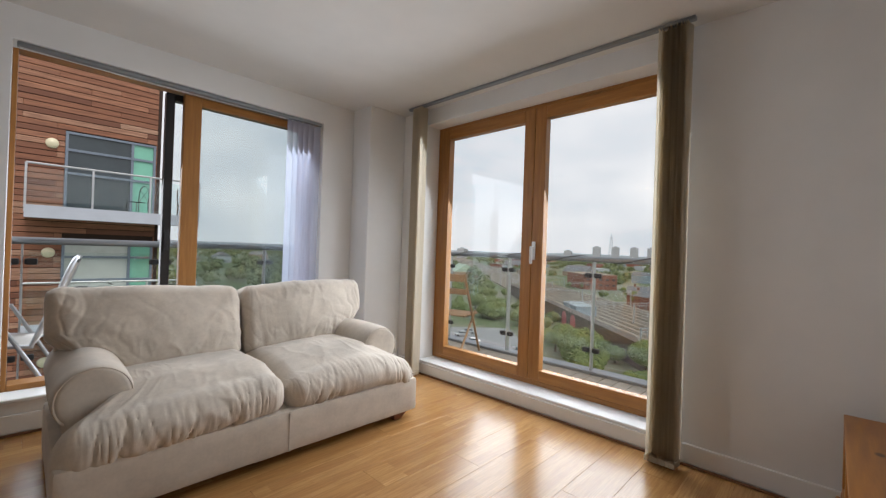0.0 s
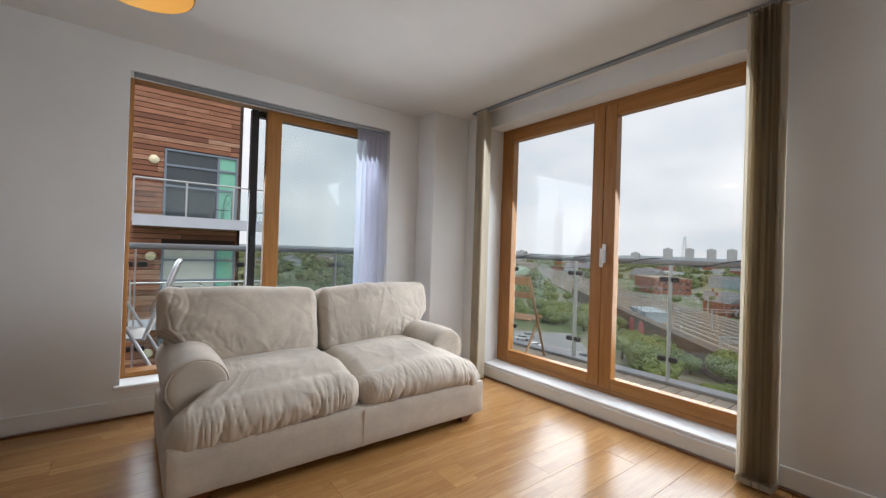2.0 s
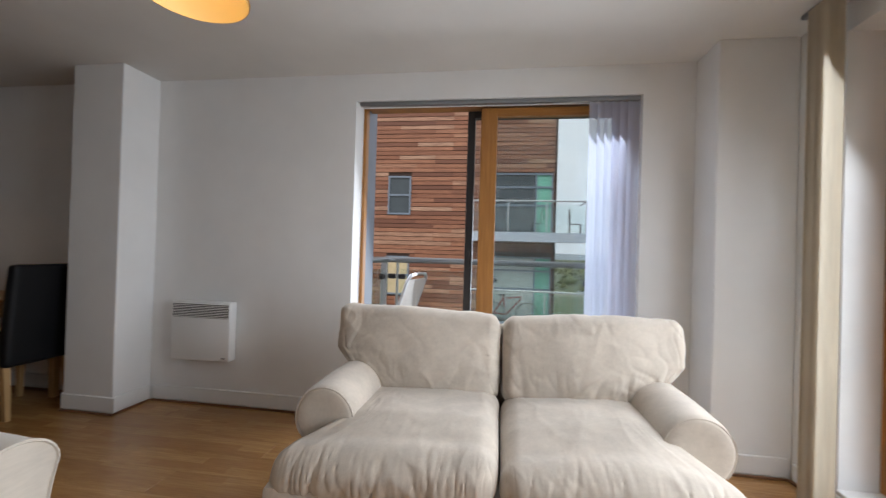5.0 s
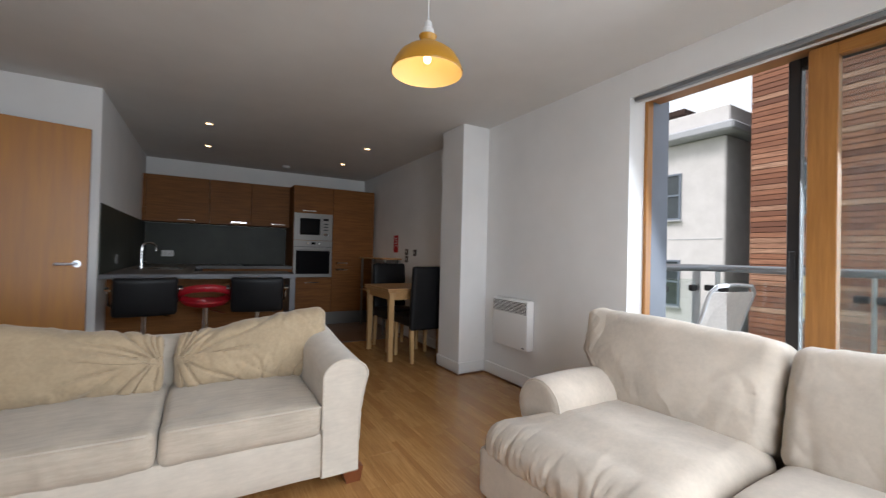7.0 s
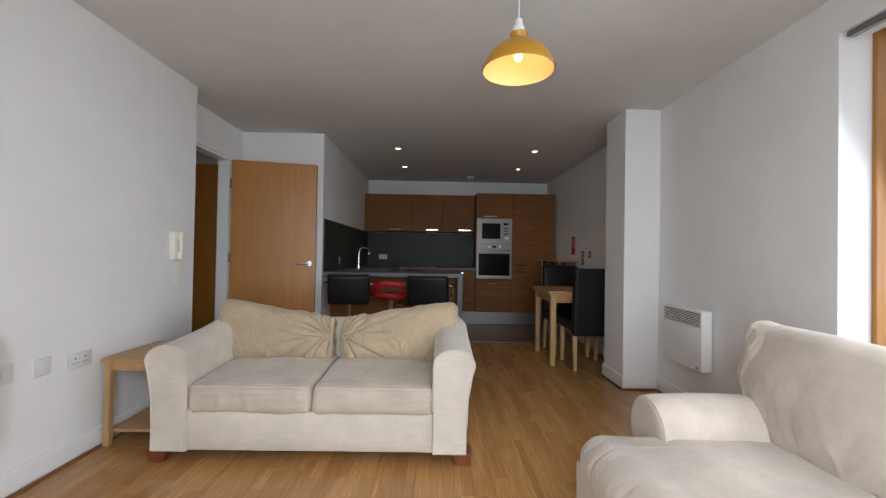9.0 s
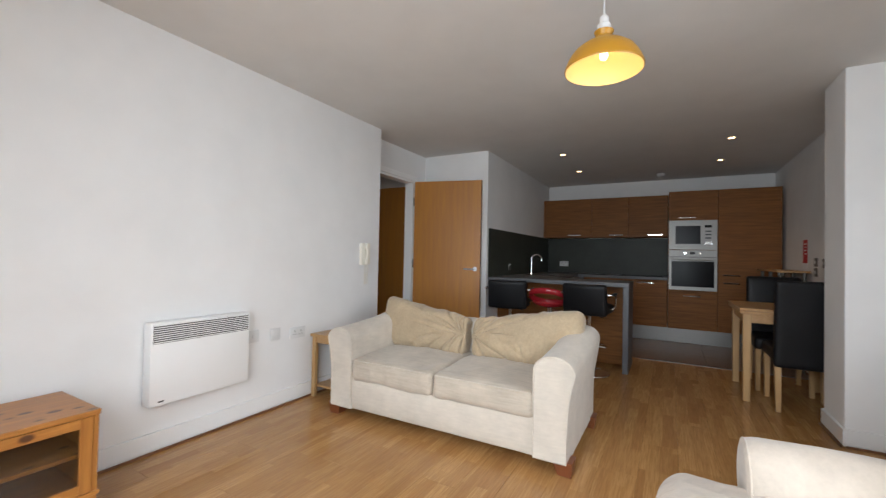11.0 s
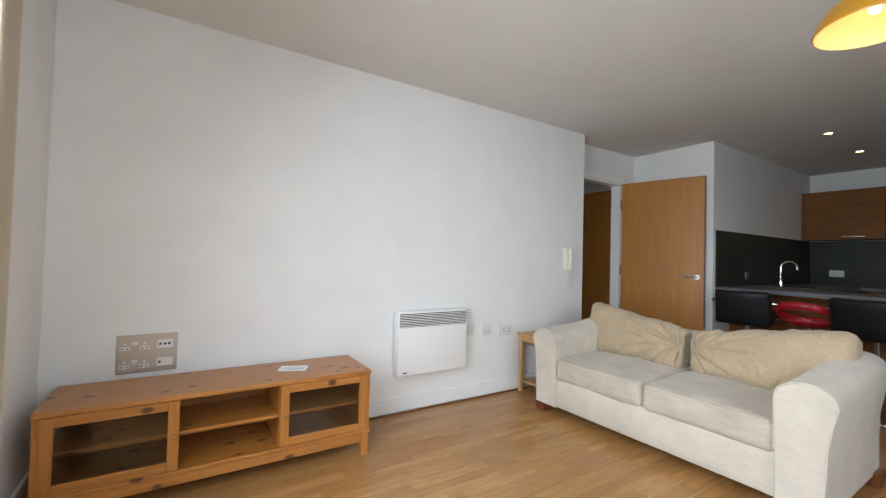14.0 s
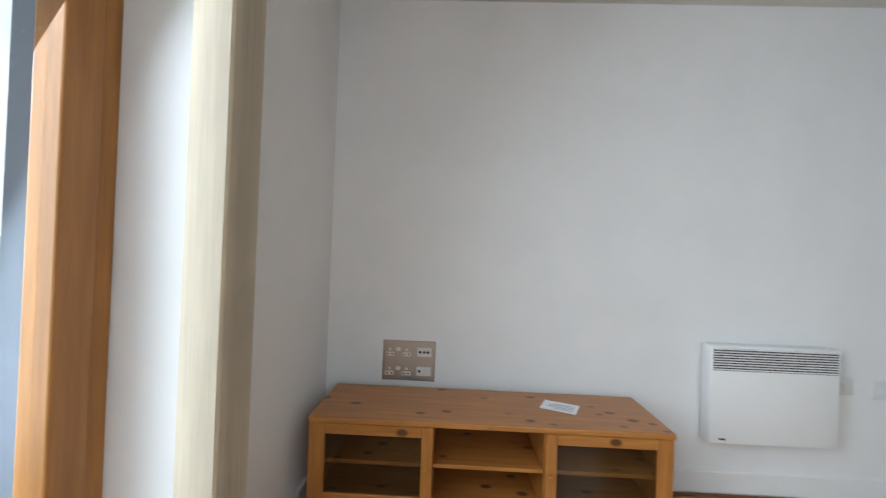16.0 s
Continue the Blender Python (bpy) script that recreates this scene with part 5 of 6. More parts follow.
# ---- balcony ----
DECK = wood("grey_weathered_decking", (0.36, 0.33, 0.29), (0.24, 0.22, 0.19), (6, 1, 6), 0.75)
POST_GREY = metal("silver_painted_post", (0.52, 0.54, 0.56), 0.4)
FABRIC_WHITE = fabric("white_sling_fabric", (0.52, 0.485, 0.45), 600)
deck = setting("balcony_floor", boxes((2.951, 4.02, -2.2, 4.95, -0.20, -0.03), (-2.6, 2.951, 4.072, 4.95, -0.20, -0.03)), CLADDING_GREY, "balcony slab carrying timber decking", "balcony")
board_e = mesh_of("deck_board", boxes((0, 0.90, 0, 0.118, -0.027, 0.0), bevel=0.003), DECK)
board_n = mesh_of("deck_board", boxes((0, 0.118, 0, 0.66, -0.027, 0.0), bevel=0.003), DECK)
for k in range(55):
    ob = new("deck_board", board_e)
    ob.parent, ob.location = deck, (2.955, -2.15 + k * 0.125, 0.0)
for k in range(43):
    ob = new("deck_board", board_n)
    ob.parent, ob.location = deck, (-2.5 + k * 0.125, 4.078, -0.002)


def clamp(parent, p, along):
    dx, dy = (0.0, 1.0) if along else (1.0, 0.0)
    for sgn in (-1, 1):
        c = Vector(p) + Vector((dx, dy, 0)) * 0.048 * sgn
        e = Vector((0.018, 0.036, 0.024)) if along else Vector((0.036, 0.018, 0.024))
        part("glass_clamp", boxes((c.x - e.x, c.x + e.x, c.y - e.y, c.y + e.y, c.z - e.z, c.z + e.z), bevel=0.012, seg=2), DARK, parent, "dark rounded glass clamp", smooth=True)


def balustrade():
    ob = thing("balustrade", "glass balcony balustrade with grey tube handrail and silver posts", "balustrade")
    X, Y = 3.90, 4.78
    part("handrail", bent(bmesh.new(), [Vector((X, -2.0, 1.085)), Vector((X, Y, 1.085))], 0.027, 18), RAIL_STEEL, ob, smooth=True)
    part("handrail", bent(bmesh.new(), [Vector((0.0, 4.17, 1.085)), Vector((0.0, Y - 0.10, 1.085)), Vector((0.012, Y - 0.05, 1.085)), Vector((0.05, Y - 0.012, 1.085)), Vector((0.10, Y, 1.085)), Vector((X, Y, 1.085))], 0.027, 18), RAIL_STEEL, ob, smooth=True)
    ys = [-1.52, -0.61, 0.31, 1.22, 2.13, 3.10, 4.0]
    for y in ys:
        po = part("post", boxes((X - 0.03, X + 0.03, y - 0.006, y + 0.006, 0.0, 1.06), bevel=0.002), POST_GREY, ob)
        part("base_plate", boxes((X - 0.05, X + 0.05, y - 0.04, y + 0.04, 0.0, 0.01), bevel=0.002), POST_GREY, po)
        for z in (0.22, 0.93):
            clamp(ob, (X - 0.02, y, z), True)
    for a, b in zip(ys, ys[1:] + [Y]):
        g = part("glass_panel", boxes((X - 0.005, X + 0.005, a + 0.03, b - 0.03, 0.09, 1.0)), GLASS_BAL, ob)
        g.visible_shadow = False
    xs = [0.10, 0.95, 1.86, 2.79, 3.7]
    for x in xs:
        part("post", boxes((x - 0.006, x + 0.006, Y - 0.03, Y + 0.03, 0.0, 1.06), bevel=0.002), POST_GREY, ob)
        for z in (0.22, 0.93):
            clamp(ob, (x, Y - 0.02, z), False)
    for a, b in zip(xs, xs[1:]):
        g = part("glass_panel", boxes((a + 0.03, b - 0.03, Y - 0.005, Y + 0.005, 0.09, 1.0)), GLASS_BAL, ob)
        g.visible_shadow = False
    part("post", boxes((-0.03, 0.03, 4.175, 4.187, 0.0, 1.06), bevel=0.002), CLADDING_GREY, ob, "dark grey end post")
    for y in (4.235, 4.62):
        for z in (0.22, 0.93):
            part("glass_clamp", boxes((-0.02, 0.02, y - 0.036, y + 0.036, z - 0.024, z + 0.024), bevel=0.012, seg=2), DARK, ob, "dark rounded glass clamp", smooth=True)
    part("post", boxes((-0.03, 0.03, 4.665, 4.677, 0.0, 1.06), bevel=0.002), POST_GREY, ob)
    g = part("glass_panel", boxes((-0.005, 0.005, 4.21, 4.645, 0.09, 1.0)), GLASS_BAL, ob)
    g.visible_shadow = False
    cable = [Vector((X + 0.031 * math.cos(y * 9), y, 1.085 + 0.031 * math.sin(y * 9))) for y in [0.4 + 0.05 * k for k in range(80)]]
    part("cable", bent(bmesh.new(), cable, 0.004, 5), DARK, ob, "thin dark cable wound along the handrail")
    part("edge_trim", boxes((X - 0.06, X + 0.09, -2.0, Y + 0.1, 0.001, 0.03), bevel=0.004), RAIL_STEEL, ob)


balustrade()
setting("outer_jamb", boxes((2.951, 3.02, 0.98, 1.135, 0.0, 2.4)), CLADDING_GREY, "blue-grey outer door jamb", "cladding")


def wooden_folding_chair():
    ob = thing("folding_chair", "weathered wooden folding chair on the balcony deck", "folding chair", pose(3.38, 3.46, 0.0, 0, 0, -75))
    for sx in (-0.2, 0.2):
        part("back_post", tube(bmesh.new(), (sx, 0.28, 0.012), (sx, -0.16, 0.88), 0.013, n=10), FOLD_WOOD, ob, smooth=True)
        part("front_leg", tube(bmesh.new(), (sx * 0.86, -0.2, 0.012), (sx * 0.86, 0.2, 0.46), 0.012, n=10), FOLD_WOOD, ob, smooth=True)
    for k in range(4):
        part("seat_slat", boxes((-0.2, 0.2, -0.13 + k * 0.09, -0.06 + k * 0.09, 0.435, 0.45), bevel=0.003), FOLD_WOOD, ob)
    part("back_slat", boxes((-0.2, 0.2, -0.165, -0.145, 0.80, 0.875), bevel=0.004), FOLD_WOOD, ob)
    part("back_slat", boxes((-0.2, 0.2, -0.10, -0.08, 0.66, 0.72), bevel=0.004), FOLD_WOOD, ob)


wooden_folding_chair()


def garden_chair():
    ob = thing("garden_chair", "white sling garden chair with a silver tube frame on the balcony", "garden chair", pose(0.04, 4.46, 0.0, 0, 0, 82))
    for sx in (-0.25, 0.25):
        part("side_frame", bent(bmesh.new(), [Vector((sx, -0.3, 0.012)), Vector((sx, 0.02, 0.62)), Vector((sx, 0.30, 0.63))], 0.013, 10), ALU, ob, smooth=True)
        part("back_tube", bent(bmesh.new(), [Vector((sx * 0.9, -0.15, 0.40)), Vector((sx * 0.9, -0.33, 0.93)), Vector((sx * 0.7, -0.345, 0.975))], 0.013, 10), ALU, ob, smooth=True)
        part("rear_leg", tube(bmesh.new(), (sx, 0.28, 0.62), (sx, 0.14, 0.012), 0.012, n=10), ALU, ob, smooth=True)
        part("seat_tube", tube(bmesh.new(), (sx * 0.9, -0.16, 0.40), (sx * 0.9, 0.26, 0.43), 0.012, n=10), ALU, ob, smooth=True)
    part("top_tube", bent(bmesh.new(), [Vector((-0.175, -0.345, 0.975)), Vector((0, -0.352, 0.985)), Vector((0.175, -0.345, 0.975))], 0.013, 10), ALU, ob, smooth=True)
    bm = soft(bmesh.new(), 0.215, 0.006, 0.27, 0.005, (8, 2, 12), (0, -0.012, 0), None, Matrix.Translation((0, -0.245, 0.68)) @ pose(0, 0, 0, 18.7, 0, 0))
    part("back_sling", bm, FABRIC_WHITE, ob, smooth=True)
    bm = soft(bmesh.new(), 0.215, 0.21, 0.006, 0.005, (8, 10, 2), (0, 0, -0.015), None, Matrix.Translation((0, 0.05, 0.418)) @ pose(0, 0, 0, 4, 0, 0))
    part("seat_sling", bm, FABRIC_WHITE, ob, smooth=True)


garden_chair()

# ---- neighbouring buildings ----
CEDAR_M = Mat("red_cedar_cladding", (0.3, 0.13, 0.07), 0.7)
co = CEDAR_M.node("ShaderNodeObjectInfo")
cc = CEDAR_M.ramp(co.outputs["Random"], (0.0, (0.15, 0.055, 0.032)), (0.35, (0.30, 0.12, 0.065)), (0.7, (0.40, 0.18, 0.105)), (1.0, (0.50, 0.31, 0.215)))
cg = CEDAR_M.noise(CEDAR_M.coords((0.8, 1, 14), shift_random=60.0), 3.0, 6)
CEDAR_M.colour(CEDAR_M.mix(cc, (0.13, 0.055, 0.035), CEDAR_M.ramp(cg, (0.4, (0.6, 0.6, 0.6)), (0.65, (0, 0, 0)))))
CEDAR_M.bump(cg, 0.2, 0.003)
CEDAR = CEDAR_M.m
CEDAR_BACK = paint("dark_cladding_gap", (0.035, 0.018, 0.012), 0.85, 0.1, 0.0)
FRAME_GREY = paint("blue_grey_window_frame", (0.17, 0.21, 0.27), 0.45, 0.05, 0.0)
PANE_DARK = paint("far_window_glass", (0.05, 0.065, 0.075), 0.07, 0.1, 0.0)
PANE_LIGHT = paint("curtained_window", (0.52, 0.56, 0.54), 0.25, 0.1, 0.0)
PANE_BEIGE = paint("beige_roller_blind", (0.55, 0.45, 0.28), 0.5, 0.1, 0.0)
MINT = paint("mint_glass_panel", (0.20, 0.52, 0.40), 0.18, 0.08, 0.0)
RENDER_WHITE = paint("white_render", (0.66, 0.65, 0.66), 0.85, 0.06, 0.1)
SOFFIT = paint("pale_grey_eaves", (0.42, 0.44, 0.48), 0.7, 0.05, 0.0)
LAMP_CREAM = paint("cream_globe", (0.75, 0.70, 0.50), 0.35, 0.02, 0.0)
SLAB_GREY = paint("pale_balcony_slab", (0.46, 0.50, 0.58), 0.5, 0.05, 0.0)


def facade_window(parent, x0, x1, z0, z1, y, bars, panes, deep=0.10):
    """A framed window in a south face at y: bars (vertical xs, horizontal zs); panes: the glass of each column."""
    f = 0.055
    w = part("window", boxes((x0, x1, y - 0.02, y + deep, z0, z0 + f), (x0, x1, y - 0.02, y + deep, z1 - f, z1), (x0, x0 + f, y - 0.02, y + deep, z0 + f, z1 - f), (x1 - f, x1, y - 0.02, y + deep, z0 + f, z1 - f)), FRAME_GREY, parent)
    for x in bars[0]:
        part("mullion", boxes((x - 0.03, x + 0.03, y - 0.015, y + deep, z0 + f, z1 - f)), FRAME_GREY, w)
    for z in bars[1]:
        part("transom", boxes((x0 + f, x1 - f, y - 0.012, y + deep - 0.002, z - 0.03, z + 0.03)), FRAME_GREY, w)
    cuts = [x0 + f] + list(bars[0]) + [x1 - f]
    for a, b, m in zip(cuts, cuts[1:], panes):
        part("pane", boxes((a, b, y + 0.03, y + 0.042, z0 + f, z1 - f)), m, w)
    return w


def far_balcony(parent, x0, x1, y0, y1, z):
    slab = part("balcony", boxes((x0, x1, y0, y1, z, z + 0.10), (x0 - 0.01, x1 + 0.01, y0 - 0.03, y0, z - 0.02, z + 0.26)), SLAB_GREY, parent, "pale grey steel balcony")
    part("handrail", bent(bmesh.new(), [Vector((x0, y1, z + 1.18)), Vector((x0, y0, z + 1.18)), Vector((x1, y0, z + 1.18)), Vector((x1, y1, z + 1.18))], 0.025, 8), POST_GREY, slab)
    n = 4
    for k in range(n):
        x = x0 + (x1 - x0) * k / (n - 1)
        part("post", boxes((x - 0.02, x + 0.02, y0 - 0.02, y0 + 0.02, z + 0.1, z + 1.17)), POST_GREY, slab)
    g = part("glass_panel", boxes((x0 + 0.03, x1 - 0.03, y0 + 0.005, y0 + 0.015, z + 0.16, z + 1.08)), GLASS_BAL, slab)
    g.visible_shadow = False
    g = part("glass_panel", boxes((x0 + 0.005, x0 + 0.015, y0 + 0.03, y1, z + 0.16, z + 1.08)), GLASS_BAL, slab)
    g.visible_shadow = False


FX0, FX1, FY = -3.60, 2.65, 14.22
cedar = thing("apartment_building", "apartment building clad in horizontal red cedar boards", "building", pose(0, 0, 0))
part("wall", boxes((FX0, FX1, FY, 24.0, -24.0, 8.6)), CEDAR_BACK, cedar, "dark wall behind the boards")
part("roof", boxes((FX0 - 0.15, FX1 + 0.15, FY - 0.15, 24.2, 8.6, 8.9)), SOFFIT, cedar)
part("corner_trim", boxes((FX1 - 0.02, FX1 + 0.06, FY - 0.05, FY + 0.3, -6.0, 8.6)), CEDAR_BACK, cedar)
OPEN = []
for k in range(3):
    dz = -2.66 * k
    facade_window(cedar, -2.76, -1.98, 2.37 + dz, 3.65 + dz, FY - 0.04, ([], [3.02 + dz]), [PANE_DARK if k != 1 else PANE_BEIGE])
    OPEN.append((-2.76, -1.98, 2.37 + dz, 3.65 + dz))
    facade_window(cedar, 0.75, 2.60, 1.74 + dz, 3.75 + dz, FY - 0.04, ([2.08], [3.30 + dz, 2.72 + dz]), [PANE_DARK if k != 1 else PANE_LIGHT, MINT])
    OPEN.append((0.75, 2.60, 1.74 + dz, 3.75 + dz))
    far_balcony(cedar, 0.09, 3.45, 13.2, FY - 0.03, 1.56 + dz)
    gl = lathe(bmesh.new(), [(0.001, 0.09), (0.07, 0.08), (0.115, 0.045), (0.125, 0.0)], 24)
    part("globe_light", gl, LAMP_CREAM, cedar, "round cream wall light", smooth=True, at=pose(0.515, FY - 0.03, 3.40 + dz, 90, 0, 0))
rnd = random.Random(5)
board_mesh = {}
z = -3.6
while z < 8.4:
    x = FX0
    while x < FX1 - 0.01:
        ln = rnd.choice((1.2, 1.8, 2.4, 3.0))
        b = min(x + ln, FX1)
        spans = [(x, b)]
        for ox0, ox1, oz0, oz1 in OPEN:
            if z + 0.125 > oz0 and z < oz1:
                spans = [sp for a0, b0 in spans for sp in ((a0, min(b0, ox0)), (max(a0, ox1), b0)) if sp[1] - sp[0] > 0.03]
        for a0, b0 in spans:
            key = round(b0 - a0, 2)
            if key not in board_mesh:
                board_mesh[key] = mesh_of("board", boxes((0, key - 0.004, -0.028, 0.0, 0.0, 0.126), bevel=0.006), CEDAR)
            ob = new("board", board_mesh[key])
            ob.parent, ob.location = cedar, (a0, FY - 0.002 - rnd.uniform(0, 0.006), z)
        x = b
    z += 0.142

def bicycle(at):
    """A parked bicycle seen side on, its wheels along x."""
    ob = thing("bicycle", "red and white bicycle parked on the lower balcony", "bicycle", at)
    for x in (-0.5, 0.5):
        rim = [Vector((x + 0.33 * math.cos(a), 0, 0.34 + 0.33 * math.sin(a))) for a in [2 * math.pi * k / 28 for k in range(29)]]
        wh = part("wheel", bent(bmesh.new(), rim, 0.016, 6), DARK, ob, "dark bicycle tyre", smooth=True)
        bm = bmesh.new()
        for k in range(10):
            a = 2 * math.pi * k / 10
            tube(bm, (x, 0, 0.34), (x + 0.32 * math.cos(a), 0, 0.34 + 0.32 * math.sin(a)), 0.003, n=4)
        part("spokes", bm, STEEL, wh)
    bm = bmesh.new()
    for a, b in (((-0.5, 0.34), (-0.12, 0.30)), ((-0.5, 0.34), (-0.22, 0.80)), ((-0.12, 0.30), (-0.24, 0.88)), ((-0.12, 0.30), (0.34, 0.82)), ((-0.22, 0.78), (0.33, 0.86))):
        tube(bm, (a[0], 0, a[1]), (b[0], 0, b[1]), 0.02, n=8)
    part("frame", bm, RED_PLASTIC, ob, "red tubular frame", smooth=True)
    part("fork", tube(bmesh.new(), (0.5, 0, 0.34), (0.32, 0, 0.95), 0.017, n=8), METAL_WHITE, ob, "white fork", smooth=True)
    part("handlebar", bent(bmesh.new(), [Vector((0.28, -0.26, 1.0)), Vector((0.33, -0.1, 0.97)), Vector((0.33, 0.1, 0.97)), Vector((0.28, 0.26, 1.0))], 0.013, 6), DARK, ob, smooth=True)
    part("saddle", soft(bmesh.new(), 0.12, 0.06, 0.03, 0.025, (8, 6, 4), (0, 0, 0.006), None, Matrix.Translation((-0.25, 0, 0.91))), DARK, ob, smooth=True)


def bistro_chair(at):
    ob = thing("bistro_chair", "thin dark metal bistro chair on the neighbouring balcony", "bistro chair", at)
    part("seat", lathe(bmesh.new(), [(0.001, 0.45), (0.18, 0.452), (0.185, 0.445), (0.001, 0.44)], 20), DARK, ob, smooth=True)
    for x, y in ((-0.15, -0.15), (0.15, -0.15), (-0.15, 0.15), (0.15, 0.15)):
        part("leg", tube(bmesh.new(), (x * 1.15, y * 1.15, 0.0), (x, y, 0.442), 0.011, n=6), DARK, ob)
    pts = [Vector((0.17 * math.cos(a), 0.17, 0.62 + 0.28 * math.sin(a))) for a in [math.pi * k / 10 for k in range(11)]]
    part("backrest", bent(bmesh.new(), [Vector((0.16, 0.15, 0.44))] + pts + [Vector((-0.16, 0.15, 0.44))], 0.011, 6), DARK, ob, smooth=True)
    bm = bmesh.new()
    for k in (-1, 1):
        tube(bm, (-0.15 * k, 0.165, 0.48), (0.13 * k, 0.17, 0.80), 0.007, n=6)
    part("back_cross", bm, DARK, ob)


bicycle(pose(1.36, 13.72, 1.66 - 2.66, 0, 0, 4))
bistro_chair(pose(3.2, 13.62, 1.66, 0, 0, 75))
bistro_chair(pose(2.15, 13.66, 1.66, 0, 0, -60))

white = thing("apartment_building", "white rendered apartment building with a flat overhanging roof", "building")
part("wall", boxes((-24.0, -4.45, 14.7, 26.0, -24.0, 4.95), bevel=0.06, seg=2), RENDER_WHITE, white)
part("rear_wing", boxes((-4.45, -3.75, 17.0, 26.0, -24.0, 4.6)), RENDER_WHITE, white)
part("eave", boxes((-24.0, -4.05, 14.2, 26.0, 4.95, 5.22), bevel=0.05), SOFFIT, white)
part("parapet", boxes((-24.0, -4.25, 14.45, 26.0, 5.22, 5.75), bevel=0.03), RENDER_WHITE, white)
part("roof", boxes((-24.0, -6.2, 15.6, 26.0, 6.25, 6.42)), CEDAR_BACK, white, "dark upper roof plane")
part("roof_storey", boxes((-24.0, -7.0, 16.6, 26.0, 5.75, 6.25)), RENDER_WHITE, white)
for k in range(4):
    dz = -2.66 * k
    wz = -2.83 * k
    for x in (-6.48, -10.5, -14.6):
        facade_window(white, x, x + 0.73, 2.46 + wz, 3.97 + wz, 14.655, ([], [3.26 + wz]), [PANE_DARK], 0.044)
        part("sill", boxes((x - 0.05, x + 0.78, 14.56, 14.654, 2.40 + wz, 2.455 + wz)), SOFFIT, white)
    part("render_joint", boxes((-24.0, -4.5, 14.688, 14.6995, 1.80 + wz, 1.82 + wz)), SOFFIT, white)
    facade_window(white, -4.42, -3.80, 2.2 + dz, 3.9 + dz, 16.955, ([], [3.0 + dz]), [PANE_DARK], 0.044)
part("downpipe", tube(bmesh.new(), (-8.3, 14.62, -10), (-8.3, 14.62, 4.9), 0.05, n=10), SOFFIT, white)

# ---- ground and town below ----
GRASS = Mat("rough_grass_and_scrub", (0.06, 0.09, 0.03), 0.95)
gv = GRASS.coords((1, 1, 1))
gc = GRASS.ramp(GRASS.noise(gv, 0.02, 8, 0.65), (0.32, (0.07, 0.11, 0.04)), (0.48, (0.12, 0.15, 0.07)), (0.58, (0.24, 0.22, 0.17)), (0.72, (0.33, 0.31, 0.27)))
GRASS.colour(GRASS.mix(gc, (0.08, 0.12, 0.05), GRASS.maths("MULTIPLY", GRASS.noise(gv, 0.4, 4), 0.45)))
ASPHALT = paint("grey_asphalt", (0.27, 0.27, 0.28), 0.9, 0.15, 0.2)
BALLAST = Mat("railway_ballast", (0.20, 0.165, 0.135), 0.95)
BALLAST.colour(BALLAST.ramp(BALLAST.noise(BALLAST.coords((0.05, 1.2, 1)), 0.7, 5), (0.3, (0.20, 0.165, 0.13)), (0.7, (0.36, 0.31, 0.26))))
RAILS = paint("rusty_rails", (0.075, 0.055, 0.045), 0.6, 0.2, 0.0)
BRICK = paint("red_brick_far", (0.27, 0.105, 0.07), 0.9, 0.2, 0.1)
BRICK_PALE = paint("buff_brick_far", (0.38, 0.27, 0.20), 0.9, 0.15, 0.1)
PINK = paint("faded_red_arch_doors", (0.48, 0.11, 0.12), 0.6, 0.1, 0.0)
SLATE = paint("slate_roof_far", (0.17, 0.165, 0.175), 0.7, 0.15, 0.1)
GREEN_ROOF = paint("pale_green_shed_roof", (0.40, 0.50, 0.40), 0.6, 0.06, 0.0)
CONCRETE = paint("tower_concrete", (0.46, 0.47, 0.49), 0.85, 0.08, 0.1)
GREY_SHED = paint("grey_blue_shed", (0.32, 0.38, 0.43), 0.5, 0.08, 0.0)
STONE = paint("sooty_viaduct_stone", (0.115, 0.095, 0.085), 0.95, 0.25, 0.3)
BARK = paint("tree_bark", (0.07, 0.05, 0.035), 0.95, 0.2, 0.3)


def leaves(name, a, b):
    m = Mat(name, a, 0.75)
    geo = m.node("ShaderNodeNewGeometry")
    oi = m.node("ShaderNodeObjectInfo")
    c = m.ramp(geo.outputs["Random Per Island"], (0.0, a), (1.0, b))
    c = m.mix(c, m.mix(c, (1.25, 1.0, 0.62), 1.0, "MULTIPLY"), m.maths("MULTIPLY", oi.outputs["Random"], 0.7))
    m.colour(c)
    return m.m


LEAF = leaves("tree_leaves", (0.09, 0.15, 0.04), (0.19, 0.25, 0.09))
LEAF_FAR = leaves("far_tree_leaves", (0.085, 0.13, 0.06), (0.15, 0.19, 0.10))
G = -24.0
setting("ground", boxes((-2500, 3500, -2500, 3500, G - 1, G)), GRASS.m, "scrubby ground reaching the horizon", "ground")


def town(along, across, z=0.0):
    """A spot on the ground by its distance along and right of the railway's line."""
    k = math.sqrt(0.5)
    return Vector((k * (along + across), k * (along - across), G + z))


TURN45 = 45.0


def strip(name, l0, l1, p0, p1, z0, z1, mat, label, category):
    mid = town((l0 + l1) / 2, (p0 + p1) / 2)
    hl, hp = (l1 - l0) / 2, (p1 - p0) / 2
    ob = solid(name, boxes((-hl, hl, -hp, hp, z0, z1)), mat, label, category, pose(mid.x, mid.y, G, 0, 0, TURN45), kind="structure")
    return ob


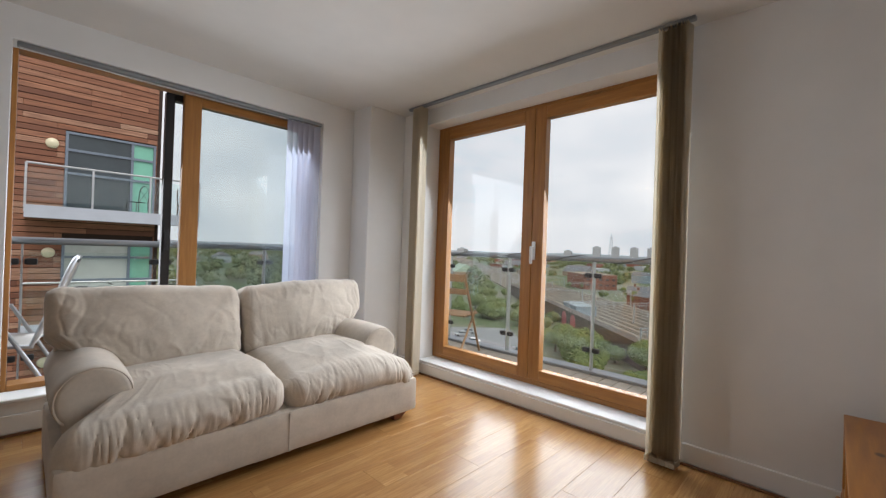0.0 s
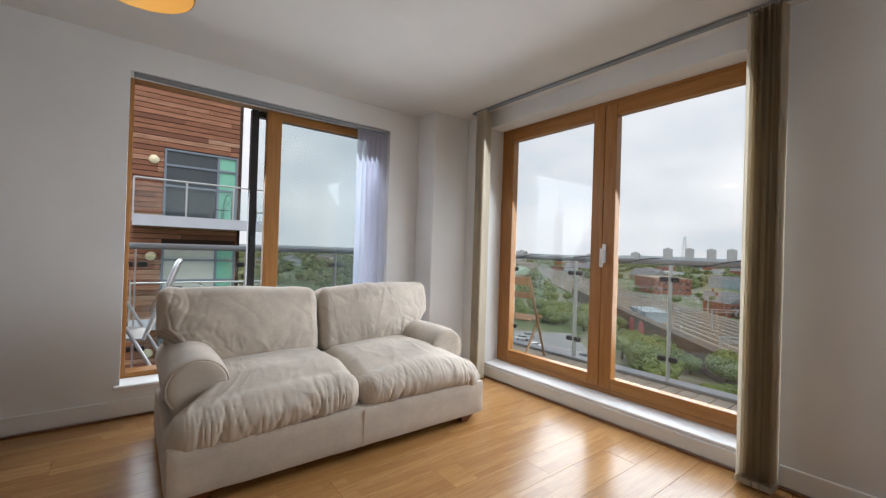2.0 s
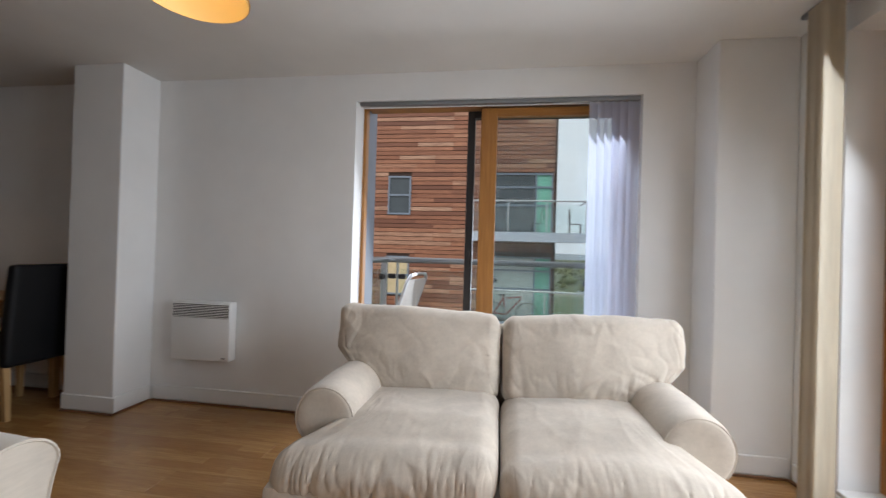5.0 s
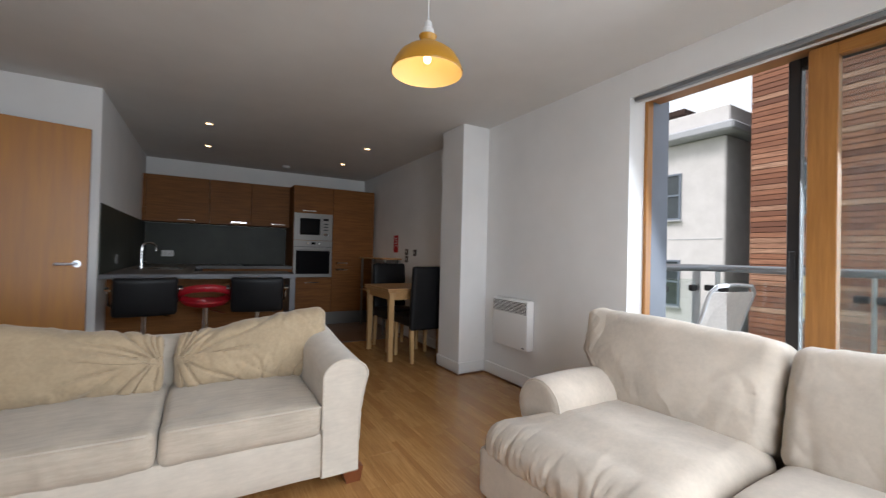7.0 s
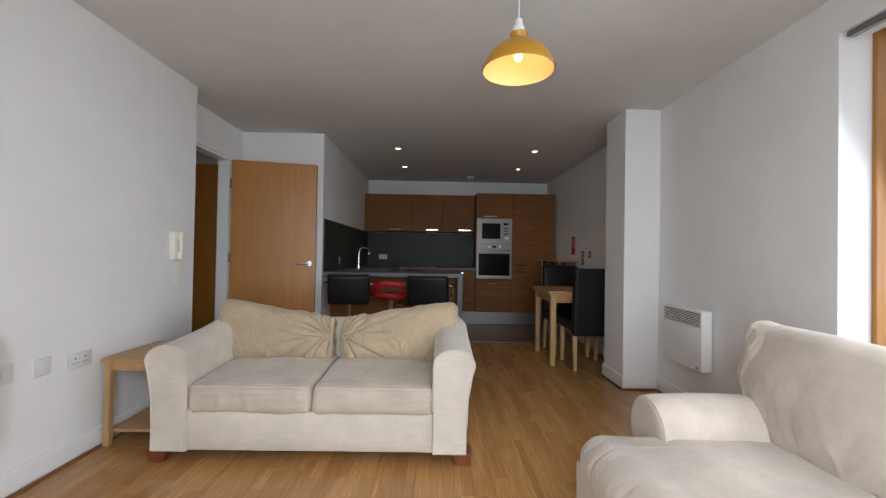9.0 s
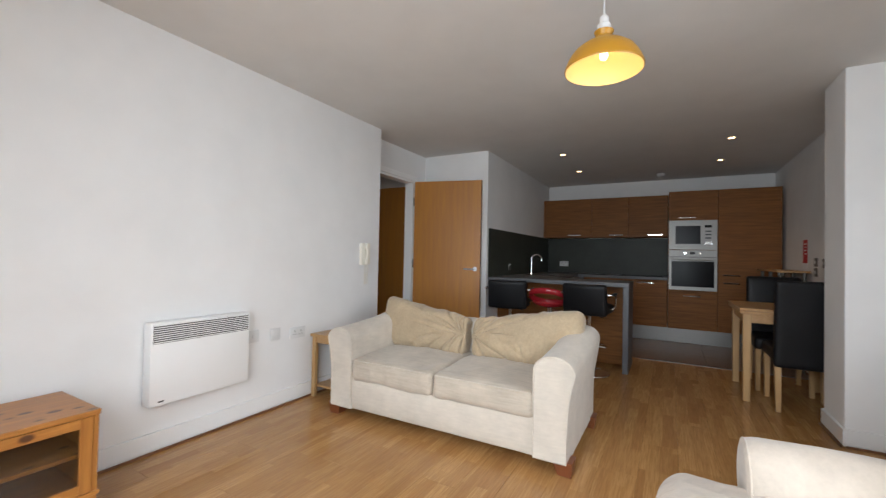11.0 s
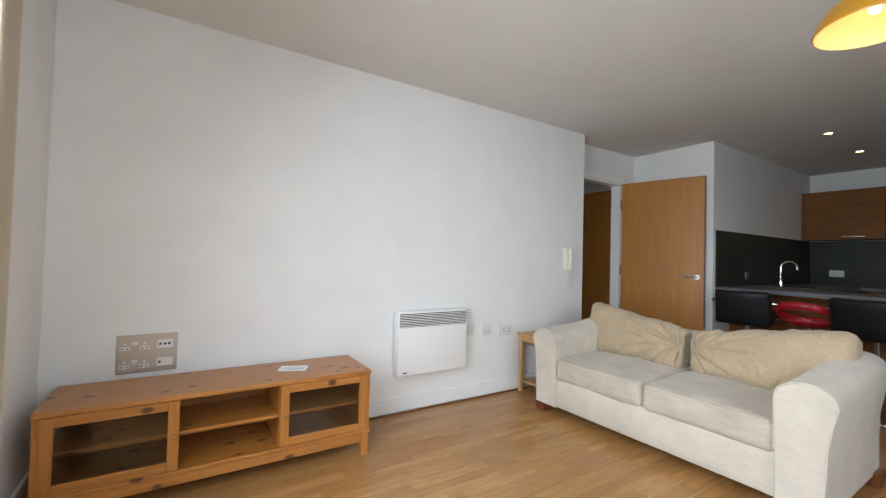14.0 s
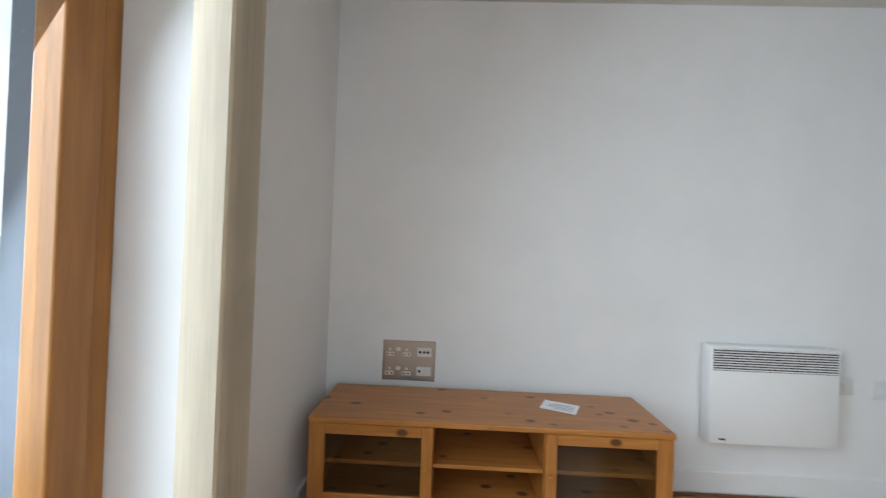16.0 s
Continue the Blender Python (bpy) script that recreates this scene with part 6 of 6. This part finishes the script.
strip("road", 30, 135, -30, 25, 0.0, 0.06, ASPHALT, "grey asphalt car park and road", "road")
strip("road", 135.2, 330, -34, -2, 0.0, 0.05, ASPHALT, "grey asphalt yard", "road")
strip("railway_bed", 30, 1600, 49, 96, 0.0, 1.2, BALLAST.m, "brown railway ballast bed", "railway")
bm = bmesh.new()
for k in range(11):
    p = 51.5 + k * 4.1
    for g in (-0.72, 0.72):
        box(bm, -785, 785, -(p - 72.5) + g - 0.14, -(p - 72.5) + g + 0.14, 1.2, 1.36)
mid = town(815, 72.5)
solid("railway_tracks", bm, RAILS, "parallel rusty rails running into the distance", "railway tracks", pose(mid.x, mid.y, G, 0, 0, TURN45), kind="stuff")

for k in range(9):
    l = 95 + 52 * k
    mid = town(l, 72.5)
    gan = thing("railway_gantry", "silver steel gantry spanning the railway tracks", "gantry", pose(mid.x, mid.y, G, 0, 0, TURN45), "gantries over the railway")
    for y in (-24.0, 0.0, 24.0):
        part("mast", boxes((-0.16, 0.16, y - 0.16, y + 0.16, 0.0 if abs(y) > 20 else 1.2, 8.6)), POST_GREY, gan)
    part("beam", boxes((-0.12, 0.12, -24.0, 24.0, 7.6, 7.75), (-0.12, 0.12, -24.0, 24.0, 8.45, 8.6)), POST_GREY, gan)
    for j in range(16):
        y = -22.5 + 3 * j
        part("hanger", boxes((-0.06, 0.06, y - 0.06, y + 0.06, 6.4, 8.5)), POST_GREY, gan)

mid = town(150, 47.0)
via = thing("viaduct_wall", "sooty stone railway wall with faded red arch doors", "viaduct", pose(mid.x, mid.y, G, 0, 0, TURN45))
part("wall", boxes((-100, 100, -1.6, 1.2, 0.0, 5.6)), STONE, via)
part("coping", boxes((-100, 100, -1.9, 1.5, 5.6, 6.0)), STONE, via)
for x in (-18.0, -9.0):
    bm = boxes((x, x + 4.6, 1.2, 1.35, 0.0, 3.0))
    bmesh.ops.create_cone(bm, cap_ends=True, segments=24, radius1=2.3, radius2=2.3, depth=0.14, matrix=Matrix.Translation((x + 2.3, 1.27, 3.0)) @ pose(0, 0, 0, 90, 0, 0))
    part("arch_door", bm, PINK, via, "faded red arched doors")


def house(name, label, l, p, w, d, h, mat, roof="pitch", roofmat=None, turn=0.0, rows=(), cols=0, group=""):
    """A plain building with rows of windows and a pitched, flat or shed roof."""
    at = town(l, p)
    ob = thing(name, label, "building", pose(at.x, at.y, G, 0, 0, TURN45 + turn), group)
    part("wall", boxes((-w / 2, w / 2, -d / 2, d / 2, 0.0, h)), mat, ob)
    if roof == "pitch":
        bm = bmesh.new()
        r = d * 0.32
        v = [bm.verts.new(c) for c in ((-w / 2 - 0.3, -d / 2 - 0.3, h), (w / 2 + 0.3, -d / 2 - 0.3, h), (w / 2 + 0.3, d / 2 + 0.3, h), (-w / 2 - 0.3, d / 2 + 0.3, h), (-w / 2 - 0.3, 0, h + r), (w / 2 + 0.3, 0, h + r))]
        for f in ((0, 1, 5, 4), (2, 3, 4, 5), (0, 4, 3), (1, 2, 5), (3, 2, 1, 0)):
            bm.faces.new([v[i] for i in f])
        ro = part("roof", bm, roofmat or SLATE, ob)
        if w < 25:
            part("chimney", boxes((w * 0.28, w * 0.28 + 0.9, -0.4, 0.4, h, h + r + 1.1)), mat, ro)
    else:
        part("roof", boxes((-w / 2 - 0.2, w / 2 + 0.2, -d / 2 - 0.2, d / 2 + 0.2, h, h + 0.5)), roofmat or SLATE, ob)
    for z in rows:
        for k in range(cols):
            x = -w / 2 + (k + 0.5) * w / cols
            part("window", boxes((x - w / cols * 0.28, x + w / cols * 0.28, -d / 2 - 0.06, -d / 2 - 0.001, z, z + 1.4)), PANE_DARK, ob)
            yv = -d / 2 + (k + 0.5) * d / cols
            part("window", boxes((-w / 2 - 0.06, -w / 2 - 0.001, yv - d / cols * 0.25, yv + d / cols * 0.25, z, z + 1.4)), PANE_DARK, ob)
    return ob


house("warehouse", "red brick warehouse beside the railway", 318, 122, 40, 24, 11, BRICK, "flat", BRICK_PALE, 0, (3, 7), 5)
house("house", "red brick house with a slate roof by the tracks", 200, 104, 14, 9, 6, BRICK, "pitch", SLATE, 18, (1, 3.6), 3, "houses by the railway")
house("house", "brick house with a slate roof by the tracks", 214, 112, 18, 10, 6.5, BRICK, "pitch", SLATE, 60, (1, 3.6), 3, "houses by the railway")
house("house", "small red brick house by the tracks", 187, 110, 9, 8, 5, BRICK, "pitch", BRICK, 18, (1, 3.2), 2, "houses by the railway")
house("shed", "low industrial shed with a pale green roof", 400, 26, 34, 22, 6, BRICK_PALE, "pitch", GREEN_ROOF, 10)
house("shed", "grey-blue metal shed beside the tracks", 168, 60, 16, 8, 4.5, GREY_SHED, "flat", GREY_SHED, 0)
house("shed", "small brick hut with an orange roof", 262, 16, 9, 7, 3.5, BRICK, "pitch", BRICK, 5)
rnd = random.Random(11)
for k in range(34):
    l, p = rnd.uniform(330, 1100), rnd.uniform(105, 620)
    w, d, h = rnd.uniform(14, 60), rnd.uniform(10, 26), rnd.uniform(5, 12)
    house("building", rnd.choice(("distant red brick building", "distant buff brick building", "distant grey flat-roofed building")) + " in the town", l, p, w, d, h, rnd.choice((BRICK, BRICK, BRICK_PALE, GREY_SHED, CONCRETE)), rnd.choice(("pitch", "flat")), rnd.choice((SLATE, CONCRETE, SLATE)), rnd.uniform(0, 90), (2,), 4, "distant town buildings")
for k in range(14):
    l, p = rnd.uniform(420, 1200), rnd.uniform(-330, 20)
    house("building", "distant low building among trees", l, p, rnd.uniform(14, 40), rnd.uniform(10, 20), rnd.uniform(5, 9), rnd.choice((BRICK, BRICK_PALE, CONCRETE)), "pitch", SLATE, rnd.uniform(0, 90), (2,), 4, "distant town buildings")

F1, R1 = Vector((0.66, 0.752, 0)), Vector((0.752, -0.66, 0))


def bearing(u, far):
    return (F1 + R1 * u) * far


for u, w, top in ((0.475, 34, 36), (0.525, 40, 37), (0.575, 46, 37), (0.622, 42, 38), (0.40, 24, 18), (0.30, 60, 10), (0.13, 40, 12), (0.05, 30, 20)):
    at = bearing(u, 1500)
    tw = thing("tower_block", "distant grey concrete tower block on the skyline", "tower block", pose(at.x, at.y, G, 0, 0, 20), "tower blocks on the skyline")
    part("wall", boxes((-w / 2, w / 2, -14, 14, 0.0, top - G)), CONCRETE, tw)
    part("roof", boxes((-w / 5, w / 5, -6, 6, top - G, top - G + 4)), CONCRETE, tw)
    for k in range(5):
        x = -w / 2 + (k + 0.5) * w / 5
        part("window_strip", boxes((x - w / 18, x + w / 18, -14.3, -14.001, 6, top - G - 2)), PANE_DARK, tw)
# self-lit pale ring paints distant haze along the horizon; no hills stand there
HAZE_GLOW = glow("painted_haze_glow", (0.60, 0.68, 0.74), 0.62)
HAZE_GLOW.node_tree.nodes["Principled BSDF"].inputs["Base Color"].default_value = (0.1, 0.11, 0.12, 1)
bm = bmesh.new()
ring = []
for k in range(220):
    a = 2 * math.pi * k / 220
    h = 24 + 7 + 9 * noise.noise(Vector((math.cos(a) * 5, math.sin(a) * 5, 0.3))) + 3 * noise.noise(Vector((math.cos(a) * 30, math.sin(a) * 30, 0.3)))
    ring.append([bm.verts.new((2300 * math.cos(a), 2300 * math.sin(a), G + z_)) for z_ in (-1.0, h)])
for k in range(220):
    p, q = ring[k], ring[(k + 1) % 220]
    bm.faces.new((p[0], q[0], q[1], p[1]))
setting("backdrop", bm, HAZE_GLOW, "glowing pale ring standing in for haze along the horizon", "backdrop")
at = bearing(0.513, 1180)
mast = thing("lattice_mast", "tall steel lattice mast on the skyline", "mast", pose(at.x, at.y, G))
for sx in (-1, 1):
    for sy in (-1, 1):
        part("leg", tube(bmesh.new(), (sx * 8, sy * 8, 0), (sx * 1.6, sy * 1.6, 86), 0.5, n=6), POST_GREY, mast)
for k in range(12):
    z = 5 + 6.8 * k
    h = 8 - 6.4 * z / 86
    part("brace", bent(bmesh.new(), [Vector((-h, -h, z)), Vector((h, -h, z)), Vector((h, h, z)), Vector((-h, h, z)), Vector((-h, -h, z))], 0.3, 5), POST_GREY, mast)
    part("diagonal", bent(bmesh.new(), [Vector((-h, -h, z)), Vector((h * 0.93, -h * 0.93, z + 6.3))], 0.28, 5), POST_GREY, mast)
part("antenna", tube(bmesh.new(), (0, 0, 86), (0, 0, 94), 0.5, n=6), POST_GREY, mast)


def car(m, paint_mat, label):
    ob = thing("car", label, "car", m, "cars in the car park")
    part("body", soft(bmesh.new(), 2.1, 0.87, 0.36, 0.16, (14, 8, 4), (0, 0, 0.04), None, Matrix.Translation((0, 0, 0.62))), paint_mat, ob, smooth=True)
    part("cabin", soft(bmesh.new(), 1.15, 0.76, 0.34, 0.22, (10, 8, 4), (0, 0, 0.03), None, Matrix.Translation((-0.15, 0, 1.12))), PANE_DARK, ob, smooth=True)
    part("roof", soft(bmesh.new(), 0.85, 0.68, 0.05, 0.04, (8, 6, 2), (0, 0, 0.02), None, Matrix.Translation((-0.2, 0, 1.45))), paint_mat, ob, smooth=True)
    for x in (-1.3, 1.3):
        for y in (-0.82, 0.82):
            part("wheel", tube(bmesh.new(), (x, y - 0.1, 0.32), (x, y + 0.1, 0.32), 0.32, n=16), DARK, ob)


CAR_PAINTS = ((METAL_WHITE, "white parked car on the asphalt"), (paint("silver_car_paint", (0.45, 0.46, 0.48), 0.25, 0, 0), "silver parked car on the asphalt"), (paint("dark_car_paint", (0.03, 0.035, 0.05), 0.2, 0, 0), "dark blue parked car on the asphalt"), (paint("red_car_paint", (0.30, 0.02, 0.02), 0.2, 0, 0), "red parked car on the asphalt"))
rnd = random.Random(3)
for k in range(16):
    l, p = (76 + 3.2 * k, 21.5) if k < 9 else (98 + 4.5 * (k - 9), 6 + rnd.uniform(-5, 5))
    at = town(l, p)
    m_, lab = CAR_PAINTS[rnd.choice((0, 0, 1, 1, 2, 3))]
    car(pose(at.x, at.y, G + 0.06, 0, 0, TURN45 + 90 + rnd.uniform(-6, 6)), m_, lab)


def tree_meshes(seed, h, r, n):
    """A trunk with limbs, and a crown of leaf clumps with gaps."""
    rd = random.Random(seed)
    bm = tube(bmesh.new(), (0, 0, 0), (0, 0, h * 0.55), r * 0.09, r * 0.05, n=8)
    lobes = []
    for k in range(9):
        a, e = rd.uniform(0, 6.28), rd.uniform(-0.1, 0.5)
        q = rd.uniform(0.25, 0.62) * r
        c = Vector((q * math.cos(a), q * math.sin(a), h * (0.52 + 0.3 * e + rd.uniform(0, 0.14))))
        lobes.append((c, rd.uniform(0.34, 0.52) * r))
        tube(bm, (0, 0, h * rd.uniform(0.25, 0.5)), c, r * 0.035, r * 0.012, n=5)
    lobes.append((Vector((0, 0, h * 0.8)), r * 0.48))
    trunk = mesh_of("trunk", bm, BARK)
    vs, fs = [], []
    for k in range(n):
        c, lr = rd.choice(lobes)
        d = Vector((rd.gauss(0, 1), rd.gauss(0, 1), rd.gauss(0, 1) * 0.85)).normalized()
        p = c + d * lr * rd.uniform(0.72, 1.08)
        s_ = r * rd.uniform(0.06, 0.125)
        t1 = d.orthogonal().normalized()
        t1.rotate(Matrix.Rotation(rd.uniform(0, 6.28), 3, d))
        t2 = d.cross(t1)
        tilt = d * rd.uniform(-0.5, 0.5) * s_
        i0 = len(vs)
        vs += [p - t1 * s_ - tilt, p - t2 * s_ * 0.8 + d * s_ * 0.35, p + t1 * s_ + tilt, p + t2 * s_ * 0.8 + d * s_ * 0.3, p + d * s_ * 0.55]
        fs += [(i0, i0 + 1, i0 + 4), (i0 + 1, i0 + 2, i0 + 4), (i0 + 2, i0 + 3, i0 + 4), (i0 + 3, i0, i0 + 4)]
    me = bpy.data.meshes.new("crown")
    me.from_pydata([tuple(v) for v in vs], [], fs)
    me.materials.append(LEAF)
    return trunk, me


KINDS = [tree_meshes(71, 8.5, 4.2, 2600), tree_meshes(72, 7.0, 4.6, 2600), tree_meshes(73, 5.0, 3.8, 2200)]
first = []
for k, (tr, cr) in enumerate(KINDS):
    at = town(88 + 9 * k, 32 + 4 * k)
    ob = thing("tree", "leafy green tree beside the railway wall", "tree", pose(at.x, at.y, G), "trees beside the railway")
    for nm, me in (("trunk", tr), ("crown", cr)):
        c = new(nm, me)
        c.parent = ob
    first.append(ob)
rnd = random.Random(21)
spots = []
for k in range(95):
    if k < 62:
        l = rnd.uniform(48, 185)
        spots.append((l, rnd.uniform(29, 44) if l < 137 else rnd.uniform(3, 43)))
    elif k < 80:
        spots.append((rnd.uniform(150, 330), rnd.uniform(4, 40)))
    else:
        spots.append((rnd.uniform(150, 320), rnd.uniform(99, 140)))
for l, p in spots:
    at = town(l, p)
    c = copy_thing(first[rnd.randrange(3)], pose(at.x, at.y, G, 0, 0, rnd.uniform(0, 360)))
    k = rnd.uniform(0.5, 0.95)
    c.scale = (k, k, k * rnd.uniform(0.8, 1.1))

# far woods: crowns of leaf clumps in one mesh
nr = np.random.RandomState(4)
vv, ff, count = [], [], 0
for k in range(1900):
    if k < 1100:
        l, p = nr.uniform(230, 1500), nr.uniform(-900, 30) if k < 760 else nr.uniform(-260, 42)
    else:
        l, p = nr.uniform(320, 1700), nr.uniform(100, 900)
    c = town(float(l), float(p))
    if -8 < c.x < 3.5 and c.y < 60:
        continue
    r, n = nr.uniform(3.2, 6.5), 46
    d = nr.randn(n, 3)
    d[:, 2] = np.abs(d[:, 2]) * 0.9 - 0.25
    d /= np.linalg.norm(d, axis=1, keepdims=True)
    lobe = 1 + 0.28 * np.sin(3 * np.arctan2(d[:, 1], d[:, 0]) + nr.uniform(0, 6))[:, None]
    at_ = d * lobe * r * nr.uniform(0.72, 1.05, (n, 1)) * np.array([1, 1, nr.uniform(0.7, 1.05)]) + np.array([c.x, c.y, G + r * 0.55])
    t1 = np.cross(d, nr.randn(n, 3))
    t1 /= np.linalg.norm(t1, axis=1, keepdims=True)
    t2 = np.cross(d, t1)
    s_ = r * nr.uniform(0.26, 0.42, (n, 1))
    quad = np.stack([at_ - t1 * s_, at_ - t2 * s_, at_ + t1 * s_, at_ + t2 * s_, at_ + d * s_ * 0.45], 1).reshape(-1, 3)
    base = count + 5 * np.arange(n)[:, None]
    vv.append(quad)
    ff.append(np.concatenate([base + np.array(f) for f in ((0, 1, 4), (1, 2, 4), (2, 3, 4), (3, 0, 4))]))
    count += 5 * n
me = bpy.data.meshes.new("woodland")
me.from_pydata(np.concatenate(vv).tolist(), [], np.concatenate(ff).tolist())
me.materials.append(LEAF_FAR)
tagged(new("woodland", me), "distant green woodland between the houses", "woodland", kind="stuff")

# ---- floor boards and tiles ----
plank_mesh = {}


def plank(name, w, d, mat):
    key = (name, round(w, 3), round(d, 3))
    if key not in plank_mesh:
        plank_mesh[key] = mesh_of(name, boxes((0, w, 0, d, -0.0135, 0.0), bevel=0.0007), mat)
    return plank_mesh[key]


def lay(name, x0, x1, y0, y1, length, depth, gap, mat, stagger):
    """Pieces laid along x in rows, as children of the floor."""
    row, y = 0, y0
    while y < y1 - 0.01:
        d = min(depth, y1 - y)
        x = x0 - stagger(row)
        while x < x1 - 0.005:
            a, b = max(x, x0), min(x + length, x1)
            if b - a > 0.02:
                ob = new(name, plank(name, b - a - gap, d - gap, mat))
                ob.parent = floor
                ob.location = (a, y, 0)
            x += length
        y += depth
        row += 1


lay("plank", -3.32, E, HY - 0.1, N, 1.285, 0.1935, 0.0006, LAMINATE, lambda r: (r * 0.47) % 1.285)
lay("tile", W, -3.335, KY, N, 0.45, 0.45, 0.004, TILE, lambda r: 0.0)
setting("trim", boxes((-3.336, -3.31, 2.2, N, -0.002, 0.006), bevel=0.002), STEEL, "metal threshold strip between tiles and laminate", "threshold")
